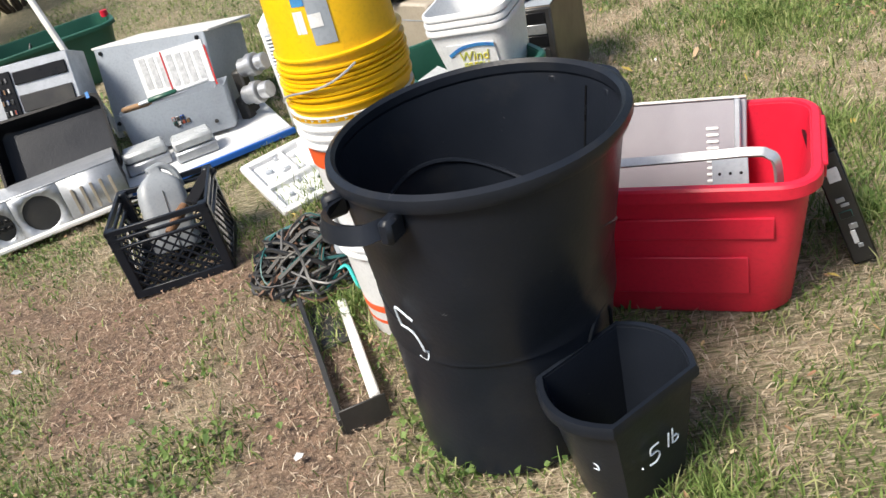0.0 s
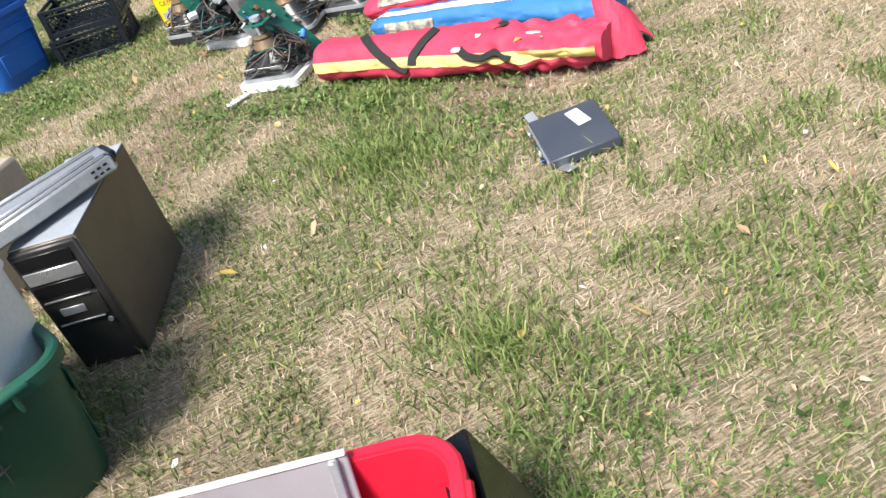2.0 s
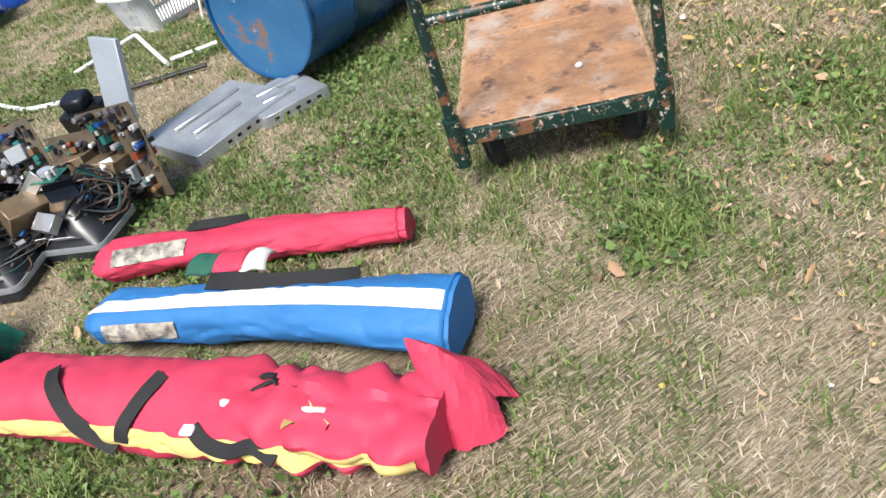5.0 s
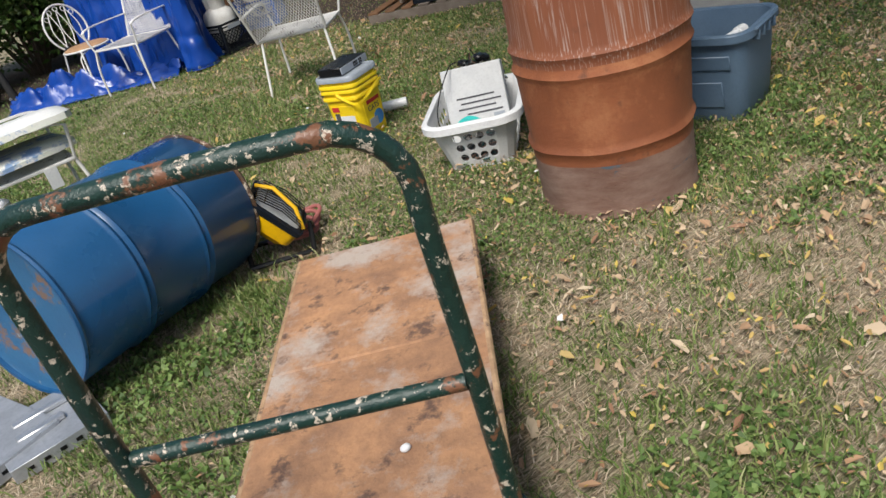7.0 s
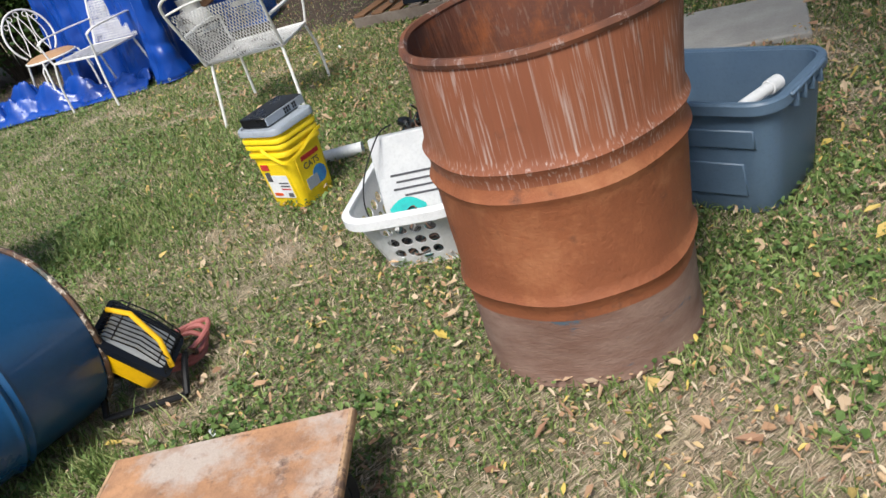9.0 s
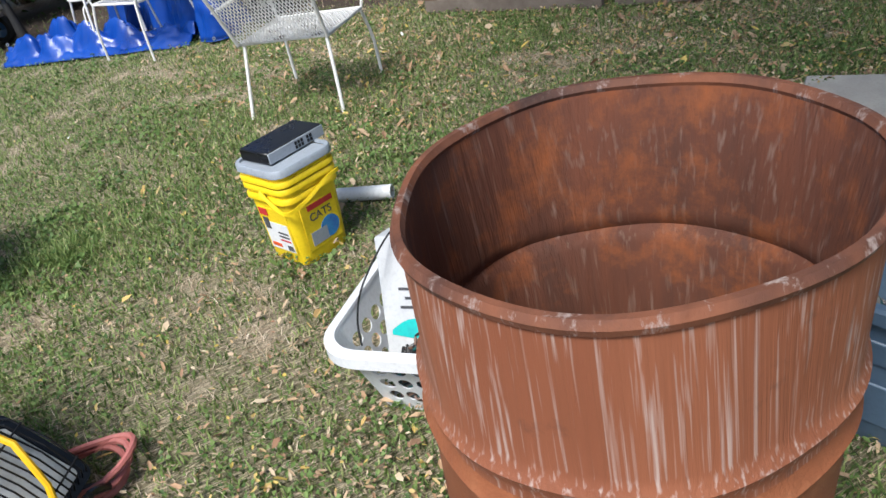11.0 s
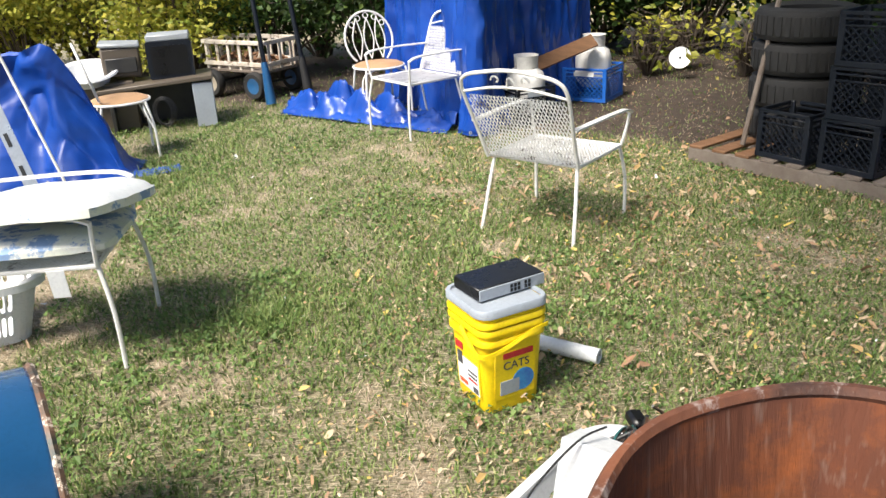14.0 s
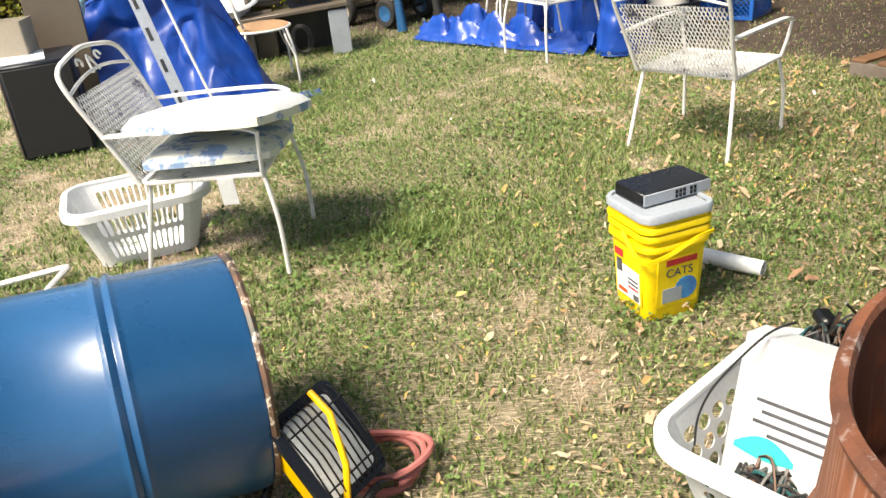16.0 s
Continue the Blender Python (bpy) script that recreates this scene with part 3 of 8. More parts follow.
AREA = (-4.4, -1.6, 9.6, 13.8)
bare = mulch_at
x, y = scatter(1230000, AREA, lambda x, y: np.clip((patchy(x, y) - 0.43) * 7, 0.1, 1) * (1 - 0.93 * bare(x, y)) * in_view(x, y))
tall = np.clip((value_noise(x, y, 0.8, 21) - 0.35) * 2.0, 0.0, 1.0)
blades("grass", "short green lawn grass with uneven tufts", GRASS_GREEN, x, y, rng.uniform(0.02, 0.05, len(x)) * (0.75 + 0.7 * tall), rng.uniform(0.0034, 0.0068, len(x)) * (1 + 0.06 * np.maximum(y - 5, 0)),
       rng.uniform(0.25, 0.97, len(x)))
x, y = scatter(1150000, AREA, lambda x, y: np.clip((0.66 - patchy(x, y)) * 4.5, 0.17, 1) * (1 - 0.6 * bare(x, y)) * in_view(x, y))
blades("dry_grass", "dry straw-coloured grass lying flat", GRASS_DRY, x, y, rng.uniform(0.018, 0.046, len(x)), rng.uniform(0.002, 0.0044, len(x)),
       rng.uniform(0.76, 0.99, len(x)))
# tall tufts
tx, ty = [], []
for cx, cy, rad, k in ((2.78, 3.72, 0.16, 900), (1.05, 3.55, 0.35, 2600), (0.95, 2.45, 0.25, 1300), (-0.42, 0.95, 0.22, 900), (0.2, 1.05, 0.35, 1200), (0.85, 1.95, 0.3, 1200),
                       (3.55, 7.55, 0.35, 1500), (-0.75, 2.75, 0.25, 1100), (1.2, 4.05, 0.2, 600), (3.2, 5.75, 0.3, 900), (2.6, 9.7, 0.8, 2600), (-0.62, 1.95, 0.3, 900)):
    a, r = rng.uniform(0, 2 * math.pi, k), rad * 0.75 * np.abs(rng.standard_normal(k)) * (0.6 + 0.8 * rng.random(k))
    tx.append(cx + r * np.cos(a)), ty.append(cy + r * np.sin(a))
x, y = np.concatenate(tx), np.concatenate(ty)
blades("tall_grass", "long green grass in tufts", GRASS_GREEN, x, y, rng.uniform(0.035, 0.095, len(x)), rng.uniform(0.003, 0.006, len(x)), rng.uniform(0.3, 0.95, len(x)))


def flats(name, label, material, x, y, size, lift, tilt, corners, aspect, category):
    """Small flat leaves of a given number of corners, each bent once along its length."""
    k = len(x)
    a = rng.uniform(0, 2 * math.pi, k)
    ca, sa = np.cos(a), np.sin(a)
    tx_, ty_ = rng.normal(0, tilt, k), rng.normal(0, tilt, k)
    z0 = relief(x, y) - 0.012 + lift
    pts = []
    for c in range(corners):
        t = 2 * math.pi * c / corners
        u, v = np.cos(t) * size * (1 + 0.18 * rng.standard_normal(k)), np.sin(t) * size * aspect * (1 + 0.2 * rng.standard_normal(k))
        px, py = u * ca - v * sa, u * sa + v * ca
        pts.append(np.stack([x + px, y + py, z0 + u * tx_ + v * ty_ + np.abs(v) * 0.5], 1))
    ctr = np.stack([x, y, z0], 1)
    v = np.stack([ctr] + pts, 1).reshape(-1, 3)
    o = (np.arange(k) * (corners + 1))[:, None]
    f = np.concatenate([o + [0, 1 + c, 1 + (c + 1) % corners] for c in range(corners)], 1).reshape(-1, 3)
    return tagged(new(name, fast_mesh(name, v, f, material, False)), label, category, kind="stuff")


x, y = scatter(680000, AREA, lambda x, y: np.clip((value_noise(x, y, 0.6, 31) * 0.6 + patchy(x, y) * 0.6 - 0.6 + 0.1 * np.clip((y - 6) / 2, 0, 1) + 0.1 * np.clip((x - 3.6) / 1.2, 0, 1) - 0.1 * np.clip((3.6 - y) / 0.8, 0, 1)) * 6, 0.0, 1) * (1 - 0.9 * bare(x, y)) * in_view(x, y))
flats("clover", "low clover and broad weeds in the lawn", CLOVER, x, y, rng.uniform(0.0035, 0.009, len(x)) * (1 + 0.55 * (value_noise(x, y, 0.3, 33) > 0.62)) * np.where(y < 3.6, 0.85, 1.0) * (1 - 0.12 * np.clip((x - 3.8) / 1.2, 0, 1)), rng.uniform(0.012, 0.04, len(x)), 0.4, 4, 0.9, "clover")
x, y = scatter(420000, AREA, lambda x, y: in_view(x, y) * (1 - 0.9 * bare(x, y)) * np.clip(0.03 + 1.0 * np.clip((x - 2.75 - 0.2 * (y - 4)) / 1.9, 0, 1) * (0.35 + value_noise(x, y, 0.5, 41)), 0, 1))
flats("fallen_leaves", "dry tan and yellow fallen leaves on the lawn", LITTER, x, y, rng.uniform(0.005, 0.012, len(x)) * (1 + 1.4 * (rng.random(len(x)) > 0.93)), rng.uniform(0.016, 0.036, len(x)), 0.5, 5, 0.45, "leaves")
BITS_WHITE = blade_material("pale_scrap", [(0.7, 0.7, 0.68), (0.6, 0.62, 0.66), (0.75, 0.74, 0.7)], 0.6, 0.1)
x, y = scatter(420, AREA, in_view)
flats("scraps", "tiny pale scraps of paper and plastic in the grass", BITS_WHITE, x, y, rng.uniform(0.006, 0.016, len(x)), rng.uniform(0.02, 0.035, len(x)), 0.4, 5, 0.7, "scraps")
x, y = scatter(300000, (-3.4, 0.2, 8.2, 13.8), lambda x, y: bare(x, y) * np.where(x < 1.6, 1, 0.06))
flats("mulch", "pinkish brown mulch chips and pine needles", MULCH, x, y, rng.uniform(0.004, 0.017, len(x)), rng.uniform(0.0, 0.014, len(x)), 0.35, 4, 0.17, "mulch")

# ---- makers of repeated kinds ----


def shell(bm, w, d, h, taper=0.85, r=0.05, wall=0.006, floor=0.006, n=5):
    """An open tapered container, with inside and outside."""
    def ring(k, z, inset=0.0):
        return [Vector((x, y, z)) for x, y in rounded(w * k - 2 * inset, d * k - 2 * inset, r, n)]
    rings = [ring(taper * 0.97, 0), ring(taper, 0.012), ring(taper + (1 - taper) * 0.5, h * 0.5), ring(1, h),
             ring(1, h, wall), ring(taper + (1 - taper) * 0.5, h * 0.5, wall), ring(taper, floor + 0.01, wall), ring(taper * 0.95, floor, wall)]
    return loft(bm, rings, True, True, True)


def lip(bm, w, d, z, r, out=0.018, drop=0.03, n=5):
    """A rim that turns over outwards and hangs down."""
    def ring(o, zz):
        return [Vector((x, y, zz)) for x, y in rounded(w + 2 * o, d + 2 * o, r + o, n)]
    return loft(bm, [ring(-0.004, z - 0.002), ring(-0.002, z + 0.006), ring(out * 0.7, z + 0.006), ring(out, z), ring(out, z - drop), ring(out - 0.004, z - drop), ring(out - 0.004, z - 0.004)])


def pierced(bm, at, us, vs, hole, power=2.0):
    """A sheet at(u, v) over the cells of us and vs; hole(i, j) gives each cell's opening as a share (a, b) of it, or None."""
    for i, (u0, u1) in enumerate(zip(us, us[1:])):
        for j, (v0, v1) in enumerate(zip(vs, vs[1:])):
            share = hole(i, j)
            if not share:
                bm.faces.new([bm.verts.new(at(u, v)) for u, v in ((u0, v0), (u1, v0), (u1, v1), (u0, v1))])
                continue
            outer, inner = [], []
            for k in range(16):
                t = 2 * math.pi * (k + 0.5) / 16 + math.pi / 16
                c, s = math.cos(t), math.sin(t)
                q = 1 / max(abs(c), abs(s))
                e = (abs(c) ** power + abs(s) ** power) ** (-1 / power)
                um, vm, du, dv = (u0 + u1) / 2, (v0 + v1) / 2, (u1 - u0) / 2, (v1 - v0) / 2
                outer.append(bm.verts.new(at(um + c * q * du, vm + s * q * dv)))
                inner.append(bm.verts.new(at(um + c * e * du * share[0], vm + s * e * dv * share[1])))
            for k in range(16):
                m = (k + 1) % 16
                bm.faces.new((outer[k], outer[m], inner[m], inner[k]))
    return bm


def thicken(ob, t):
    s = ob.modifiers.new("thickness", "SOLIDIFY")
    s.thickness, s.offset = t, 0
    return ob


def lattice(bm, w, h, pitch, r, m, slope=1.0):
    """Crossing slanted bars over a rectangle in the plane x, z of m, centred on x, from z = 0."""
    span = w + h / slope
    k = int(span / pitch)
    for sgn in (1, -1):
        for i in range(k + 1):
            c = -w / 2 - h / slope + i * pitch if sgn > 0 else -w / 2 + i * pitch
            pts = []
            for z in (0, h):
                pts.append((c + sgn * z / slope, z))
            (xa, za), (xb, zb) = pts
            lo, hi = -w / 2, w / 2
            f = lambda xx: za + (xx - xa) * (zb - za) / (xb - xa)
            if max(xa, xb) < lo or min(xa, xb) > hi:
                continue
            pa = (min(max(xa, lo), hi), f(min(max(xa, lo), hi)))
            pb = (min(max(xb, lo), hi), f(min(max(xb, lo), hi)))
            if abs(pa[0] - pb[0]) < 0.004:
                continue
            tube(bm, [m @ Vector((pa[0], sgn * r * 0.6, pa[1])), m @ Vector((pb[0], sgn * r * 0.6, pb[1]))], r, 4)
    return bm


def tote(label, material, m, w, d, h, taper=0.86, group="", name="storage_tote"):
    t = thing(name, label, "storage tote", m, group)
    body = part("body", shell(B(), w, d, h, taper, 0.07), material, t)
    part("rim", lip(B(), w, d, h, 0.07, 0.02, 0.028), material, t)
    # moulded bands and corner panels on the long walls
    for sy in (-1, 1):
        bm = B()
        for z0, wid in ((h * 0.62, 0.78), (h * 0.18, 0.62)):
            k = taper + (1 - taper) * (z0 + 0.05) / h
            block(bm, w * wid, 0.008, h * 0.3 if z0 < h / 2 else h * 0.16, Matrix.Translation((0, sy * (d * k / 2 + 0.0005), z0)) @ pose(0, 0, 0, -sy * 4), 0.003)
        part("moulded_panel", bm, material, t)
    for sx in (-1, 1):
        bm = B()
        for k in (-1.5, -0.5, 0.5, 1.5):
            block(bm, 0.03, 0.012, 0.05, Matrix.Translation((sx * (w / 2 + 0.012), k * 0.055, h - 0.055)), 0.003)
        block(bm, 0.034, 0.24, 0.012, Matrix.Translation((sx * (w / 2 + 0.012), 0, h - 0.01)), 0.004)
        part("grip", bm, material, t)
    return t


def milk_crate(label, material, m, w=0.33, d=0.33, h=0.28, group="", name="milk_crate", tag=None):
    t = thing(name, label, "crate", m, group)
    bm = B()
    for z, hh in ((0, 0.03), (h - 0.045, 0.012), (h - 0.02, 0.02), (h * 0.72, 0.01)):
        for sx, sy, ww, dd in ((0, -1, w, 0.012), (0, 1, w, 0.012), (-1, 0, 0.012, d), (1, 0, 0.012, d)):
            block(bm, ww, dd, hh, Matrix.Translation((sx * (w / 2 - 0.006), sy * (d / 2 - 0.006), z)), 0.002)
    for sx in (-1, 1):
        for sy in (-1, 1):
            block(bm, 0.035, 0.035, h, Matrix.Translation((sx * (w / 2 - 0.018), sy * (d / 2 - 0.018), 0)), 0.005)
    part("frame", bm, material, t)
    for k in range(4):
        ww, off = (w, d / 2) if k % 2 == 0 else (d, w / 2)
        part("lattice_wall", lattice(B(), ww - 0.05, h * 0.72 - 0.03, 0.042, 0.004, pose(0, 0, 0.03, 0, 0, 90 * k) @ Matrix.Translation((0, -off + 0.008, 0))), material, t, smooth=False)
    bm = B()
    lattice(bm, w - 0.03, d - 0.03, 0.05, 0.004, pose(0, -d / 2 + 0.015, 0.012, -90))
    part("base_grid", bm, material, t, smooth=False)
    if tag:
        part("plate", block(B(), w * 0.45, 0.003, h * 0.13, Matrix.Translation((0, -d / 2 - 0.001, h * 0.76)), 0), tag, t, "pale worn plate")
    return t


def bucket(label, material, m, ribs=3, h=0.365, r0=0.13, r1=0.15, group="", upside=False, name="bucket"):
    t = thing(name, label, "bucket", m, group)
    flip = Matrix.Translation((0, 0, h)) @ Matrix.Diagonal((1, 1, -1, 1)) if upside else Matrix()
    prof = [(0.001, 0), (r0, 0), (r0 + 0.003, 0.008), (r1 - 0.003, h - 0.09)]
    for k in range(ribs):
        z = h - 0.085 + k * 0.024
        prof += [(r1 - 0.002, z), (r1 + 0.009, z + 0.002), (r1 + 0.009, z + 0.007), (r1 - 0.002, z + 0.010)]
    prof += [(r1, h - 0.012), (r1 + 0.008, h - 0.01), (r1 + 0.008, h), (r1 - 0.002, h), (r1 - 0.006, h - 0.02), (r0 - 0.004, 0.012), (0.001, 0.012)]
    part("body", lathe(B(), prof, 44, flip), material, t)
    return t, flip


def board(parent, name, w, h, m, material, bits, seed, size=0.022):
    """A circuit board in the plane x, z of m, with its components on both faces."""
    r = random.Random(seed)
    b = part(name, block(B(), w, 0.003, h, m, 0), material, parent, smooth=False)
    bm = B()
    for _ in range(bits):
        x, z = r.uniform(-w / 2 + 0.012, w / 2 - 0.012), r.uniform(0.012, h - 0.012)
        s = r.choice((-1, 1, -1))
        l = r.uniform(0.006, size * 1.6)
        mm = m @ pose(x, 0, z, 90 if s < 0 else -90, 0, 0)
        if r.random() < 0.45:
            lathe(bm, [(l * 0.3, 0), (l * 0.32, l * 0.9), (l * 0.2, l)], 8, mm, True, True)
        else:
            block(bm, r.uniform(0.006, size), r.uniform(0.006, size), l, mm, 0)
    part("component_cluster", bm, BITS, b, "mixed capacitors, coils and chips", smooth=False)
    return b


def wire_heap(bm, count, cx, cy, rad, h, r0, r1, seed, z0=0.0):
    r = random.Random(seed)
    for _ in range(count):
        pts = []
        a = r.uniform(0, 6.28)
        for k in range(r.randint(5, 8)):
            a += r.uniform(0.4, 1.6)
            q = rad * math.sqrt(r.random())
            pts.append((cx + q * math.cos(a), cy + q * math.sin(a), z0 + r.uniform(0.2, 1) * h * (1.05 - q / rad * 0.7)))
        tube(bm, smooth_path(pts, 5), r.uniform(r0, r1), 5)
    return bm


# ---- the first junk heap ----
# large round bin, leaning a little
t = thing("trash_can", "large black plastic trash can with scuffed sides, open top", "trash can", pose(-0.165, 1.41, -0.01))
lean = Matrix.Identity(4)
lean[0][2], lean[1][2] = 0.075, 0.055


def can_ring(r, z, n=64):
    return [lean @ Vector((r * math.cos(2 * math.pi * i / n), r * math.sin(2 * math.pi * i / n), z)) for i in range(n)]


H = 0.715
prof = [(0.205, 0.0), (0.222, 0.012), (0.254, 0.40)]
bm = B()
loft(bm, [can_ring(r, z) for r, z in prof], True, True)
rings = []
for z, dr in ((0.40, 0.0), (0.415, 0.006), (H - 0.03, 0.033), (H - 0.01, 0.036)):
    ring = []
    for i in range(64):
        a = 2 * math.pi * i / 64
        dip = 0.06 * math.cos(2 * a + 0.17) if z < 0.45 else 0
        ring.append(lean @ Vector(((0.254 + dr) * math.cos(a), (0.254 + dr) * math.sin(a), z + dip)))
    rings.append(ring)
loft(bm, [can_ring(0.2535, 0.33)] + rings)
loft(bm, [can_ring(0.286, H - 0.02), can_ring(0.25, 0.40), can_ring(0.217, 0.03), can_ring(0.20, 0.018)], True, False, True)
part("body", bm, BLACK_PLASTIC, t)
bm = B()
loft(bm, [can_ring(r, z) for r, z in ((0.284, H - 0.014), (0.284, H + 0.004), (0.292, H + 0.012), (0.304, H + 0.006), (0.306, H - 0.008), (0.300, H - 0.022), (0.290, H - 0.024), (0.284, H - 0.014))])
part("rim", bm, BLACK_PLASTIC, t, "rolled black rim")
bm = B()
for z, r in ((0.05, 0.205), (0.05, 0.13), (0.032, 0.165)):
    tube(bm, [lean @ Vector((r * math.cos(a / 20 * 2 * math.pi), r * math.sin(a / 20 * 2 * math.pi), z - 0.012)) for a in range(20)], 0.006, 5, True)
part("base_ring", bm, BLACK_PLASTIC, t)


def in_can(a, z):
    r = 0.217 + (0.25 - 0.217) * min(1, (z - 0.03) / 0.37) + 0.036 * max(0, (z - 0.4) / 0.295) - 0.001
    return lean @ Vector((r * math.cos(a), r * math.sin(a), z))


part("inner_ridge", tube(B(), [in_can(radians(5 * k), 0.475 + 0.07 * math.cos(radians(2 * (5 * k - 125)))) for k in range(72)], 0.006, 6, True), BLACK_PLASTIC, t, "moulded step round the inside")
for wide, high in ((0.42, 0.39), (0.26, 0.34)):
    part("inner_arch", tube(B(), [in_can(radians(115) + wide * u, 0.12 + (high - 0.12) * (1 - abs(u) ** 3)) for u in [-1 + k / 8 for k in range(17)]], 0.004, 6), BLACK_PLASTIC, t)
part("seam", tube(B(), [in_can(radians(33), 0.3 + 0.38 * k / 8) for k in range(9)], 0.003, 5), BLACK_GLOSS, t)
for a0 in (222, 36):
    bm = B()
    arc = []
    for k in range(9):
        a = radians(a0 - 16 + 4 * k)
        out = 0.30 + 0.055 * math.sin(math.pi * k / 8) ** 0.5
        arc.append(lean @ Vector((out * math.cos(a), out * math.sin(a), H - 0.045)))
    ribbon(bm, arc, 0.036, lambda i: (math.cos(radians(a0)), math.sin(radians(a0)), 0.3), 0.014)
    for k in (-17, 17):
        a = radians(a0 + k)
        block(bm, 0.05, 0.03, 0.05, lean @ Matrix.Translation((0.308 * math.cos(a), 0.308 * math.sin(a), H - 0.07)) @ pose(0, 0, 0, 0, 0, a0 + k), 0.008)
    part("handle", bm, BLACK_PLASTIC, t)
bm = B()
a0 = radians(205)
arch = []
for k in range(13):
    u = -1 + 2 * k / 12
    arch.append((u * 0.085, 0.05 + 0.27 * (1 - abs(u) ** 3)))


def on_can(a, x, z, out=0.003):
    r = 0.222 + (0.254 - 0.222) * (z / 0.40) + (0.02 * max(0, (z - 0.4) / 0.3)) + out
    return lean @ Vector((r * math.cos(a + x / r), r * math.sin(a + x / r), z))


tube(bm, [on_can(radians(-35), x, z + 0.02, 0.001) for x, z in arch], 0.005, 6)
part("arch_moulding", bm, BLACK_PLASTIC, t)
bm = B()
for line in ([(0.05, 0.375), (-0.02, 0.40), (-0.022, 0.345)], [(-0.022, 0.345), (0.03, 0.335), (0.062, 0.285), (0.05, 0.25), (0.015, 0.255)]):
    tube(bm, [on_can(radians(226), 0.58 * p.x, 0.4 + 0.85 * (p.y - 0.33), 0.003 if 0.4 + 0.85 * (p.y - 0.33) < 0.36 else 0.011) for p in smooth_path([(a, b, 0) for a, b in line], 5)], 0.0024, 5)
part("number_mark", bm, CHALK, t, "hand-drawn pale 5")
paper = thing("paper_scrap", "blue and pink paper sheets standing in the can", "paper", pose(-0.1, 1.5, 0.012))
for c, mm, ww in ((PALE_BLUE, pose(-0.02, 0.0, 0.0, -8, 9, 12), 0.12), (FADED_PINK, pose(0.07, 0.02, 0.0, -10, -6, -14), 0.11), (PALE_BLUE, pose(0.1, -0.01, 0.0, -4, 14, 20), 0.08)):
    part("sheet", block(B(), ww, 0.003, 0.43, mm, 0), c, paper)

# small waste basket
t = thing("waste_basket", "small black plastic waste basket with pale hand-drawn writing", "waste basket", pose(0.062, 1.15, -0.01, 0, 0, 36))


def oblong(w, d, bulge, z, n=8):
    pts = []
    for sx in (1, -1):
        for k in range(n + 1):
            u = -1 + 2 * k / n
            y = u * d / 2 * sx
            pts.append(Vector((sx * (w / 2 + bulge * (1 - u * u)), y, z)))
    return pts


hb = 0.285
part("body", loft(B(), [oblong(0.15, 0.15, 0.02, 0), oblong(0.205, 0.196, 0.04, hb), oblong(0.197, 0.188, 0.038, hb), oblong(0.143, 0.143, 0.018, 0.008)], True, True, True), BLACK_PLASTIC, t)
part("rim", loft(B(), [oblong(0.2, 0.19, 0.04, hb - 0.004), oblong(0.2, 0.19, 0.04, hb + 0.006), oblong(0.216, 0.206, 0.044, hb + 0.006), oblong(0.222, 0.212, 0.046, hb - 0.004), oblong(0.22, 0.21, 0.045, hb - 0.02),
                       oblong(0.205, 0.197, 0.04, hb - 0.02)]), BLACK_PLASTIC, t, "turned-over black rim")
bm = B()
mk = pose(-0.005, -0.0958, 0.125, 4.5) @ Matrix.Scale(0.74, 4)
strokes(bm, [[(-0.062, 0.012), (-0.058, 0.014)], [(0.0, 0.066), (-0.028, 0.064), (-0.03, 0.04)], [(-0.03, 0.04), (-0.008, 0.04), (0.002, 0.02), (-0.01, 0.002), (-0.034, 0.004)],
             [(0.036, 0.07), (0.034, 0.02)], [(0.05, 0.075), (0.05, 0.022)], [(0.05, 0.046), (0.066, 0.044), (0.07, 0.03), (0.06, 0.022), (0.05, 0.024)]], mk, 0.0019)
part("writing", bm, CHALK, t, "hand-drawn .5 lb")
bm = B()
mk = pose(-0.112, -0.03, 0.14, 0, 0, -90) @ pose(0, 0, 0, 6)
strokes(bm, [[(-0.02, 0.04), (-0.02, 0.0)], [(0.0, 0.045), (0.0, 0.0)], [(0.0, 0.02), (0.014, 0.02), (0.018, 0.008), (0.0, 0.0)]], mk, 0.0017)
part("writing", bm, CHALK, t, "hand-drawn lb")

# red tote and its metal scrap
RED_M = pose(0.28, 1.845, -0.01, 0, 0, -18.9)
tote("bright red plastic storage tote filled with metal panels, no lid", RED_PLASTIC, RED_M, 0.74, 0.42, 0.38, 0.87)


def placed(mm, *a):
    return mm @ pose(*a)


def vent_panel(label, m, w, h, seed=3):
    t = thing("computer_side_panel", label, "metal panel", m)
    part("sheet", block(B(), w, 0.012, h, None, 0.003), LILAC_STEEL, t)
    bm = B()
    for k in range(17):
        block(bm, 0.032, 0.006, 0.009, pose(w / 2 - 0.085, -0.0075, 0.06 + k * (h - 0.13) / 16.5, 0, 0, 0), 0.003)
    part("louvre", bm, PAPER, t, "row of pressed vent slots")
    part("edge_rail", block(B(), 0.016, 0.022, h, Matrix.Translation((w / 2 - 0.022, -0.012, 0)), 0.003), ALU, t, "bright folded edge")
    part("edge_rail", block(B(), w, 0.016, 0.008, Matrix.Translation((0, -0.004, h)), 0.002), WHITE_PAINT, t)
    return t


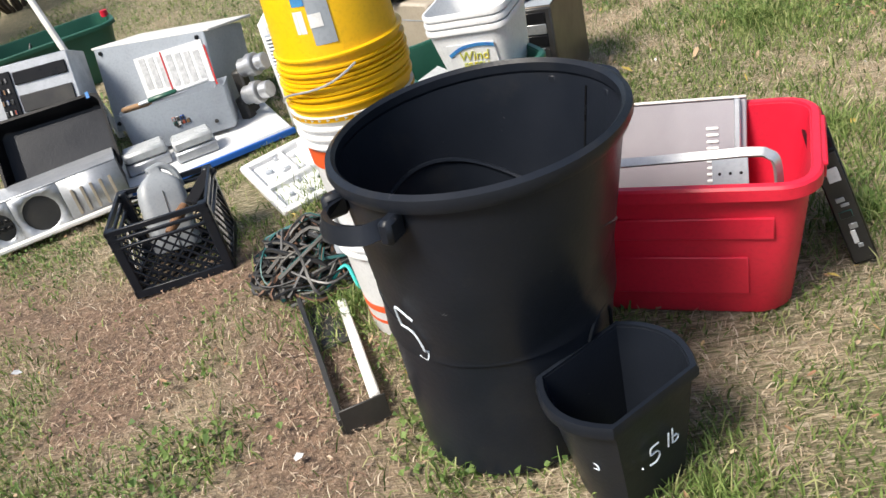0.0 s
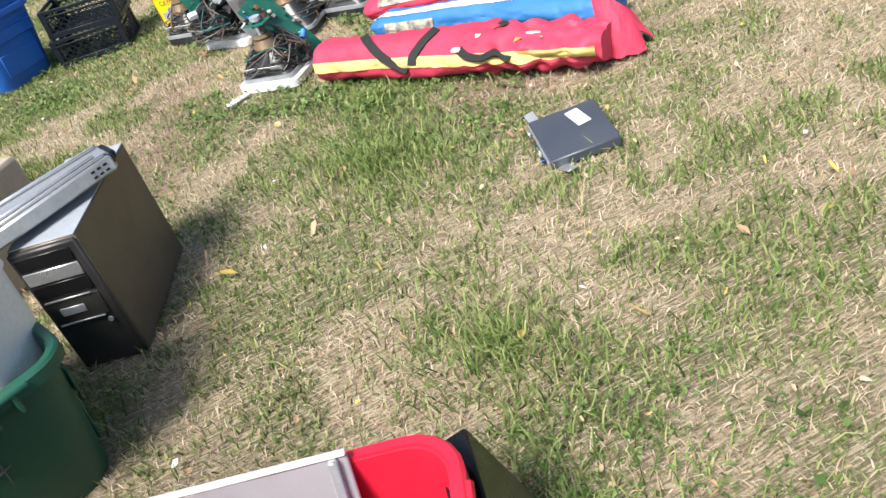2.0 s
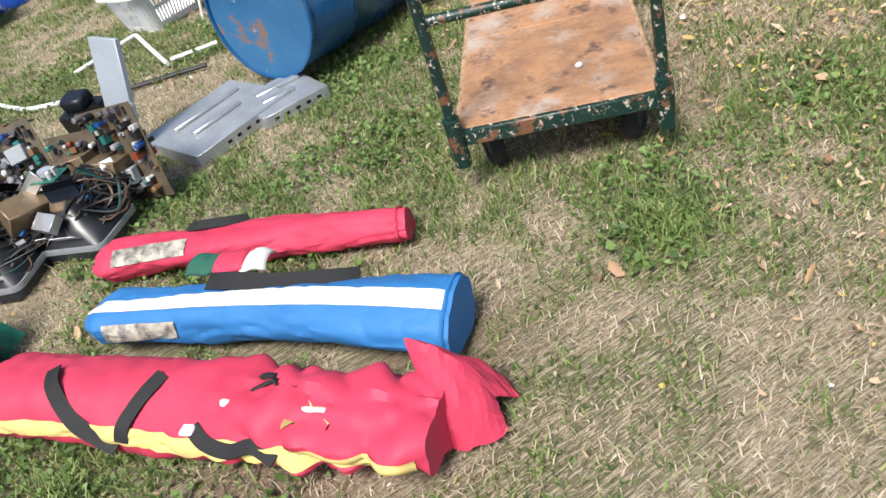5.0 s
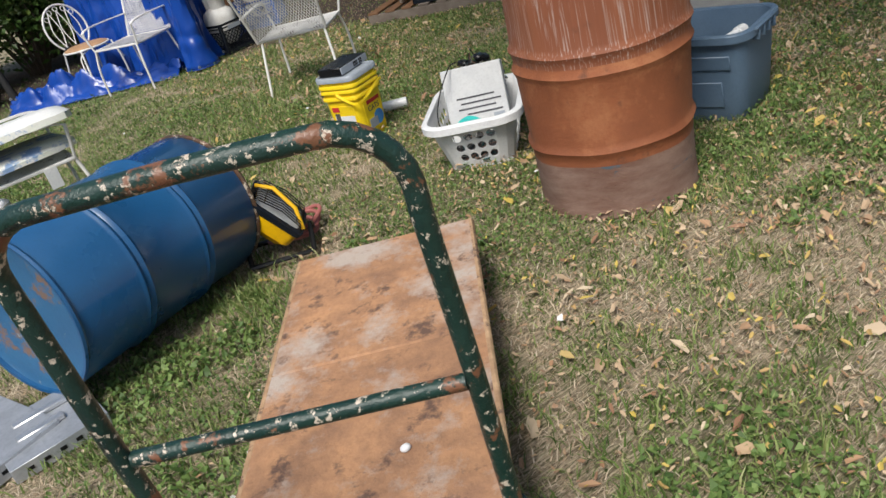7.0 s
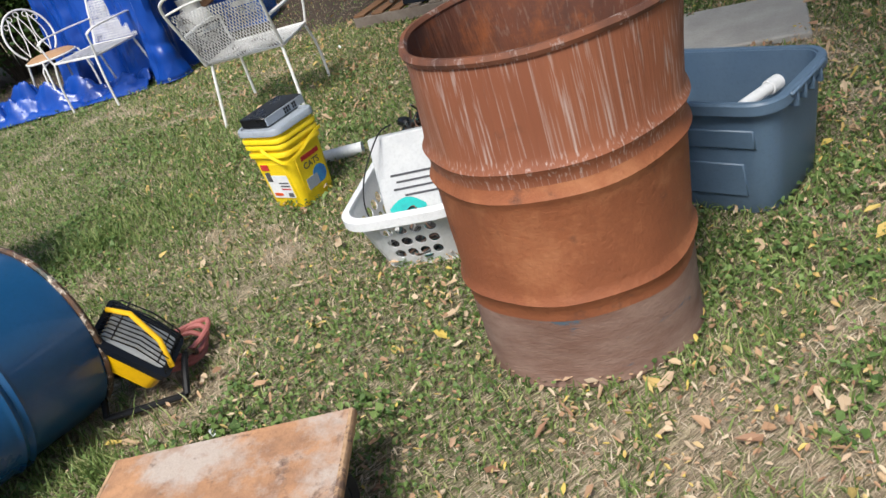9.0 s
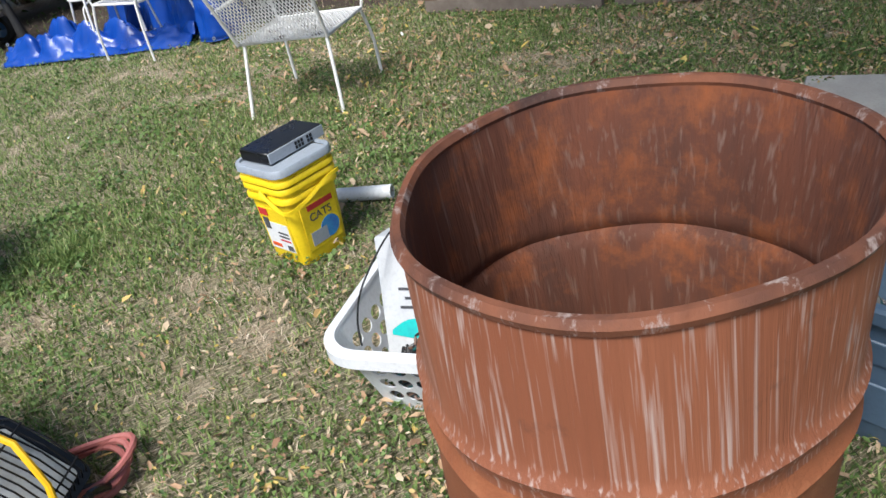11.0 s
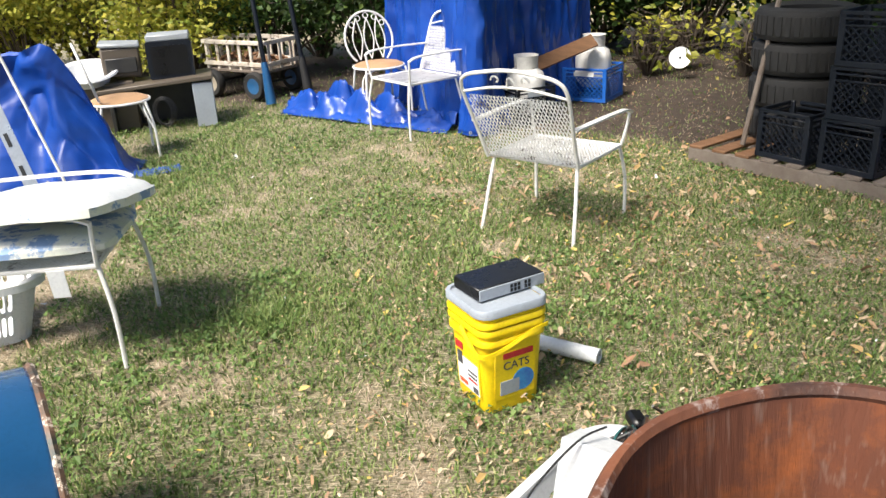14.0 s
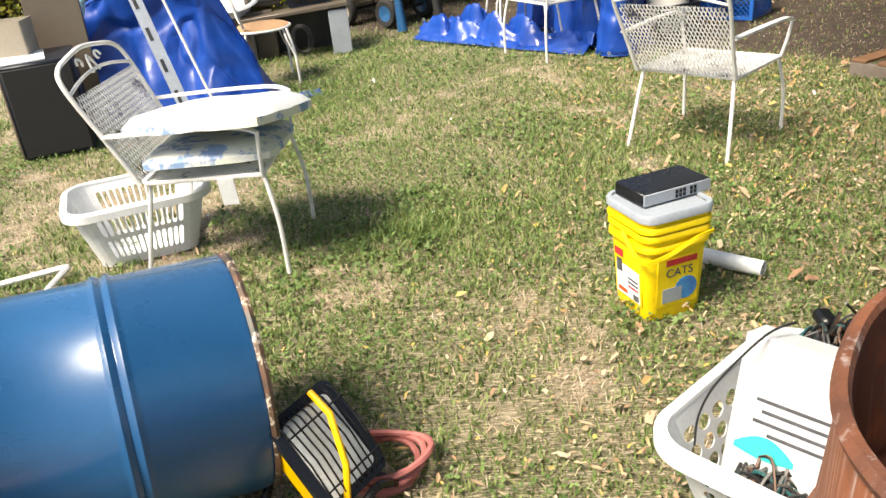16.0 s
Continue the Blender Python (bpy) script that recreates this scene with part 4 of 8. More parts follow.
vent_panel("matt grey steel panel with vent slots, leaning in the red tote", placed(RED_M, -0.05, 0.03, 0.025, -25), 0.53, 0.415)
t = thing("metal_bar", "flat pale aluminium bar with a bent end across the red tote", "metal bar", placed(RED_M, 0.03, -0.13, 0.0))
path = smooth_path([(-0.31, 0.02, 0.385), (-0.1, 0.0, 0.405), (0.1, -0.01, 0.42), (0.2, -0.015, 0.428), (0.245, -0.018, 0.425), (0.262, -0.02, 0.40), (0.266, -0.02, 0.32), (0.27, -0.02, 0.2)], 5)
part("bar", ribbon(B(), path, 0.022, lambda i: (0.25, -0.55, 0.8) if i < 20 else (0.8, -0.6, 0.1), 0.008), ALU, t)
t = thing("drive_bracket", "grey metal drive bracket with punched holes in the red tote", "bracket", placed(RED_M, 0.19, -0.1, 0.1, -25, 0, 4))
part("plate", block(B(), 0.085, 0.006, 0.26, None, 0.002), GREY_PAINT, t)
for k in range(9):
    part("hole", lathe(B(), [(0.004 + 0.004 * (k == 4), -0.001), (0.004 + 0.004 * (k == 4), 0.001)], 10, pose(-0.025 + 0.025 * (k % 3), -0.0035, 0.15 + 0.035 * (k // 3), 90), True, True), BLACK_GLOSS, t)
t = thing("drive_bay", "dark steel drive bay deep in the red tote", "computer part", placed(RED_M, 0.05, -0.12, 0.06, 0, 0, 2))
part("case", block(B(), 0.5, 0.09, 0.2, None, 0.004), DARK_METAL, t)
part("strip", block(B(), 0.44, 0.012, 0.008, Matrix.Translation((0.0, -0.03, 0.203)), 0.002), YELLOW_INK, t, "row of gold contacts")

# disc player leaning on the red tote
t = thing("disc_player", "slim black disc player leaning against the red tote, sockets up", "disc player", pose(0.765, 1.735, -0.012, 0, -18, -12))
part("case", block(B(), 0.06, 0.23, 0.35, Matrix.Translation((0, 0.1, 0)), 0.004), BLACK_GLOSS, t)
part("back_plate", block(B(), 0.053, 0.003, 0.33, Matrix.Translation((0, -0.0165, 0.01)), 0.001), DARK_METAL, t)
for k, (z, ww, hh, mt) in enumerate(((0.26, 0.028, 0.04, PAPER), (0.20, 0.02, 0.012, GALV), (0.185, 0.02, 0.008, GALV), (0.15, 0.03, 0.022, BITS), (0.115, 0.02, 0.016, GALV), (0.07, 0.012, 0.04, PAPER), (0.055, 0.012, 0.012, GALV))):
    part("socket", block(B(), ww, 0.004, hh, Matrix.Translation((0.003 * (-1) ** k, -0.019, z)), 0.001), mt, t)

# white buckets with yellow ones upside down on top
WB = (-0.42, 1.87)
for k in range(2):
    t, _ = bucket("white plastic bucket with orange stripes in a stack behind the can", WHITE_PLASTIC, pose(WB[0], WB[1], 0.32 * k - 0.008), 3, 0.365, 0.132, 0.15, "stacked buckets")
    for z, hh in ((0.09, 0.022), (0.05, 0.01)) if k == 0 else ((0.22, 0.05),):
        r = 0.1335 + (0.147 - 0.1335) * z / 0.275
        part("stripe", lathe(B(), [(r + 0.0006, z), (r + 0.0022, z), (r + 0.0022 + 0.018 * hh, z + hh), (r + 0.0006, z + hh)], 44), ORANGE_INK, t, "orange printed stripe")
for k in range(3):
    t, flip = bucket("yellow plastic bucket upside down on a bucket stack", YELLOW_PLASTIC, pose(WB[0] + 0.003 * k, WB[1] + 0.002 * k, 0.665 + 0.034 * k), 3, 0.365, 0.132, 0.15 - 0.0005 * k, "yellow buckets", True)
    if k == 2:
        face = lambda out: (lambda a, z: Vector(((0.1485 + out - 0.045 * (z - 0.09)) * math.cos(a), (0.1485 + out - 0.045 * (z - 0.09)) * math.sin(a), z)))
        lab = part("label", pierced(B(), face(0), [radians(222 + 6 * i) for i in range(11)], [0.11, 0.18, 0.25, 0.33], lambda i, j: None), GREY_PAINT, t, "grey printed label with white and orange panels")
        for a, z, ww, hh, mt in ((228, 0.14, 30, 0.05, PAPER), (232, 0.2, 14, 0.04, PAPER), (250, 0.2, 12, 0.035, BLUE_INK), (236, 0.25, 20, 0.03, ORANGE_INK), (262, 0.15, 12, 0.03, PAPER), (240, 0.285, 24, 0.03, PAPER), (262, 0.24, 10, 0.025, ORANGE_INK)):
            part("print", pierced(B(), face(0.0012), [radians(a + ww * i / 4) for i in range(5)], [z, z + hh], lambda i, j: None), mt, lab)
    if k == 0:
        pts = []
        for i in range(15):
            u = i / 14
            a = radians(192 + 100 * u)
            pts.append((0.165 * math.cos(a), 0.165 * math.sin(a), 0.03 + 0.10 * u + 0.01 * math.sin(6 * u)))
        part("wire_handle", tube(B(), pts, 0.0028, 6), GALV, t, "thin wire bail")

# green tote with nested pails
GREEN_M = pose(-0.21, 2.82, -0.01, 0, 0, -66)
t = tote("dark green plastic storage tote holding nested white pails", GREEN_PLASTIC, GREEN_M, 0.56, 0.41, 0.385, 0.8)
bm = B()
strokes(bm, [[(0.018, 0.055), (-0.02, 0.02), (0.028, 0.022)], [(0.014, 0.04), (0.012, -0.012)]], pose(0.252, -0.03, 0.2, 0, 0, 90) @ pose(0, -0.012, 0, -7), 0.0022)
part("number_mark", bm, BAR_INK, t, "hand-drawn 4")
for k in range(3):
    pm = pose(-0.1, 2.79, 0.262 + 0.026 * k, 5, -3, -24)
    t = thing("pail", "square white detergent pail nested in others, label faded", "pail", pm, "nested pails")
    part("body", shell(B(), 0.3, 0.25, 0.27, 0.8, 0.045, 0.004), WHITE_PLASTIC, t)
    part("rim", lip(B(), 0.3, 0.25, 0.27, 0.045, 0.007, 0.012), WHITE_PLASTIC, t)
    if k == 0:
        lab = part("label", block(B(), 0.18, 0.003, 0.125, pose(0.01, -0.1135, 0.095, 5.5), 0.001), PAPER, t, "faded blue and yellow label")
        bm = B()
        ribbon(bm, smooth_path([(-0.085, 0, 0.085), (-0.03, 0, 0.112), (0.04, 0, 0.12), (0.09, 0, 0.112)], 5), 0.012, lambda i: (0, -1, 0), 0.002)
        part("print", bm, BLUE_INK, lab, m=pose(0.01, -0.1165, 0.095, 5.5))
        bm = B()
        for txt, x0, z0, s in (("Wind", -0.055, 0.062, 0.05), ("FRESH", -0.05, 0.028, 0.036)):
            cu = bpy.data.curves.new("txt", "FONT")
            cu.body, cu.size, cu.extrude, cu.shear = txt, s, 0.001, 0.25
            tmp = new("txt", cu)
            me = bpy.data.meshes.new_from_object(tmp.evaluated_get(bpy.context.evaluated_depsgraph_get()))
            bpy.data.objects.remove(tmp)
            me.transform(pose(x0, 0, z0, 90, 0, 0))
            bm.from_mesh(me)
        part("word", bm, YELLOW_INK, lab, "words Wind FRESH", m=pose(0.01, -0.117, 0.095, 5.5))
        part("print", block(B(), 0.18, 0.002, 0.022, pose(0.01, -0.1155, 0.1, 5.5), 0.001), CLOVER, lab)
t = thing("plastic_sheet", "pale grey plastic sheet folded in the green tote", "plastic sheet", pose(-0.29, 2.78, 0.27, 10, 8, -50))
part("sheet", block(B(), 0.3, 0.2, 0.012, None, 0.005), CLEAR, t)

# computer tower with drive rails on it
TM = pose(0.14, 3.365, -0.006, 0, 0, -19)
t = thing("computer_tower", "brown-grey desktop computer tower with black front bays", "computer", TM)
part("case", block(B(), 0.19, 0.5, 0.41, None, 0.004), BROWN_CASE, t)
part("top_plate", block(B(), 0.186, 0.496, 0.004, Matrix.Translation((0, 0, 0.41)), 0.001), GREY_PAINT, t, "pale top plate")
front = part("front", block(B(), 0.19, 0.016, 0.405, Matrix.Translation((0, -0.258, 0.002)), 0.005), DARK_METAL, t)
for z, hh, mt in ((0.35, 0.042, BLACK_GLOSS), (0.305, 0.04, ALU), (0.258, 0.042, BLACK_GLOSS), (0.17, 0.075, DARK_METAL)):
    part("drive_bay", block(B(), 0.155, 0.006, hh, Matrix.Translation((-0.006, -0.268, z)), 0.002), mt, front)
for z in (0.245, 0.165):
    part("chrome_line", block(B(), 0.13, 0.005, 0.005, Matrix.Translation((-0.01, -0.273, z)), 0.001), ALU, front)
part("port_block", block(B(), 0.07, 0.005, 0.025, Matrix.Translation((-0.015, -0.273, 0.195)), 0.002), GALV, front)
part("power_button", lathe(B(), [(0.008, 0), (0.007, 0.004)], 14, pose(0.062, -0.272, 0.15, 90), True, True), GALV, front)
for k, (dx, dy, dz, a, s) in enumerate(((-0.06, -0.02, 0.416, -16, 8), (-0.01, -0.12, 0.43, -10, -10))):
    t = thing("drive_rail", "silver metal drive rail with black clips lying on the tower", "drive rail", TM @ pose(dx, dy, dz, s, 0, 60 + a), "drive rails")
    part("channel", block(B(), 0.42, 0.11, 0.045, None, 0.006), ALU if k == 0 else GALV, t)
    part("ridge", block(B(), 0.4, 0.012, 0.01, Matrix.Translation((0, -0.035, 0.045)), 0.003), ALU, t)
    part("ridge", block(B(), 0.4, 0.012, 0.01, Matrix.Translation((0, 0.03, 0.045)), 0.003), ALU, t)
    part("clip", block(B(), 0.03, 0.07, 0.03, Matrix.Translation((0.215, 0.01, 0.01)), 0.006), BLACK_PLASTIC, t, "black plastic clip")
    bm = B()
    for j in range(6):
        block(bm, 0.012, 0.004, 0.006, Matrix.Translation((0.14 + 0.02 * (j % 3), -0.056, 0.012 + 0.016 * (j // 3))), 0.001)
    part("slot", bm, BLACK_GLOSS, t)

# beige case with devices on it
BM_ = pose(-0.42, 3.98, -0.005, 0, 0, -42)
t = thing("beige_computer_case", "large beige computer case lying on its side", "computer", BM_)
part("case", block(B(), 0.56, 0.46, 0.38, None, 0.012), BEIGE, t)
part("seam", block(B(), 0.562, 0.003, 0.004, Matrix.Translation((0, -0.2305, 0.3)), 0), GREY_PAINT, t)
t = thing("scanner", "flat black scanner lying on a beige case", "scanner", BM_ @ pose(0.05, -0.06, 0.38, 0, 3, 62))
part("body", block(B(), 0.36, 0.25, 0.05, None, 0.014), DARK_METAL, t)
part("front_strip", block(B(), 0.33, 0.01, 0.02, Matrix.Translation((0, -0.127, 0.012)), 0.004), BLACK_GLOSS, t)
t = thing("label_printer", "small pale grey printer on a black scanner", "printer", BM_ @ pose(0.03, -0.06, 0.437, 0, 6, 66))
part("body", shell(B(), 0.25, 0.19, 0.1, 1.08, 0.05), CLEAR, t)
part("lid", block(B(), 0.22, 0.16, 0.03, Matrix.Translation((0, 0, 0.085)), 0.014), PAPER, t)
part("paper_slot", block(B(), 0.15, 0.06, 0.03, pose(-0.01, 0.0, 0.112, 0, 0, 20), 0.008), BLACK_GLOSS, t)
t = thing("black_bin", "dark plastic bin standing on the grass behind the junk", "bin", pose(-0.98, 4.72, -0.006))
part("body", lathe(B(), [(0.001, 0), (0.15, 0), (0.19, 0.5), (0.2, 0.52), (0.185, 0.52), (0.145, 0.02), (0.001, 0.015)], 32), BLACK_PLASTIC, t)

# window air conditioner
t = thing("air_conditioner", "white air conditioner with a louvred grille standing on end", "air conditioner", pose(-0.9, 3.5, -0.006, 0, 0, -4))
part("case", block(B(), 0.32, 0.3, 0.56, None, 0.045), WHITE_PLASTIC, t)
grille = part("grille", block(B(), 0.26, 0.01, 0.42, Matrix.Translation((0, -0.152, 0.06)), 0.004), GREY_PAINT, t)
for k in range(26):
    part("louvre", block(B(), 0.25, 0.014, 0.008, pose(0, -0.16, 0.066 + k * 0.0158, 25), 0.002), WHITE_PLASTIC, grille)
for k in (-1, 0, 1):
    part("mullion", block(B(), 0.008, 0.012, 0.42, Matrix.Translation((k * 0.083, -0.166, 0.06)), 0.002), WHITE_PLASTIC, grille)

# moulded white frame on the grass
t = thing("moulded_base", "white moulded plastic base lying on the grass", "plastic frame", pose(-0.98, 2.9, -0.004, 3, 4, -58))
bm = B()
for x0, y0, ww, dd in ((0, -0.13, 0.5, 0.035), (0, 0.13, 0.5, 0.035), (-0.235, 0, 0.035, 0.27), (0.235, 0, 0.035, 0.27), (0.02, 0, 0.025, 0.25), (-0.12, 0.03, 0.22, 0.02)):
    block(bm, ww, dd, 0.035, Matrix.Translation((x0, y0, 0.01)), 0.008)
part("frame", bm, WHITE_PLASTIC, t)
part("web", block(B(), 0.46, 0.25, 0.012, Matrix.Translation((0, 0, 0.006)), 0.003), WHITE_PLASTIC, t)
for k in range(11):
    part("clip", block(B(), 0.02 + 0.006 * (k % 4), 0.018, 0.018, pose(-0.2 + 0.041 * k, 0.07 * math.sin(k * 2.1), 0.016, 0, 0, 31 * k), 0.003), (GALV, WHITE_PLASTIC, GREY_PAINT)[k % 3], t)

# cable heap, black tray and white bar
t = thing("cable_heap", "tangled heap of black and grey cables on the grass", "cables", pose(-0.76, 2.2, 0))
part("cable_tangle", wire_heap(B(), 46, 0, 0, 0.24, 0.2, 0.0035, 0.008, 5), WIRES, t)
part("connector", lathe(B(), [(0.02, 0), (0.027, 0.02), (0.027, 0.1), (0.018, 0.115)], 14, pose(0.13, -0.17, 0.13, -28, 12, 0), True, True), GREY_PAINT, t, "grey plug")
part("adapter", block(B(), 0.12, 0.07, 0.04, pose(-0.15, -0.03, 0.02, 0, 10, 40), 0.006), BLACK_GLOSS, t)
part("adapter", block(B(), 0.1, 0.06, 0.035, pose(0.1, -0.1, 0.04, 14, 0, -20), 0.006), DARK_METAL, t)
part("lead", tube(B(), smooth_path([(0.05, -0.2, 0.03), (0.12, -0.16, 0.08), (0.16, -0.22, 0.03), (0.21, -0.2, 0.05)], 6), 0.006, 6), CYAN_INK, t, "teal lead")
t = thing("steel_tray", "black folded steel tray on the mulch", "metal tray", pose(-0.63, 1.7, -0.002, 0, 0, -70))
part("floor_plate", block(B(), 0.6, 0.015, 0.05, Matrix.Translation((0, -0.06, 0)), 0.002), DARK_METAL, t)
part("end_plate", block(B(), 0.006, 0.12, 0.075, Matrix.Translation((0.3, 0, 0)), 0.002), DARK_METAL, t)
part("base_plate", block(B(), 0.24, 0.12, 0.004, Matrix.Translation((-0.18, 0, 0)), 0.001), DARK_METAL, t)
t = thing("white_bar", "white square metal bar lying in the black tray", "metal bar", pose(-0.58, 1.7, 0.012, 0, -4, -72))
part("bar", block(B(), 0.52, 0.028, 0.03, None, 0.004), WHITE_PAINT, t)

# crate with a jug and tools
CM = pose(-1.3, 2.42, -0.008, 0, 0, 13)
milk_crate("black plastic milk crate holding a grey jug and tools", BLACK_PLASTIC, CM, 0.35, 0.33, 0.27)
t = thing("jug", "grey plastic jug standing in the black crate", "jug", CM @ pose(-0.02, 0.02, 0.05, -24, 10, 20) @ Matrix.Scale(0.88, 4))
part("body", loft(B(), [[Vector((x * k, y * k, z)) for x, y in rounded(0.19, 0.11, 0.04, 5)] for z, k in ((0, 0.96), (0.02, 1), (0.22, 1), (0.27, 0.9), (0.3, 0.6), (0.32, 0.3), (0.34, 0.28))], True, True, True), JUG_GREY, t)
part("grip", tube(B(), smooth_path([(-0.03, 0, 0.33), (0.03, 0, 0.345), (0.075, 0, 0.31), (0.088, 0, 0.24)], 6), 0.014, 8), JUG_GREY, t)
part("seam", block(B(), 0.004, 0.116, 0.24, None, 0.001), DARK_METAL, t)
t = thing("tool", "dark tool with a worn wooden grip in the crate", "tool", CM @ pose(0.06, 0.03, 0.2, 24, 20, -30))
part("grip", lathe(B(), [(0.016, 0), (0.02, 0.05), (0.014, 0.12)], 12, pose(0, 0, 0, 90, 0, 0), True, True), BROWN_WOOD, t)
part("head", block(B(), 0.05, 0.16, 0.02, Matrix.Translation((0.02, 0.09, -0.01)), 0.005), BLACK_GLOSS, t)

# opened computer cases and steel cabinet
t = thing("power_supply_chassis", "grey steel computer chassis with a round fan opening", "computer part", pose(-2.03, 3.0, -0.004, -8, 0, 27))
bm = B()
W, Hh = 0.56, 0.19
us = [-W / 2, -0.17, 0.03, W / 2]
pierced(bm, lambda u, v: Vector((u, -0.15, v)), us, [0.0, Hh], lambda i, j: (0.72, 0.78) if i == 1 else ((0.8, 0.6) if i == 0 else None), 2.0)
thicken(part("front_plate", bm, GALV, t), 0.004)
part("case", block(B(), W, 0.28, Hh - 0.01, Matrix.Translation((0, -0.005, 0.004)), 0.004), DARK_METAL, t)
part("top_plate", block(B(), W, 0.29, 0.006, Matrix.Translation((0, 0, Hh)), 0.002), GALV, t)
part("foot_rail", block(B(), W + 0.04, 0.03, 0.022, Matrix.Translation((0.0, -0.165, -0.002)), 0.006), WHITE_PAINT, t)
for k in range(6):
    part("socket", block(B(), 0.02, 0.012, 0.018, Matrix.Translation((-0.25 + 0.026 * (k % 3), -0.158, 0.08 + 0.03 * (k // 3))), 0.003), BLACK_GLOSS, t)
for k in range(5):
    part("fin", block(B(), 0.012, 0.006, 0.11, Matrix.Translation((0.07 + k * 0.04, -0.154, 0.03)), 0.001), BEIGE, t)
t = thing("black_computer_case", "open glossy black computer case on its back", "computer", pose(-2.08, 3.27, 0.2, 52, 0, 18))
part("shell", shell(B(), 0.5, 0.36, 0.1, 0.95, 0.04, 0.012), BLACK_GLOSS, t)
part("tray", block(B(), 0.4, 0.25, 0.01, Matrix.Translation((0.03, 0.0, 0.03)), 0.004), BLACK_PLASTIC, t)
part("badge", block(B(), 0.014, 0.03, 0.002, Matrix.Translation((0.2, 0.172, 0.1)), 0), BLUE_INK, t)
part("bright_edge", block(B(), 0.09, 0.05, 0.004, Matrix.Translation((0.14, -0.12, 0.04)), 0.002), ALU, t)
t = thing("rack_server", "slim grey rack server with black bays and a paper tag", "computer", pose(-2.36, 3.56, 0.09, -20, 0, 6))
part("case", block(B(), 0.62, 0.2, 0.45, None, 0.005), GALV, t)
for x0, z0, ww, hh, mt in ((0.16, 0.35, 0.26, 0.06, BLACK_GLOSS), (0.16, 0.22, 0.26, 0.08, DARK_METAL), (-0.02, 0.2, 0.08, 0.22, BLACK_GLOSS), (-0.16, 0.24, 0.1, 0.12, PAPER)):
    part("bay", block(B(), ww, 0.01, hh, Matrix.Translation((x0, -0.104, z0)), 0.003), mt, t)
bm = B()
for k in range(12):
    block(bm, 0.01, 0.006, 0.022, Matrix.Translation((-0.05 + 0.022 * (k % 3), -0.112, 0.22 + 0.05 * (k // 3))), 0.001)
part("socket", bm, BITS, t)
t = thing("steel_cabinet", "light grey steel electrical cabinet with printed papers on it", "cabinet", pose(-1.68, 3.86, 0.02, -14, 0, -13))
part("box", block(B(), 0.64, 0.36, 0.42, Matrix.Translation((-0.04, 0, 0)), 0.006), GREY_PAINT, t)
part("lid", block(B(), 0.68, 0.42, 0.012, pose(-0.03, 0.03, 0.424, 4), 0.003), WHITE_PAINT, t, "white lid")
pap = part("paper", block(B(), 0.4, 0.004, 0.2, pose(0.08, -0.184, 0.16, 0, -6), 0), PAPER, t, "white printed sheet")
for k in range(7):
    part("print", block(B(), 0.034, 0.002, 0.15, pose(-0.08 + k * 0.052, -0.187, 0.185, 0, -6), 0), FINE_PRINT, pap)
for k in (0.02, 0.27):
    part("print", block(B(), 0.008, 0.002, 0.19, pose(k + 0.02, -0.188, 0.163, 0, -6), 0), RED_INK, pap)
for x0, z0 in ((-0.32, 0.39), (0.24, 0.39), (-0.33, 0.04)):
    part("bolt", lathe(B(), [(0.012, 0), (0.01, 0.006)], 10, pose(x0, -0.182, z0, 90), True, True), BLACK_GLOSS, t)
t = thing("toolbox", "grey steel drawer box with tools lying in it", "drawer", pose(-1.6, 3.52, 0.055, -6, 0, 12))
part("box", shell(B(), 0.5, 0.2, 0.2, 0.96, 0.01, 0.004), GREY_PAINT, t)
for k in range(3):
    part("bolt", lathe(B(), [(0.01, 0), (0.008, 0.005)], 10, pose(-0.18 + 0.17 * k, -0.1, 0.05 + 0.03 * (k % 2), 90), True, True), DARK_METAL, t)
bm = B()
for k in range(7):
    block(bm, 0.018, 0.01, 0.022, pose(-0.02 + 0.02 * (k % 4), -0.1, 0.08 + 0.022 * (k // 4)), 0.003)
part("terminal", bm, BITS, t)
t = thing("screwdriver", "screwdriver with a worn tan handle resting on the drawer", "screwdriver", pose(-1.73, 3.47, 0.265, 0, 2, 22))
part("handle", lathe(B(), [(0.004, 0), (0.014, 0.01), (0.014, 0.12), (0.009, 0.14)], 12, pose(-0.1, 0, 0, 0, 90, 0), True, True), TAN_SEAT, t)
part("blade", lathe(B(), [(0.005, 0), (0.004, 0.18)], 8, pose(0.03, 0, 0, 0, 90, 0), True, True), GALV, t)
t = thing("long_tool", "white and green handled tool across the drawer", "tool", pose(-1.58, 3.5, 0.275, 0, -3, 14))
part("shaft", block(B(), 0.34, 0.022, 0.014, None, 0.005), WHITE_PLASTIC, t)
part("grip", block(B(), 0.14, 0.026, 0.02, Matrix.Translation((-0.05, -0.02, 0.004)), 0.008), GREEN_PLASTIC, t)
t = thing("foam_board", "white board with a blue edge lying under the cabinet", "board", pose(-1.55, 3.42, -0.002, 0, 0, 28))
part("board", block(B(), 0.82, 0.5, 0.045, None, 0.01), WHITE_PLASTIC, t)
part("edge", block(B(), 0.84, 0.014, 0.03, Matrix.Translation((0, -0.257, 0.006)), 0.004), BLUE_PLASTIC, t)
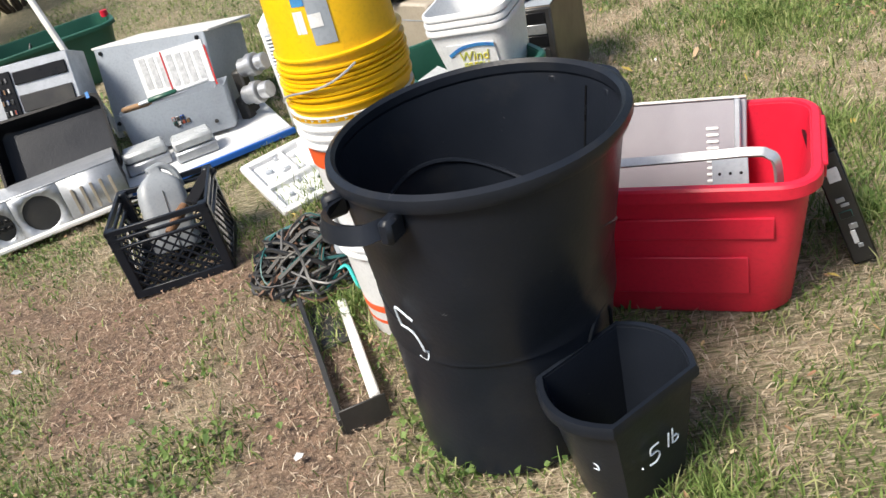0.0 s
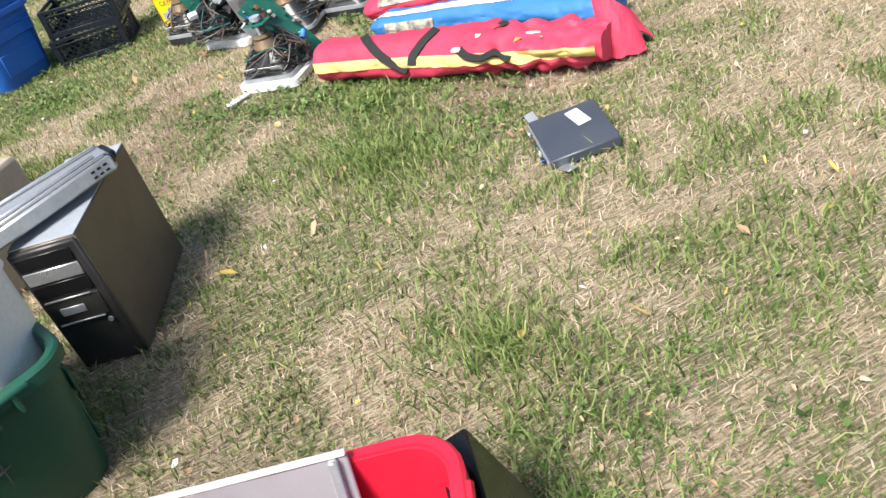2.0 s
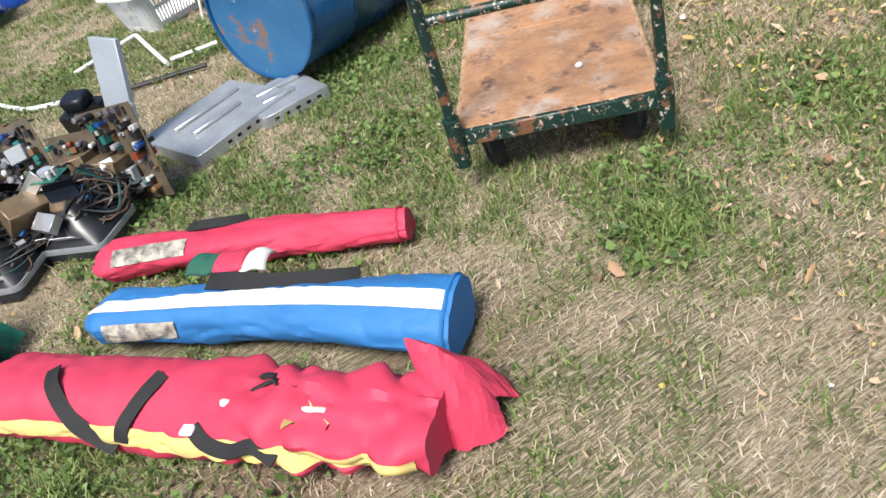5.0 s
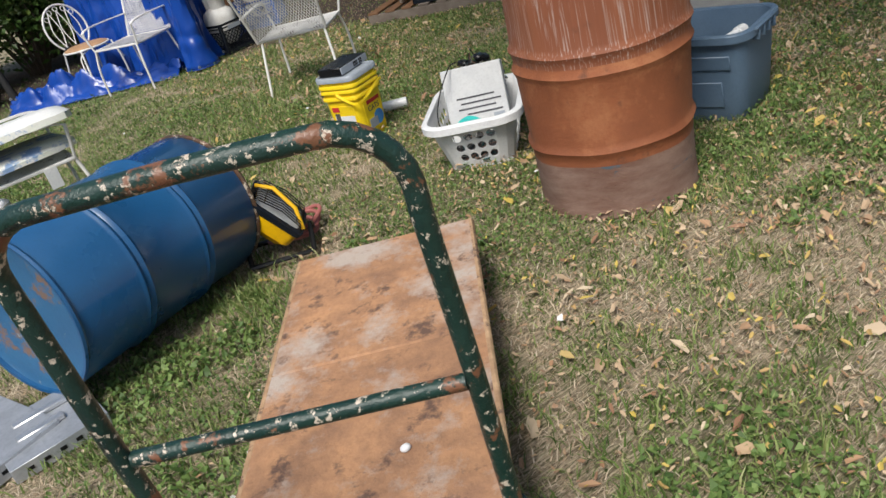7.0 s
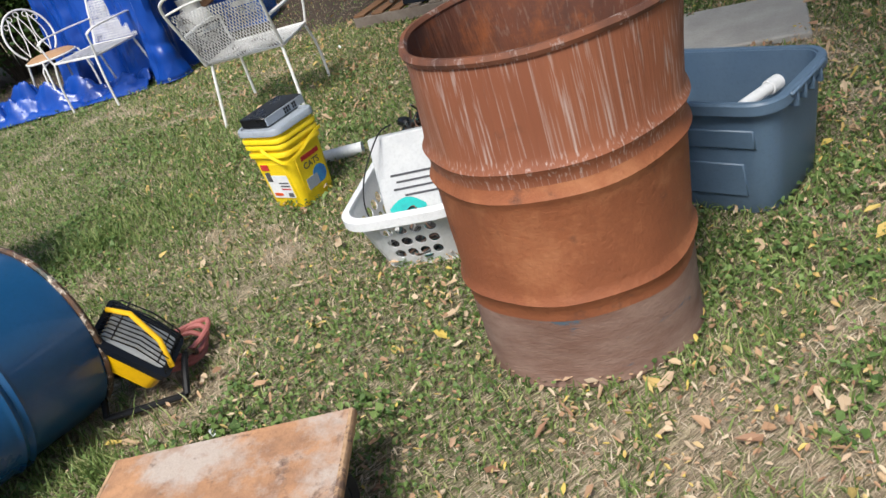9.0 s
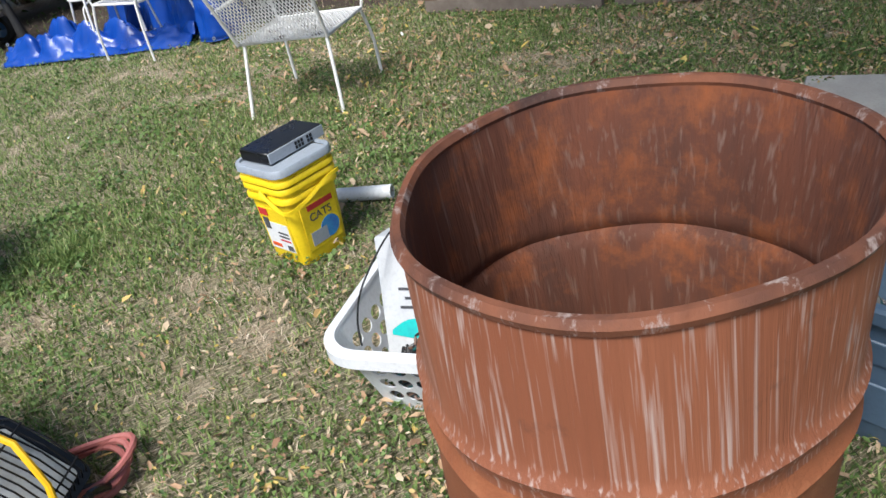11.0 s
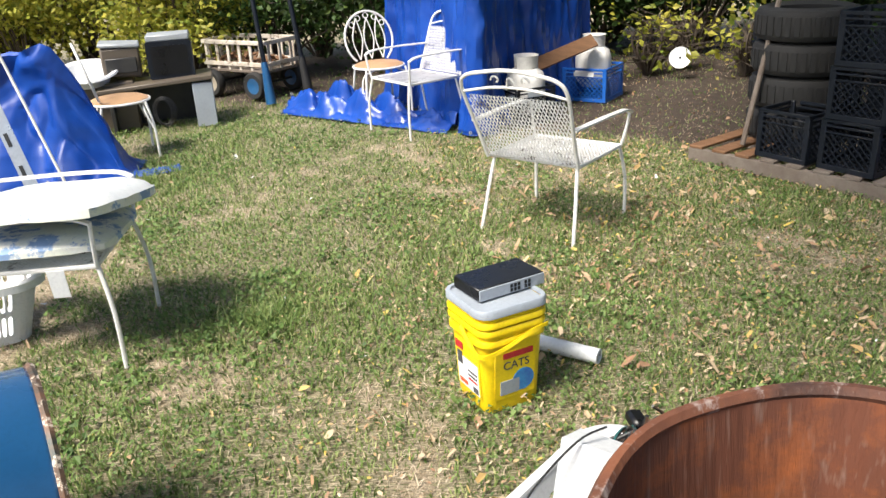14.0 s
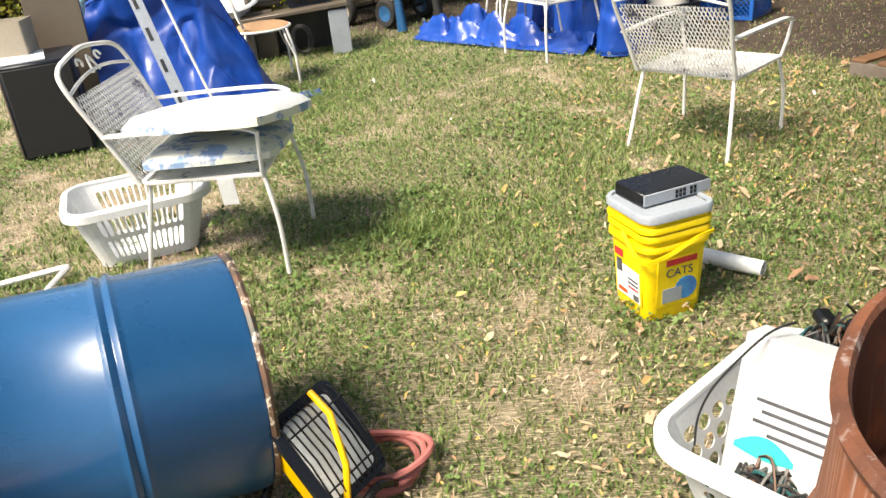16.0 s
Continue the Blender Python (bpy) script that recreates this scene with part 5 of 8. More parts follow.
for k, (x0, y0, w0) in enumerate(((-1.72, 3.27, 0.2), (-1.5, 3.3, 0.19))):
    t = thing("junction_box", "cloudy plastic junction box with a grey base", "box", pose(x0, y0, 0.045, 0, 0, 24), "junction boxes")
    part("base", block(B(), w0, 0.13, 0.05, None, 0.008), GALV, t)
    part("cover", block(B(), w0 * 0.95, 0.12, 0.05, Matrix.Translation((0, 0, 0.05)), 0.012), CLEAR, t)
for k, (z, y0) in enumerate(((0.28, 3.7), (0.17, 3.62))):
    t = thing("cable_gland", "stubby metal pipe coupling beside the cabinet", "pipe fitting", pose(-1.3, y0, z - 0.02, 0, 80, -20), "pipe couplings")
    for j, (r, l) in enumerate(((0.045, 0.05), (0.055, 0.04), (0.04, 0.05))):
        part("collar", lathe(B(), [(r - 0.004, 0), (r, 0.004), (r, l - 0.004), (r - 0.004, l)], 16, Matrix.Translation((0, 0, 0.05 * j)), True, True), ALU, t)
    part("stub", block(B(), 0.06, 0.06, 0.3 if k == 0 else 0.2, pose(-0.0, 0, -0.03, 0, 100, 0), 0.01), DARK_METAL, t)
t = thing("garden_tub", "dark green plastic tub with wire and a red cap in it", "tub", pose(-3.0, 5.05, -0.004, 0, 0, 30))
part("body", shell(B(), 0.95, 0.45, 0.34, 0.86, 0.1), GREEN_PLASTIC, t)
part("rim", lip(B(), 0.95, 0.45, 0.34, 0.1, 0.02, 0.02), GREEN_PLASTIC, t)
part("cap", lathe(B(), [(0.025, 0), (0.025, 0.04)], 12, Matrix.Translation((0.46, 0.02, 0.34)), True, True), RED_PLASTIC, t)
t = thing("wire_coil", "loose coil of dark wire in the green tub", "wire", pose(-3.02, 5.03, 0.02))
part("wire", wire_heap(B(), 9, 0, 0, 0.2, 0.36, 0.004, 0.006, 8), WIRES, t)
t = thing("white_pole", "white metal pole leaning over the junk", "pole", pose(-2.2, 3.85, 0))
part("pole", tube(B(), [(0.1, 0, 0.0), (-0.32, 0.4, 1.2)], 0.018, 8), WHITE_PAINT, t)
t = thing("white_pole", "thin white metal leg standing behind the cabinet", "pole", pose(-1.2, 4.25, 0))
part("pole", tube(B(), [(0, 0, 0), (-0.03, 0.1, 0.8)], 0.014, 8), WHITE_PAINT, t)

# ---- the middle of the lawn ----
DARK_SLATE = surf("dark_slate_case", (0.045, 0.055, 0.075), (0.06, 0.07, 0.09), 4, 0.42, 0.1, bump=0.06)
t = thing("optical_drive", "dark grey slim drive with white label and steel tabs", "computer part", pose(1.565, 3.12, 0.004, 3, -3, -14))
part("case", block(B(), 0.225, 0.26, 0.034, None, 0.004), DARK_SLATE, t)
part("label", block(B(), 0.045, 0.095, 0.002, pose(0.035, 0.055, 0.0335, 0, 0, 12), 0), PAPER, t, "white paper label")
part("edge_plate", block(B(), 0.006, 0.25, 0.026, Matrix.Translation((-0.115, 0, 0.004)), 0.001), ALU, t)
for y0, a in ((0.15, 25), (-0.165, -20)):
    part("tab", block(B(), 0.035, 0.075, 0.004, pose(-0.09 if y0 > 0 else -0.07, y0, 0.016, a, 0, 14), 0.001), ALU, t, "bent steel tab")
bm = B()
for k in range(5):
    block(bm, 0.012, 0.02, 0.012, pose(-0.125, -0.08 + 0.04 * k, 0.01), 0.002)
part("connector", bm, BITS, t)


def bag(label, m, length, radius, material, stripe=None, stripe_arc=(35, 75), seed=1, end="round", patch=None, sag=0.8, crumple=0.0, name="chair_bag", group="folded chair bags"):
    """A long cloth bag lying along x from 0 to length, rumpled, with an optional band along its side (angles from the top towards -y)."""
    r = random.Random(seed)
    t = thing(name, label, "bag", m, group)
    nu, na = 110, 48
    ph = [r.uniform(0, 6.28) for _ in range(6)]

    def at(u, a, out=0.0):
        taper = min(1, (u / 0.07) ** 0.5 * 0.92 + 0.08) * (0.86 + 0.14 * math.sin(2.6 * u + ph[0])) if end == "round" else min(1, (u / 0.05) ** 0.5 + 0.1)
        taper *= 1.0 if u < 0.97 else 0.97
        rr = radius * taper
        fold = 0.005 * math.sin(3 * a + 5 * u + ph[1]) + 0.004 * math.sin(2 * a - 8 * u + ph[2])
        n1 = noise.noise((u * 11 + ph[5], math.cos(a) * 1.8, math.sin(a) * 1.8))
        n2 = noise.noise((u * 26 + ph[2], math.cos(a) * 3.5 + 5, math.sin(a) * 3.5))
        fold -= 0.005 * max(0, 1 - abs(n1) * 4) + 0.0015 * max(0, 1 - abs(n2) * 4)
        fold += 0.011 * noise.noise((u * 5 + ph[4], math.cos(a) * 1.4, math.sin(a) * 1.4))
        if crumple:
            worn = max(0.0, min(1.0, (u - 0.5) / 0.2))
            fold += crumple * (0.25 + worn) * (abs(noise.noise((u * 15, a * 1.1, 4.4))) * 1.6 - 0.45) - 0.02 * worn * max(0, math.sin(6 * u + 1))
        y = (rr + fold + out) * 1.12 * math.sin(a)
        z = (rr + fold + out) * sag * math.cos(a) + radius * sag * 0.96
        bend = 0.03 * math.sin(3.1 * u + ph[5])
        return Vector((u * length, -y + bend, max(z, 0.004 + out)))

    rings = [[at(i / nu, 2 * math.pi * j / na) for j in range(na)] for i in range(nu + 1)]
    part("cover", loft(B(), rings, True, True, True), material, t)

    def strip(name, mat, a0, a1, u0, u1, lab, out=0.0045, k=110):
        k = max(2, int(k * (u1 - u0)) + 1)
        rows = [[at(u0 + (u1 - u0) * i / k, radians(a0 + (a1 - a0) * j / 12), out) for j in range(13)] for i in range(k + 1)]
        part(name, loft(B(), rows, False), mat, t, lab)

    if stripe:
        strip("stripe", stripe, stripe_arc[0], stripe_arc[1], 0.01, 0.985, "sewn band along the side")
    if patch:
        strip("label", LABEL_MESS, *patch, "weathered picture label", 0.005)
    return t, at


def strap(t, pts, width=0.035, name="strap", mat=BLACK_WEB):
    return part(name, ribbon(B(), smooth_path(pts, 6), width, lambda i: (0.1, -0.35, 0.9), 0.004), mat, t, "black webbing strap")


def toward(a, b, z=0.0):
    """The pose at a whose x axis points to b."""
    return pose(a[0], a[1], z, 0, 0, math.degrees(math.atan2(b[1] - a[1], b[0] - a[0])))


ba, bb = (1.45, 4.91), (2.28, 4.25)
t, at = bag("dull red cylindrical cloth bag with a faded label", toward(ba, bb, -0.004), 1.07, 0.075, RED_CLOTH, None, seed=3, patch=(20, 62, 0.1, 0.34))
part("end_seam", tube(B(), [at(0.975, 2 * math.pi * k / 24, 0.003) for k in range(24)], 0.004, 5, True), RED_CLOTH, t)
strap(t, [at(0.3, -0.9, 0.006), at(0.36, -0.4, 0.02), at(0.45, -0.5, 0.01), at(0.5, -1.0, 0.006)])
ba, bb = (1.41, 4.58), (2.17, 3.71)
t, at = bag("bright blue cloth bag with a white band and picture label", toward(ba, bb, -0.004), 1.12, 0.112, BLUE_CLOTH, WHITE_CLOTH, (0, 30), 5, patch=(56, 100, 0.1, 0.3))
part("end_seam", tube(B(), [at(0.985, 2 * math.pi * k / 24, 0.004) for k in range(24)], 0.005, 5, True), BLUE_CLOTH, t)
strap(t, [at(0.36, -0.3, 0.02), at(0.44, -0.15, 0.028), at(0.55, -0.35, 0.012), at(0.68, -0.5, 0.01), at(0.74, -0.9, 0.006)], 0.05)
t = thing("cloth_flap", "green, maroon and white cloth pouch lying on the blue bag", "cloth", toward((1.7, 4.42), (2.0, 4.14), 0.165) @ Matrix.Diagonal((0.72, 0.8, 0.7, 1)))
for k, (mat, x0) in enumerate(((TEAL_CLOTH, 0.0), (RED_CLOTH, 0.12), (WHITE_CLOTH, 0.21))):
    bm = B()
    rows = [[Vector((x0 + 0.13 * i / 8, -0.055 * math.cos(math.pi * j / 8) * (1 - 0.3 * (i / 8 - 0.4) ** 2), 0.03 * math.sin(math.pi * j / 8) + 0.008 * math.sin(i + k) - 0.03 * abs(i / 8 - 0.5))) for j in range(9)] for i in range(9)]
    thicken(part("panel", loft(bm, rows, False), mat, t), 0.006)
ba, bb = (1.08, 4.46), (2.02, 3.47)
t, at = bag("red cloth bag with a yellow band and black straps", toward(ba, bb, -0.004), 1.3, 0.115, RED_CLOTH, YELLOW_CLOTH, (64, 92), 8, "flat", sag=0.72, crumple=0.032)
strap(t, [at(0.2, -0.1, 0.007), at(0.23, 0.3, 0.008), at(0.27, 0.7, 0.008), at(0.31, 1.1, 0.008), at(0.35, 1.45, 0.008), at(0.39, 1.75, 0.007)], 0.038)
strap(t, [at(0.47, -0.1, 0.007), at(0.45, 0.3, 0.008), at(0.43, 0.7, 0.009), at(0.415, 1.1, 0.009), at(0.41, 1.5, 0.007)], 0.038)
strap(t, [at(0.57, 0.9, 0.007), at(0.6, 1.2, 0.012), at(0.65, 1.3, 0.01), at(0.7, 1.1, 0.01), at(0.74, 1.4, 0.008)], 0.034)
part("buckle", block(B(), 0.035, 0.03, 0.012, Matrix.Translation(at(0.565, 1.0, 0.004)), 0.004), WHITE_PLASTIC, t, "white tag")
part("cord_tangle", wire_heap(B(), 10, 0.9, -0.02, 0.12, 0.14, 0.004, 0.008, 12, 0.06), BLACK_WEB, t, "tangled black cords")
part("pole_tip", tube(B(), [(0.80, -0.05, 0.15), (1.06, -0.06, 0.14)], 0.009, 8), WHITE_PLASTIC, t)
part("lining", loft(B(), [[Vector((0.86 + 0.22 * i / 8, -0.1 + 0.11 * j / 6 + 0.012 * math.sin(3 * i), 0.125 + 0.025 * math.sin(i * 1.7 + j * 1.3))) for j in range(7)] for i in range(9)], False), YELLOW_CLOTH, t, "crumpled yellow lining")
t = thing("red_hood", "stiff red cloth end flap standing up from the bag", "cloth", toward((1.995, 3.6), (2.11, 3.46), 0.0) @ Matrix.Diagonal((0.68, 0.9, 0.9, 1)))
rows = []
for i in range(15):
    u = i / 14
    wide, high = 0.02 + 0.1 * math.sin(math.pi * (0.1 + 0.8 * u)), 0.24 - 0.05 * u - 0.13 * u ** 3
    rows.append([Vector((0.24 * u - 0.05 * (1 - abs(v)) + 0.012 * noise.noise((u * 5, v * 3, 1)), wide * v, max(0.004, high * (1 - abs(v)) ** 0.75 + 0.03 * abs(noise.noise((u * 4, v * 2.5, 8)))))) for v in [-1 + j / 8 for j in range(17)]])
thicken(part("panel", loft(B(), rows, False), RED_CLOTH, t, smooth=False), 0.005)

# blue totes, black crates, yellow bucket
for k in range(2):
    tote("bright blue plastic storage tote nested in another", BLUE_PLASTIC, pose(-0.4, 6.5, -0.006 + 0.09 * k, 0, 0, 40), 0.42, 0.52, 0.42, 0.84, "blue totes")
for k in range(2):
    milk_crate("flat black plastic crate in a leaning stack", BLACK_PLASTIC, pose(0.17 + 0.02 * k, 6.42, 0.165 * k - 0.004, 0, 2 * k, -14), 0.44, 0.34, 0.16, "stacked black crates")


def litter_bucket(label, m, lid=True, h=0.36, group="litter buckets"):
    t = thing("litter_bucket", label, "bucket", m, group)
    w = 0.235
    fy = lambda z: -w / 2 * (0.86 + 0.14 * z / h)
    part("body", shell(B(), w, w, h, 0.86, 0.035, 0.004), LITTER_YELLOW, t)
    for z in (h - 0.035, h - 0.062, h - 0.1):
        part("ridge", lip(B(), w * (0.86 + 0.14 * z / h) + 0.002, w * (0.86 + 0.14 * z / h) + 0.002, z, 0.035, 0.01, 0.012), LITTER_YELLOW, t)
    part("bail", ribbon(B(), smooth_path([(-w / 2 - 0.012, 0.0, h - 0.07), (-w / 2 - 0.014, -0.06, h - 0.11), (-w / 2 - 0.012, -w / 2 - 0.006, h - 0.13), (-0.05, -w / 2 - 0.014, h - 0.12), (0.05, -w / 2 - 0.014, h - 0.085), (w / 2, -w / 2 - 0.006, h - 0.08)], 5), 0.012,
                        lambda i: (-0.7, -0.7, 0), 0.006), LITTER_YELLOW, t)
    if lid:
        part("lid", lip(B(), w - 0.004, w - 0.004, h + 0.008, 0.035, 0.014, 0.02), GREY_PAINT, t, "pale grey lid rim")
        part("lid_panel", block(B(), w - 0.012, w - 0.012, 0.01, Matrix.Translation((0, 0, h - 0.004)), 0.004), GREY_PAINT, t)
    for rz in (0, -90):
        f = pose(0, 0, 0, 0, 0, rz)
        lab = part("label", block(B(), 0.15, 0.003, 0.17, f @ pose(0.0, fy(0.045) - 0.001, 0.045, 2.6), 0.001), LITTER_YELLOW, t, "printed label")
        if rz == 0:
            part("print", lathe(B(), [(0.04, 0), (0.04, 0.002)], 20, f @ pose(0.03, fy(0.1) - 0.0025, 0.1, 92.6), True, True), BLUE_INK, lab)
            part("print", block(B(), 0.07, 0.002, 0.05, f @ pose(-0.02, fy(0.06) - 0.0036, 0.06, 2.6), 0), GREY_PAINT, lab)
            part("print", block(B(), 0.11, 0.002, 0.02, f @ pose(0.01, fy(0.19) - 0.0035, 0.19, 2.6), 0), RED_INK, lab)
            cu = bpy.data.curves.new("txt", "FONT")
            cu.body, cu.size, cu.extrude = "CATS", 0.04, 0.001
            tmp = new("txt", cu)
            me = bpy.data.meshes.new_from_object(tmp.evaluated_get(bpy.context.evaluated_depsgraph_get()))
            bpy.data.objects.remove(tmp)
            me.transform(f @ pose(-0.045, fy(0.15) - 0.0035, 0.15, 92.6))
            bm = B()
            bm.from_mesh(me)
            part("word", bm, BAR_INK, lab, "word CATS")
        else:
            for x0, z0, ww, hh, mt in ((0.0, 0.05, 0.13, 0.11, PAPER), (-0.045, 0.185, 0.045, 0.026, RED_INK), (-0.045, 0.13, 0.03, 0.045, BAR_INK), (0.03, 0.12, 0.055, 0.006, BAR_INK), (0.03, 0.105, 0.055, 0.006, BAR_INK), (0.03, 0.09, 0.055, 0.006, RED_INK), (-0.03, 0.06, 0.05, 0.014, ORANGE_INK), (0.045, 0.055, 0.03, 0.02, BAR_INK)):
                part("print", block(B(), ww, 0.002, hh, f @ pose(x0, fy(z0) - (0.003 if mt is PAPER else 0.0045), z0, 2.6), 0), mt, lab)
    return t


litter_bucket("yellow square pail with a faded white label, no lid", pose(0.7, 6.22, -0.004, 0, 0, -45), False)


def tube_chassis(label, m, seed, w=0.3, d=0.24, board_mat=PCB_BROWN, bezel=True, boards=((0, -0.14, 0),), cans=1):
    """A picture tube lying face down in its frame, with its boards and wiring."""
    r = random.Random(seed)
    t = thing("picture_tube_chassis", label, "monitor part", m, "stripped monitors")
    if bezel:
        part("bezel", lip(B(), w, d, 0.03, 0.02, 0.02, 0.03), WHITE_PLASTIC, t, "pale plastic bezel")
    rings = []
    for z, k, rr in ((0.0, 1, 0.03), (0.03, 1, 0.03), (0.045, 0.96, 0.04), (0.1, 0.74, 0.07), (0.15, 0.45, 0.06), (0.18, 0.24, 0.03)):
        rings.append([Vector((x, y, z + 0.004)) for x, y in rounded(w * k * 0.97, d * k * 0.97, rr, 5)])
    tb = part("tube", loft(B(), rings, True, True, True), CRT_GLASS, t, "dark coated glass tube")
    part("band", lip(B(), w * 0.95, d * 0.95, 0.05, 0.03, 0.006, 0.014), GALV, tb)
    part("label", block(B(), 0.1, 0.002, 0.055, pose(0.04, -d * 0.37, 0.072, 48), 0), PAPER, tb, "white paper label")
    part("label", block(B(), 0.055, 0.002, 0.04, pose(-0.07, -d * 0.36, 0.078, 48, 0, 8), 0), PAPER, tb, "white paper label")
    part("yoke", lathe(B(), [(0.05, 0.15), (0.055, 0.165), (0.04, 0.2), (0.045, 0.21), (0.03, 0.22)], 18, None, True, True), COPPER_CASE, t, "copper deflection coil")
    part("neck", lathe(B(), [(0.014, 0.2), (0.014, 0.28), (0.025, 0.282), (0.025, 0.3)], 14, None, True, True), GREY_PAINT, t)
    board(t, "neck_board", 0.1, 0.09, pose(0.0, 0.05, 0.27, 90), PCB_GREEN, 16, seed)
    for k in range(cans):
        can = pose(r.uniform(-0.1, 0.1), d / 2 + 0.05, 0.13 + 0.02 * k, -12, r.uniform(-8, 8), r.uniform(-25, 25))
        part("shield_can", block(B(), 0.17, 0.13, 0.085, can, 0.004), COPPER_CASE, t, "tarnished metal shield box")
    for k, (x0, y0, a) in enumerate(boards):
        board(t, "main_board", 0.2, 0.3, pose(x0, y0, 0.005, -10, 0, a), board_mat, 90, seed * 10 + k, 0.03)
    part("wiring", wire_heap(B(), 30, 0, 0.05, 0.17, 0.22, 0.002, 0.005, seed, 0.03), WIRES, t, "loose wiring")
    for k in range(2):
        part("capacitor", lathe(B(), [(0.014, 0), (0.014, 0.04), (0.01, 0.043)], 12, pose(r.uniform(-0.12, 0.12), r.uniform(0.02, 0.14), 0.12, r.uniform(-60, 60), 0, 0), True, True), BLUE_INK, t, "blue capacitor")
    return t


lb = "stripped picture tube with circuit boards and wiring"
tube_chassis(lb + " on a pale frame", pose(0.93, 4.68, -0.002, 0, 0, -40), 2, 0.27, 0.2, PCB_GREEN, True, (), 0)
tube_chassis(lb, pose(0.69, 5.86, -0.002, 0, 0, -42), 3, 0.24, 0.2, PCB_GREEN, False, ((0.16, 0.02, 60),))
tube_chassis(lb, pose(0.9, 5.5, -0.002, 0, 0, -48), 4, 0.27, 0.22, PCB_BROWN, True, ((-0.05, 0.2, 10),))
tube_chassis(lb, pose(1.16, 5.22, -0.002, 0, 0, -35), 5, 0.3, 0.24, PCB_BROWN, False, ((-0.13, 0.12, 20),))
tube_chassis(lb, pose(1.46, 5.24, -0.002, 0, 0, -42), 6, 0.34, 0.26, PCB_BROWN, False, ((-0.06, 0.2, 6),), 2)
tube_chassis(lb, pose(1.28, 5.72, -0.002, 0, 0, -28), 7, 0.3, 0.24, PCB_BROWN, False, ((0.0, 0.16, 0),), 2)
tube_chassis(lb, pose(1.0, 5.95, -0.002, 0, 0, -30), 9, 0.28, 0.22, PCB_BROWN, False, ((0.12, 0.1, 40),))
t = thing("circuit_board", "long green circuit board leaning against the stripped monitors", "circuit board", pose(1.13, 4.76, -0.004, -12, -26, 18))
board(t, "plate", 0.15, 0.4, Matrix(), PCB_GREEN, 60, 51, 0.02)
part("bracket", block(B(), 0.06, 0.012, 0.2, Matrix.Translation((-0.085, 0.01, 0.15)), 0.002), ALU, t)
t = thing("circuit_board", "narrow green circuit board standing among the stripped monitors", "circuit board", pose(0.83, 5.62, -0.004, -8, -20, 10))
board(t, "plate", 0.07, 0.36, Matrix(), PCB_GREEN, 30, 52, 0.02)
for k, (x0, y0, z0, rx, ry, a, w0, h0, mt) in enumerate(((1.05, 5.42, 0.1, -30, 10, 20, 0.22, 0.2, PCB_BROWN), (1.4, 5.55, 0.16, -20, -12, -30, 0.2, 0.22, PCB_BROWN), (1.16, 5.75, 0.15, -40, 8, 60, 0.24, 0.18, PCB_BROWN),
                                                        (0.78, 5.68, 0.12, -25, 14, -10, 0.16, 0.24, PCB_GREEN), (1.35, 5.2, 0.08, -60, 0, 15, 0.2, 0.2, PCB_BROWN), (1.71, 5.3, 0.012, -8, -8, -54, 0.3, 0.36, PCB_BROWN))):
    t = thing("circuit_board", "scrap circuit board crowded with components in the monitor heap", "circuit board", pose(x0, y0, z0, rx, ry, a), "scrap boards")
    board(t, "plate", w0, h0, Matrix(), mt, 90 if k < 5 else 170, 200 + k, 0.03)
    if k % 2 == 0:
        part("shield_can", block(B(), 0.15, 0.1, 0.09, pose(0.0, -0.06, 0.06, 0, 0, 10), 0.004), COPPER_CASE, t, "tarnished metal box")
    else:
        part("shield_can", block(B(), 0.07, 0.04, 0.06, pose(0.02, -0.04, 0.08, 0, 0, 10), 0.004), JUG_GREY, t, "grey plastic housing")
for k, (x0, y0, q) in enumerate(((1.55, 5.28, 0.16), (1.22, 5.4, 0.2), (0.98, 5.72, 0.2), (0.8, 5.45, 0.14))):
    t = thing("cable_bundle", "black wires and plugs tangled over the stripped monitors", "cables", pose(x0, y0, 0.06), "monitor wiring")
    part("cable_tangle", wire_heap(B(), 26, 0, 0, q, 0.24, 0.0025, 0.006, 310 + k), WIRES, t)
    for j in range(3):
        part("plug", block(B(), 0.05, 0.035, 0.03, pose(q * 0.6 * math.cos(2.1 * j + k), q * 0.6 * math.sin(2.1 * j + k), 0.13 + 0.02 * j, 20, 30 * j, 50 * j), 0.005), WHITE_PLASTIC if j == 0 else BLACK_GLOSS, t)
rr = random.Random(77)
for k in range(18):
    u, v = rr.random(), rr.uniform(-0.5, 0.5)
    t = thing("monitor_scrap", "bent metal and plastic scrap piece on the monitor heap", "scrap", pose(0.75 + 0.85 * u + 0.3 * v, 5.75 - 0.45 * u + 0.5 * v, rr.uniform(0.1, 0.24), rr.uniform(-50, 20), rr.uniform(-40, 40), rr.uniform(0, 180)), "scrap pieces")
    mt = (ALU, BLACK_GLOSS, BLACK_PLASTIC, GALV, BLACK_PLASTIC)[k % 5]
    w0, d0 = rr.uniform(0.06, 0.14), rr.uniform(0.04, 0.09)
    part("plate", block(B(), w0, d0, 0.004 if k % 2 else 0.035, None, 0.0015), mt, t)
    part("flange", block(B(), w0, 0.004, rr.uniform(0.03, 0.06), Matrix.Translation((0, d0 / 2, 0)), 0.001), mt, t)
t = thing("heat_sink", "silver finned heat sink standing among circuit boards", "heat sink", pose(0.98, 5.3, 0.1, 0, -14, 25))
for k in range(7):
    part("fin", block(B(), 0.003, 0.07, 0.16, Matrix.Translation((0.012 * k - 0.036, 0, 0)), 0), ALU, t)
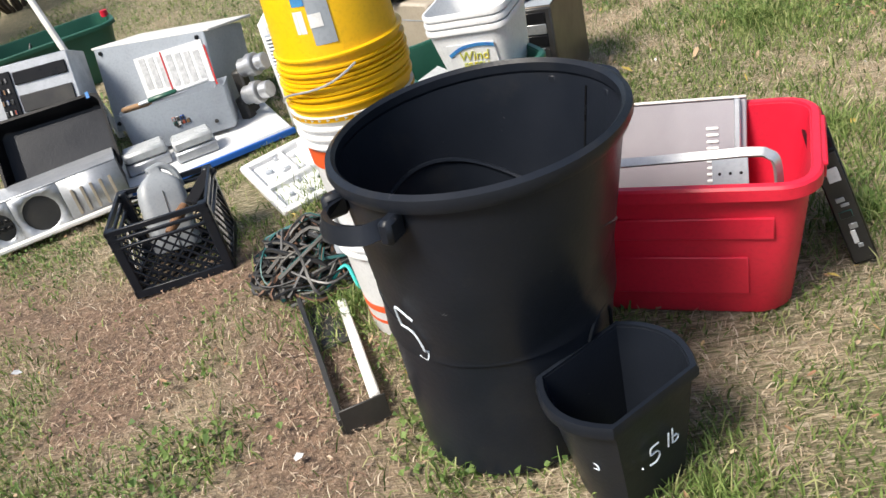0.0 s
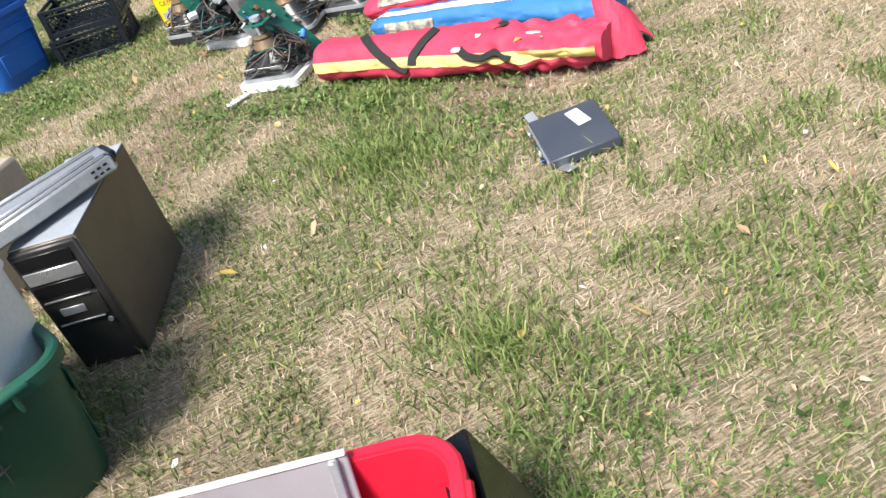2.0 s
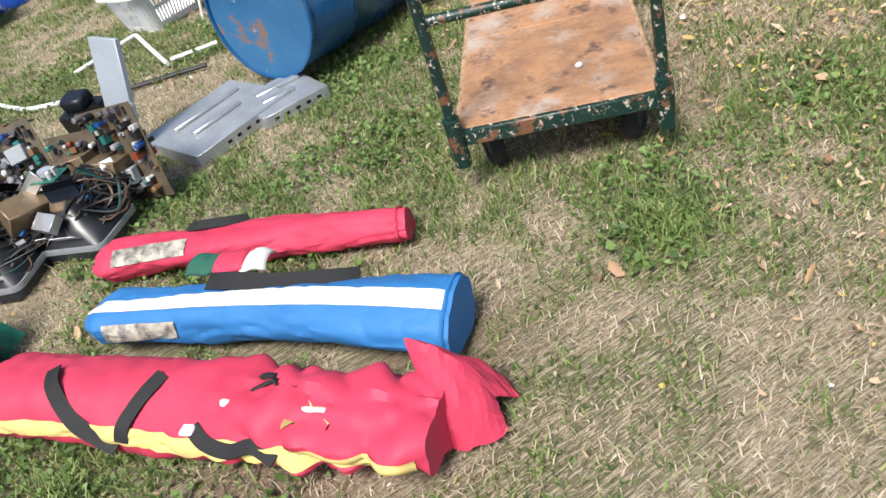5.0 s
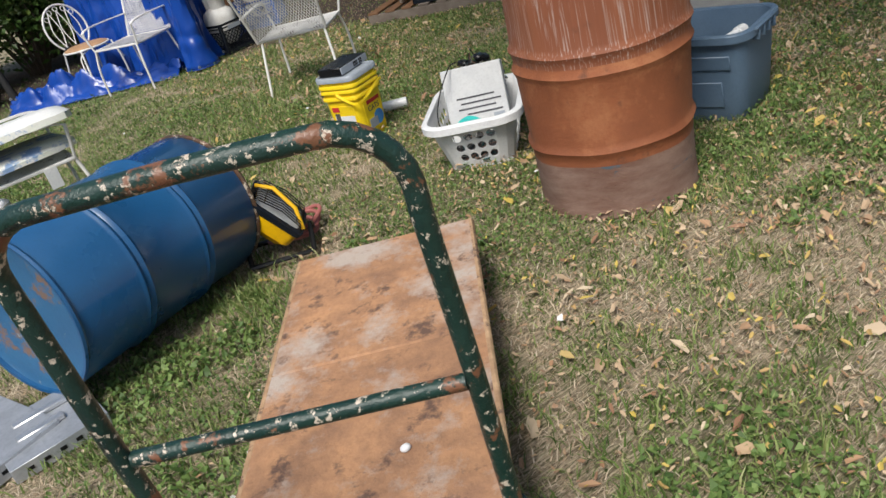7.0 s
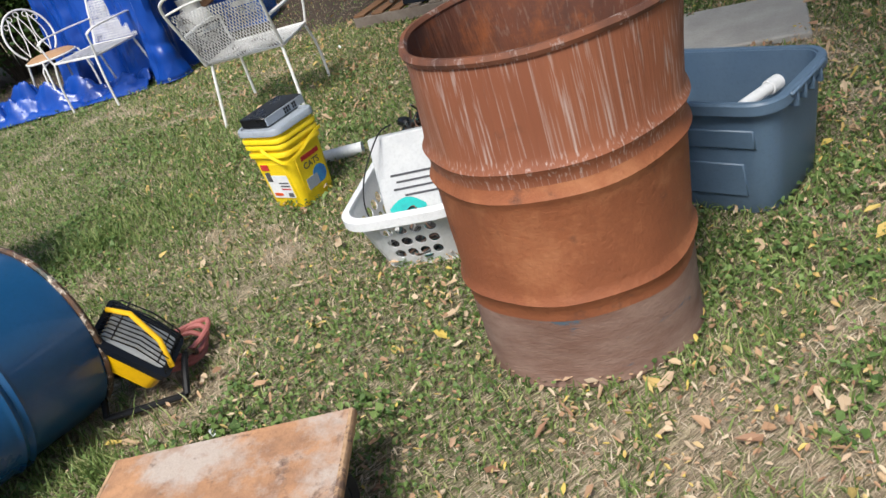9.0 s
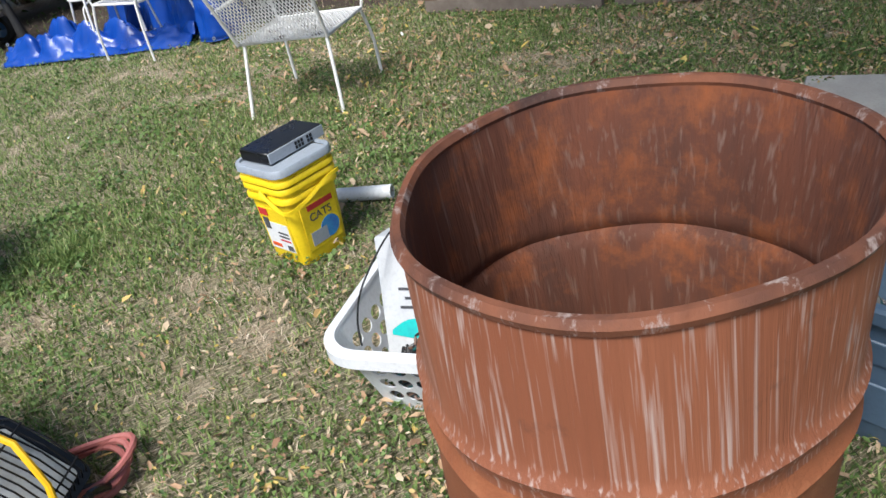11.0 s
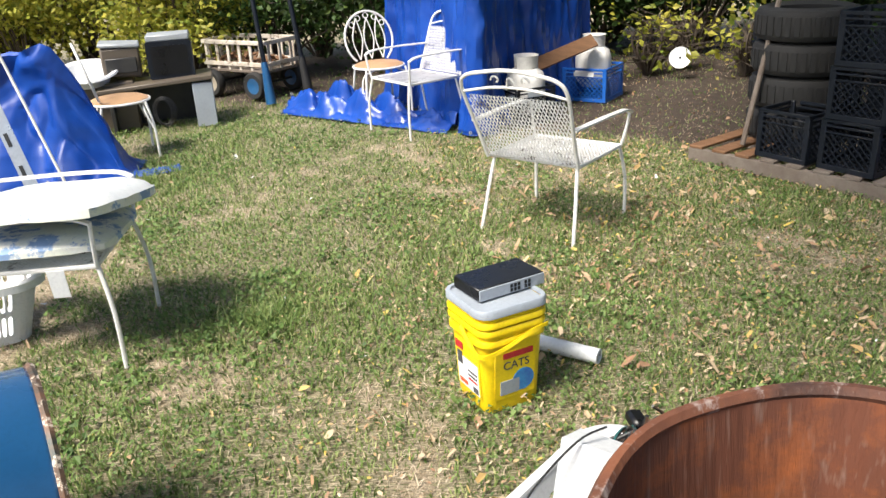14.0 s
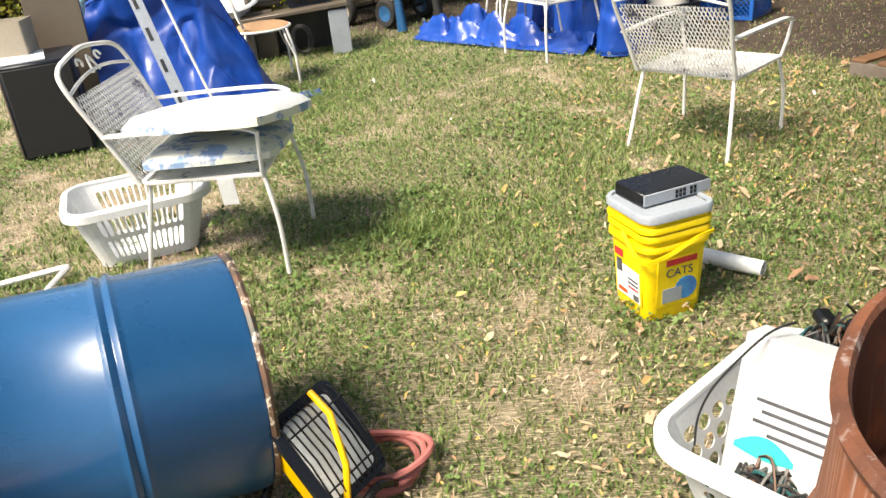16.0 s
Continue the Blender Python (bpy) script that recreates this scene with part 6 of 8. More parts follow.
part("plate", block(B(), 0.08, 0.004, 0.17, Matrix.Translation((0, 0.037, 0)), 0), ALU, t)
t = thing("plastic_shard", "broken white plastic strip on the grass", "plastic scrap", pose(0.72, 4.6, 0.006, 0, 6, 38))
part("shard", block(B(), 0.14, 0.035, 0.012, None, 0.004), WHITE_PLASTIC, t)

# panels, plates and pieces beside the drum
t = thing("grey_door_panel", "thin light grey panel standing on edge", "panel", pose(1.75, 5.76, -0.004, -14, 4, -63))
part("panel", block(B(), 0.17, 0.025, 0.5, None, 0.003), GREY_PAINT, t)
t = thing("black_device", "black device with a round knob behind the panel", "device", pose(1.7, 6.3, 0.0, 8, 0, -50))
part("case", block(B(), 0.2, 0.17, 0.12, None, 0.012), BLACK_GLOSS, t)
part("case_top", block(B(), 0.13, 0.1, 0.06, pose(-0.02, 0.01, 0.12, 6), 0.012), BLACK_PLASTIC, t)
part("knob", lathe(B(), [(0.026, 0), (0.026, 0.012), (0.02, 0.016)], 18, pose(0.05, -0.088, 0.055, 90), True, True), GALV, t)
t = thing("grey_hose", "pale grey hose lying across the grass", "hose", pose(0, 0, 0))
part("hose", tube(B(), smooth_path([(0.75, 7.5, 0.012), (1.1, 7.47, 0.014), (1.3, 7.3, 0.014), (1.45, 6.97, 0.014), (1.63, 6.81, 0.014), (1.68, 6.45, 0.05)], 7), 0.013, 8), PAPER, t)
t = thing("bent_tube_frame", "bent white metal tube frame lying on the grass", "tube frame", pose(0, 0, 0))
part("tube", tube(B(), smooth_path([(1.751, 7.203, 0.02), (1.95, 7.277, 0.03), (2.12, 7.34, 0.04), (2.152, 7.345, 0.04), (2.156, 7.3, 0.04), (2.158, 7.0, 0.03), (2.162, 6.67, 0.02)], 4), 0.013, 8), WHITE_PAINT, t)
part("tube", tube(B(), [(2.191, 6.714, 0.02), (2.44, 6.66, 0.02)], 0.012, 8), WHITE_PAINT, t)
part("crossbar", tube(B(), [(1.9, 6.6, 0.014), (2.3, 6.42, 0.014)], 0.012, 8), DARK_METAL, t)


def plate_tray(label, m, w, d, h=0.06):
    t = thing("steel_shelf", label, "metal shelf", m, "galvanised shelves")
    part("sheet", block(B(), w, d, 0.006, Matrix.Translation((0, 0, h - 0.006)), 0.001), GALV, t)
    for sx, sy, ww, dd in ((0, -1, w, 0.006), (0, 1, w, 0.006), (-1, 0, 0.006, d), (1, 0, 0.006, d)):
        part("flange", block(B(), ww, dd, h, Matrix.Translation((sx * w / 2, sy * d / 2, 0)), 0.001), GALV, t)
    for k, (y0, l) in enumerate(((d * 0.2, 0.7), (-d * 0.1, 0.5))):
        part("rib", block(B(), w * l, 0.035, 0.016, Matrix.Translation((0.02 * (-1) ** k, y0, h)), 0.004), ALU, t)
    for k in range(5):
        part("slot", block(B(), 0.02, 0.002, 0.012, Matrix.Translation((-0.1 + 0.05 * k, -d / 2 - 0.004, h * 0.4)), 0), BLACK_GLOSS, t)
    return t


plate_tray("galvanised steel shelf lying on the grass", pose(2.12, 5.66, -0.004, 0, -2, 18), 0.5, 0.44, 0.055)
plate_tray("galvanised steel shelf pinned under the blue drum", pose(2.39, 5.58, -0.004, 0, 0, 4), 0.3, 0.32, 0.05)

# blue drum on its side
near_c, far_c = Vector((2.469, 5.755, 0.335)), Vector((3.262, 6.162, 0.275))
ax = (far_c - near_c).normalized()
t = thing("steel_drum", "blue steel drum lying on its side with a rusty scraped end", "drum", Matrix.Translation(near_c) @ ax.to_track_quat("Z", "Y").to_matrix().to_4x4())
R = 0.292
prof = [(R - 0.006, 0.012), (R, 0.02)]
for z in (0.275, 0.305, 0.575, 0.605):
    prof += [(R, z - 0.015), (R + 0.005, z - 0.008), (R + 0.009, z), (R + 0.005, z + 0.008), (R, z + 0.015)]
prof += [(R, 0.86), (R - 0.006, 0.868)]
part("wall", lathe(B(), prof, 72), DRUM_BLUE, t)
part("end", lathe(B(), [(0.001, 0.016), (0.12, 0.018), (R - 0.02, 0.014), (R - 0.004, 0.010)], 64), DRUM_END, t, "blue end scraped to rust")
part("end", lathe(B(), [(0.001, 0.864), (R - 0.004, 0.868)], 64), DRUM_END, t)
for z in (0.005, 0.875):
    part("chime", lathe(B(), [(R - 0.008, z - 0.008), (R + 0.003, z - 0.009), (R + 0.007, z), (R + 0.003, z + 0.009), (R - 0.008, z + 0.008), (R - 0.008, z - 0.008)], 64), CART_RUST if z > 0.5 else DRUM_BLUE, t, "worn rolled rim")
part("bung", lathe(B(), [(0.03, 0.0), (0.032, 0.008), (0.02, 0.012)], 16, pose(0.05, 0.2, 0.012, 180), True, True), DARK_METAL, t)

# platform cart
CA, CB = Vector((2.775, 4.13, 0)), Vector((3.53, 5.205, 0))
yaw = math.degrees(math.atan2(CB.y - CA.y, CB.x - CA.x))
t = thing("platform_cart", "old platform cart with a plywood deck and chipped green handle", "cart", pose((CA.x + CB.x) / 2, (CA.y + CB.y) / 2, 0, 0, 0, yaw))
L, Wc, Z = 1.31, 0.6, 0.2
bm = B()
for k in range(2):
    x0 = -L / 4 + k * L / 2
    block(bm, L / 2 - 0.002, Wc, 0.022, Matrix.Translation((x0, 0, Z - 0.01)), 0.004)
part("deck", bm, PLYWOOD, t, "scuffed weathered plywood deck")
for sy in (-1, 1):
    part("worn_edge", block(B(), L - 0.01, 0.02, 0.0235, Matrix.Translation((0, sy * (Wc / 2 - 0.008), Z - 0.0105)), 0.006), SPLINTERS, t, "splintered pale deck edge")
frame_ = B()
for x0, y0, ww, dd in ((-L / 2 + 0.0, 0, 0.03, Wc + 0.03), (0.12, Wc / 2 + 0.01 - 0.05, L * 0.78, 0.025), (0.12, -Wc / 2 - 0.01 + 0.05, L * 0.78, 0.025)):
    block(frame_, ww, dd, 0.05 if ww < 0.1 else 0.03, Matrix.Translation((x0, y0, Z - 0.055 + (0.015 if ww < 0.1 else 0))), 0.004)
part("frame", frame_, CART_PAINT, t, "chipped green steel frame")
part("handle", tube(B(), [(-L / 2 - 0.01, 0.30, 0.14), (-L / 2 - 0.02, 0.30, 0.3), (-L / 2 - 0.055, 0.302, 0.6), (-L / 2 - 0.085, 0.299, 0.89)]
                    + [(-L / 2 - 0.088 - 0.006 * k, 0.3 - 0.11 * (1 - math.cos(math.pi / 12 * k)), 0.933 + 0.11 * math.sin(math.pi / 12 * k)) for k in range(7)]
                    + [(-L / 2 - 0.12, 0.0, 1.045)]
                    + [(-L / 2 - 0.124 + 0.006 * k, -0.3 + 0.11 * (1 - math.sin(math.pi / 12 * k)), 0.933 + 0.11 * math.cos(math.pi / 12 * k)) for k in range(7)]
                    + [(-L / 2 - 0.085, -0.299, 0.89), (-L / 2 - 0.055, -0.302, 0.6), (-L / 2 - 0.02, -0.30, 0.3), (-L / 2 - 0.01, -0.30, 0.14)], 0.0175, 14), CART_PAINT, t, "green tube handle, paint chipped to primer")
part("crossbar", tube(B(), [(-L / 2 - 0.05, 0.285, 0.567), (-L / 2 - 0.05, -0.285, 0.567)], 0.015, 12), CART_PAINT, t)
for sy in (-1, 1):
    part("socket", tube(B(), [(-L / 2 - 0.008, sy * 0.3, 0.1), (-L / 2 - 0.02, sy * 0.3, 0.26)], 0.026, 12), CART_PAINT, t)
    for sx in (-1, 1):
        wheel = part("wheel", lathe(B(), [(0.04, -0.02), (0.066, -0.022), (0.072, -0.014), (0.072, 0.014), (0.066, 0.022), (0.04, 0.02), (0.04, -0.02)], 28, pose(sx * (L / 2 - 0.14), sy * 0.22, 0.07, 90, 0, 20 * sy)), RUBBER, t, "black caster")
        part("hub", lathe(B(), [(0.001, -0.015), (0.04, -0.017), (0.04, 0.017), (0.001, 0.015)], 18, pose(sx * (L / 2 - 0.14), sy * 0.22, 0.07, 90, 0, 20 * sy)), DARK_METAL, wheel)
        part("fork", block(B(), 0.05, 0.06, 0.03, pose(sx * (L / 2 - 0.14), sy * 0.22, 0.135), 0.006), DARK_METAL, t)
t = thing("pebble", "small white pebble lying on the cart deck", "stone", pose(2.985, 4.285, 0.211))
bm = B()
bmesh.ops.create_icosphere(bm, subdivisions=2, radius=0.013, matrix=Matrix.Diagonal((1, 0.8, 0.7, 1)) @ Matrix.Translation((0, 0, 0.012)))
part("stone", bm, PAPER, t)

# ---- the far end of the lawn ----
# rusted drum, flared towards its open top
t = thing("burn_barrel", "open rusted steel barrel with pale runs down its sides", "barrel", pose(4.48, 5.065, -0.01, 0, 0, 20))
DH = 0.85


def barrel(r, z, k=96, wob=1.0):
    out = []
    for i in range(k):
        a = 2 * math.pi * i / k
        rr = r + wob * (0.004 * math.sin(3 * a + 5 * z) + 0.003 * math.sin(7 * a + 9 * z)) + max(0, z - 0.55) * 0.02 * math.sin(2 * a + 0.6)
        out.append(Vector((rr * math.cos(a) + 0.07 * (z / DH) ** 2, rr * math.sin(a) - 0.008 * z, z)))
    return out


def grow(z):
    return 0.288 + 0.045 * (z / DH) ** 1.6


def swage(z0):
    return [(grow(z0 - 0.03), z0 - 0.03), (grow(z0) + 0.004, z0 - 0.014), (grow(z0) + 0.011, z0), (grow(z0) + 0.004, z0 + 0.014), (grow(z0 + 0.03), z0 + 0.03)]


foot = [(0.284, 0.0), (0.292, 0.008), (0.288, 0.02), (grow(0.1), 0.1), (grow(0.17), 0.17), (grow(0.21), 0.21)]
part("foot_band", loft(B(), [barrel(r, z) for r, z in foot]), RUST_FOOT, t, "pale flaking band round the foot")
mid = [(grow(0.21) + 0.0005, 0.21), (grow(0.22), 0.22)] + swage(0.26) + [(grow(0.4), 0.4)] + swage(0.53)
part("wall", loft(B(), [barrel(r, z) for r, z in mid]), RUST, t, "brown rusted wall")
top = [(grow(0.56) + 0.0004, 0.56)] + swage(0.60) + [(grow(0.7), 0.7), (grow(0.78), 0.78), (grow(DH - 0.01), DH - 0.01)]
part("upper_wall", loft(B(), [barrel(r, z) for r, z in top]), RUST_RUN, t, "rust with pale drip runs")
part("rim", loft(B(), [barrel(grow(DH) + d, DH + z) for d, z in ((-0.008, -0.012), (0.004, -0.014), (0.009, -0.004), (0.004, 0.006), (-0.006, 0.006), (-0.012, -0.004), (-0.008, -0.012))]), RUST_DARK, t, "rolled rusty rim")
inner = [(grow(DH) - 0.008, DH - 0.005)] + [(r - 0.014, z) for r, z in swage(0.60)[::-1]] + [(grow(0.4) - 0.014, 0.4), (grow(0.3) - 0.014, 0.3)]
part("inside", loft(B(), [barrel(r, z) for r, z in inner]), RUST_IN, t, "streaked orange rust inside")
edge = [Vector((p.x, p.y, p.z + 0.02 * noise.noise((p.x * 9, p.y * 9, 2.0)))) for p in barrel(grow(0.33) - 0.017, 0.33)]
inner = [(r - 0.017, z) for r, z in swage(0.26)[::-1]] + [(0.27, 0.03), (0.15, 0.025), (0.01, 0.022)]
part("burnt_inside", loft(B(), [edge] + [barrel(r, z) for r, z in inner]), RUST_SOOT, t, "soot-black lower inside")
part("bottom", loft(B(), [barrel(0.286, 0.004), barrel(0.01, 0.006)]), RUST_DARK, t)

GREY_M = pose(5.23, 5.24, -0.008, 0, 0, -76)
tote("slate blue-grey plastic storage tote with pipes inside", GREY_PLASTIC, GREY_M, 0.54, 0.39, 0.365, 0.88)
for k in range(2):
    t = thing("plastic_pipe", "short white plastic pipe lying in the grey tote", "pipe", GREY_M @ pose(0.12 + 0.05 * k, -0.02, 0.29 - 0.04 * k, 0, 90, 80), "white pipes")
    part("pipe", lathe(B(), [(0.014, 0), (0.018, 0), (0.018, 0.3), (0.014, 0.3), (0.014, 0)], 14, Matrix.Translation((0, 0, -0.15))), WHITE_PLASTIC, t)
    part("coupling", lathe(B(), [(0.019, 0), (0.024, 0.002), (0.024, 0.05), (0.019, 0.052)], 14, Matrix.Translation((0, 0, 0.1))), WHITE_PLASTIC, t)
t = thing("paper_bundle", "bundle of scrap filling the grey tote", "scrap", GREY_M @ pose(-0.05, 0, 0.02))
part("scrap", wire_heap(B(), 16, 0, 0, 0.16, 0.24, 0.006, 0.014, 33), WIRES, t)
t = thing("concrete_slab", "thin grey concrete slab lying on the lawn", "slab", pose(6.42, 6.15, -0.012, 0, 0, -52))
part("slab", block(B(), 0.62, 0.6, 0.035, None, 0.008), CONCRETE, t)
t = thing("package", "small yellow and black package on the grass", "package", pose(6.02, 5.72, 0.0, 0, 0, 30))
part("box", block(B(), 0.13, 0.1, 0.045, None, 0.006), YELLOW_INK, t)
part("lid", block(B(), 0.1, 0.08, 0.01, Matrix.Translation((0.01, 0, 0.045)), 0.003), BLACK_GLOSS, t)


def laundry_basket(label, m, w, d, h, style, group="laundry baskets"):
    t = thing("laundry_basket", label, "laundry basket", m, group)
    taper, r = 0.74, 0.09

    def perimeter(u):
        pts = rounded(1.0 * w, 1.0 * d, r, 8)
        pts = pts + pts[:1]
        seg = [math.dist(a, b) for a, b in zip(pts, pts[1:])]
        s = (u % 1.0) * sum(seg)
        for a, b, l in zip(pts, pts[1:], seg):
            if s <= l:
                f = s / l
                return a[0] + (b[0] - a[0]) * f, a[1] + (b[1] - a[1]) * f
            s -= l
        return pts[-1]

    def at(u, v):
        x, y = perimeter(u)
        k = taper + (1 - taper) * v
        return Vector((x * k, y * k, 0.01 + v * h))

    arc, sw, sd = math.pi * r / 2, w - 2 * r, d - 2 * r
    us, flat = [0.0], []
    for length, cells in ((arc, 3), (sw, 4), (arc, 3), (sd, 6)) * 2:
        if style == "slots":
            cells = max(3, round(length / 0.028))
        for k in range(cells):
            us.append(us[-1] + length / cells)
            flat.append(length != arc)
    us = [u / us[-1] for u in us]
    if style == "slots":
        bm = pierced(B(), at, us, [0.0, 0.1, 0.47, 0.53, 0.86, 1.0], lambda i, j: (0.7, 0.92) if j in (1, 3) and flat[i] else None, 5)
    else:
        bm = pierced(B(), at, us, [0.0, 0.12, 0.35, 0.58, 0.81, 1.0], lambda i, j: (0.8, 0.74) if j in (1, 2, 3) and flat[i] else None, 2)
    bmesh.ops.remove_doubles(bm, verts=bm.verts, dist=0.0004)
    thicken(part("wall", bm, WHITE_PLASTIC, t, "pierced white wall", smooth=False), 0.003)
    part("rim", lip(B(), w, d, h + 0.012, r, 0.026, 0.03, 8), WHITE_PLASTIC, t, "broad turned rim")
    part("base", loft(B(), [[Vector((x * taper, y * taper, z)) for x, y in rounded(w, d, r, 8)] for z in (0.0, 0.012)], True, True, True), WHITE_PLASTIC, t)
    return t


LB = pose(4.52, 5.92, -0.004, 0, 0, -45)
laundry_basket("white plastic laundry basket with round holes, full of cables", LB, 0.4, 0.56, 0.225, "round")
t = thing("product_box", "white cardboard product box printed with bars and a teal shape", "box", LB @ pose(0.02, -0.11, 0.015, -16, 0, 2))
part("carton", block(B(), 0.27, 0.09, 0.4, None, 0.004), CARTON, t)
for k, (x0, z0, ww) in enumerate(((0.0, 0.262, 0.17), (0.02, 0.238, 0.18), (0.0, 0.214, 0.17), (0.03, 0.19, 0.16))):
    part("print", block(B(), ww, 0.002, 0.007, Matrix.Translation((x0, -0.046, z0)), 0), BAR_INK, t)
part("print", block(B(), 0.05, 0.002, 0.06, Matrix.Translation((0.09, -0.046, 0.12)), 0), GREY_PAINT, t)
part("print", loft(B(), [[Vector((-0.115 + 0.13 * i / 8, -0.047, 0.15 + 0.006 * i * (8 - i) / 8 + z * (0.006 + 0.02 * math.sin(math.pi * i / 8)))) for i in range(9)] for z in (-1, 1)], False), CYAN_INK, t, "teal swoosh")
t = thing("cable_heap", "black cables and adapters heaped in the laundry basket", "cables", LB @ pose(0.0, 0.0, 0.01))
part("cable_tangle", wire_heap(B(), 110, 0.0, -0.1, 0.125, 0.17, 0.003, 0.006, 15, 0.015), WIRES, t)
part("adapter", block(B(), 0.07, 0.045, 0.03, pose(0.05, 0.12, 0.37, 10, 15, 30), 0.008), BLACK_GLOSS, t)
part("adapter", block(B(), 0.06, 0.04, 0.03, pose(-0.04, 0.15, 0.35, -10, 5, -40), 0.008), BLACK_GLOSS, t)
part("cable_tangle", wire_heap(B(), 60, 0.02, 0.13, 0.13, 0.24, 0.0025, 0.0055, 16, 0.2), WIRES, t)
part("lead", tube(B(), smooth_path([(-0.05, 0.03, 0.41), (-0.07, -0.06, 0.415), (-0.12, -0.15, 0.33), (-0.15, -0.17, 0.24), (-0.14, -0.2, 0.18)], 6), 0.0028, 6), BLACK_WEB, t)

litter_bucket("bright yellow litter pail with a pale lid, router on top", pose(4.395, 6.835, -0.008, 0, 0, 22.6))
t = thing("router", "black network router lying on the yellow pail", "router", pose(4.415, 6.883, 0.362, 0, 0, 25))
part("case", block(B(), 0.25, 0.15, 0.042, None, 0.004), BLACK_GLOSS, t)
fp = part("front_plate", block(B(), 0.245, 0.006, 0.036, Matrix.Translation((0, -0.076, 0.003)), 0.001), GREY_PAINT, t, "silver port panel")
for k in range(10):
    part("port", block(B(), 0.009, 0.003, 0.011, Matrix.Translation((-0.005 + 0.014 * (k % 5) + 0.012 * (k % 5 > 2), -0.0795, 0.008 + 0.014 * (k // 5))), 0), BLACK_GLOSS, fp)
t = thing("plastic_pipe", "short white plastic pipe on the grass beside the pail", "pipe", toward((4.58, 7.09), (4.77, 6.94), 0.03) @ pose(0, 0, 0, 0, 90, 0))
part("pipe", lathe(B(), [(0.022, 0), (0.028, 0), (0.028, 0.24), (0.022, 0.24), (0.022, 0)], 18), WHITE_PLASTIC, t)

# work light and its lead
WL = pose(3.45, 5.97, 0.0, 0, 0, -28) @ Matrix.Scale(1.22, 4)
t = thing("work_light", "yellow halogen work light with a black wire guard on the grass", "work light", WL)
HEAD = pose(-0.03, 0.0, 0.115, 10, 54)
part("housing", loft(B(), [[HEAD @ Vector((x * k, y * k2 + dy, z - 0.05)) for x, y in rounded(0.2, 0.15, 0.03, 4)] for z, k, k2, dy in ((0.03, 0.7, 0.7, 0.01), (0.06, 0.95, 0.95, 0), (0.12, 1, 1, 0), (0.125, 0.93, 0.92, 0))], True, True, True), YELLOW_PLASTIC, t)
part("glass", block(B(), 0.165, 0.115, 0.004, HEAD @ Matrix.Translation((0, 0, 0.077)), 0), CLEAR, t, "pale lamp glass")
bm = B()
for k in range(10):
    y0 = -0.066 + 0.0147 * k
    tube(bm, [HEAD @ Vector(p) for p in ((-0.1, y0, 0.07), (-0.08, y0, 0.1), (0.0, y0, 0.112), (0.08, y0, 0.1), (0.1, y0, 0.07))], 0.0021, 5)
for x0 in (-0.06, 0.06):
    tube(bm, [HEAD @ Vector((x0, -0.07, 0.105)), HEAD @ Vector((x0, 0.07, 0.105))], 0.0021, 5)
part("guard", bm, BLACK_GLOSS, t, "black wire guard", smooth=False)
part("bezel", loft(B(), [[HEAD @ Vector((x, y, z)) for x, y in rounded(w0, d0, 0.02, 4)] for w0, d0, z in ((0.204, 0.154, 0.06), (0.208, 0.158, 0.08), (0.17, 0.12, 0.082), (0.165, 0.115, 0.07))]), BLACK_PLASTIC, t, "black lamp rim")
bm = B()
for sx in (-1, 1):
    tube(bm, smooth_path([(sx * 0.105, -0.09, 0.012), (sx * 0.11, 0.0, 0.07), (sx * 0.105, 0.09, 0.012)], 5), 0.009, 8)
tube(bm, [(-0.105, -0.09, 0.012), (0.105, -0.09, 0.012)], 0.009, 8)
tube(bm, [(-0.105, 0.09, 0.012), (0.105, 0.09, 0.012)], 0.009, 8)
part("stand", bm, BLACK_GLOSS, t, "black tube stand")
part("grip", tube(B(), [HEAD @ Vector(p) for p in ((-0.1, 0.03, 0.085), (-0.05, 0.02, 0.118), (0.04, -0.015, 0.12), (0.1, -0.04, 0.085))], 0.007, 8), YELLOW_PLASTIC, t, "yellow carrying bar")
t = thing("power_lead", "coiled faded red power lead with yellow ends", "cable", pose(3.545, 6.07, 0.0))
for k in range(3):
    part("coil", tube(B(), [(0.11 * math.cos(a * 0.3142) * (1 + 0.08 * k) + 0.01 * k, 0.1 * math.sin(a * 0.3142) * (1 - 0.05 * k), 0.02 + 0.02 * k + 0.012 * math.sin(a * 0.63 + k)) for a in range(20)], 0.009, 7, True), PINK_CORD, t)

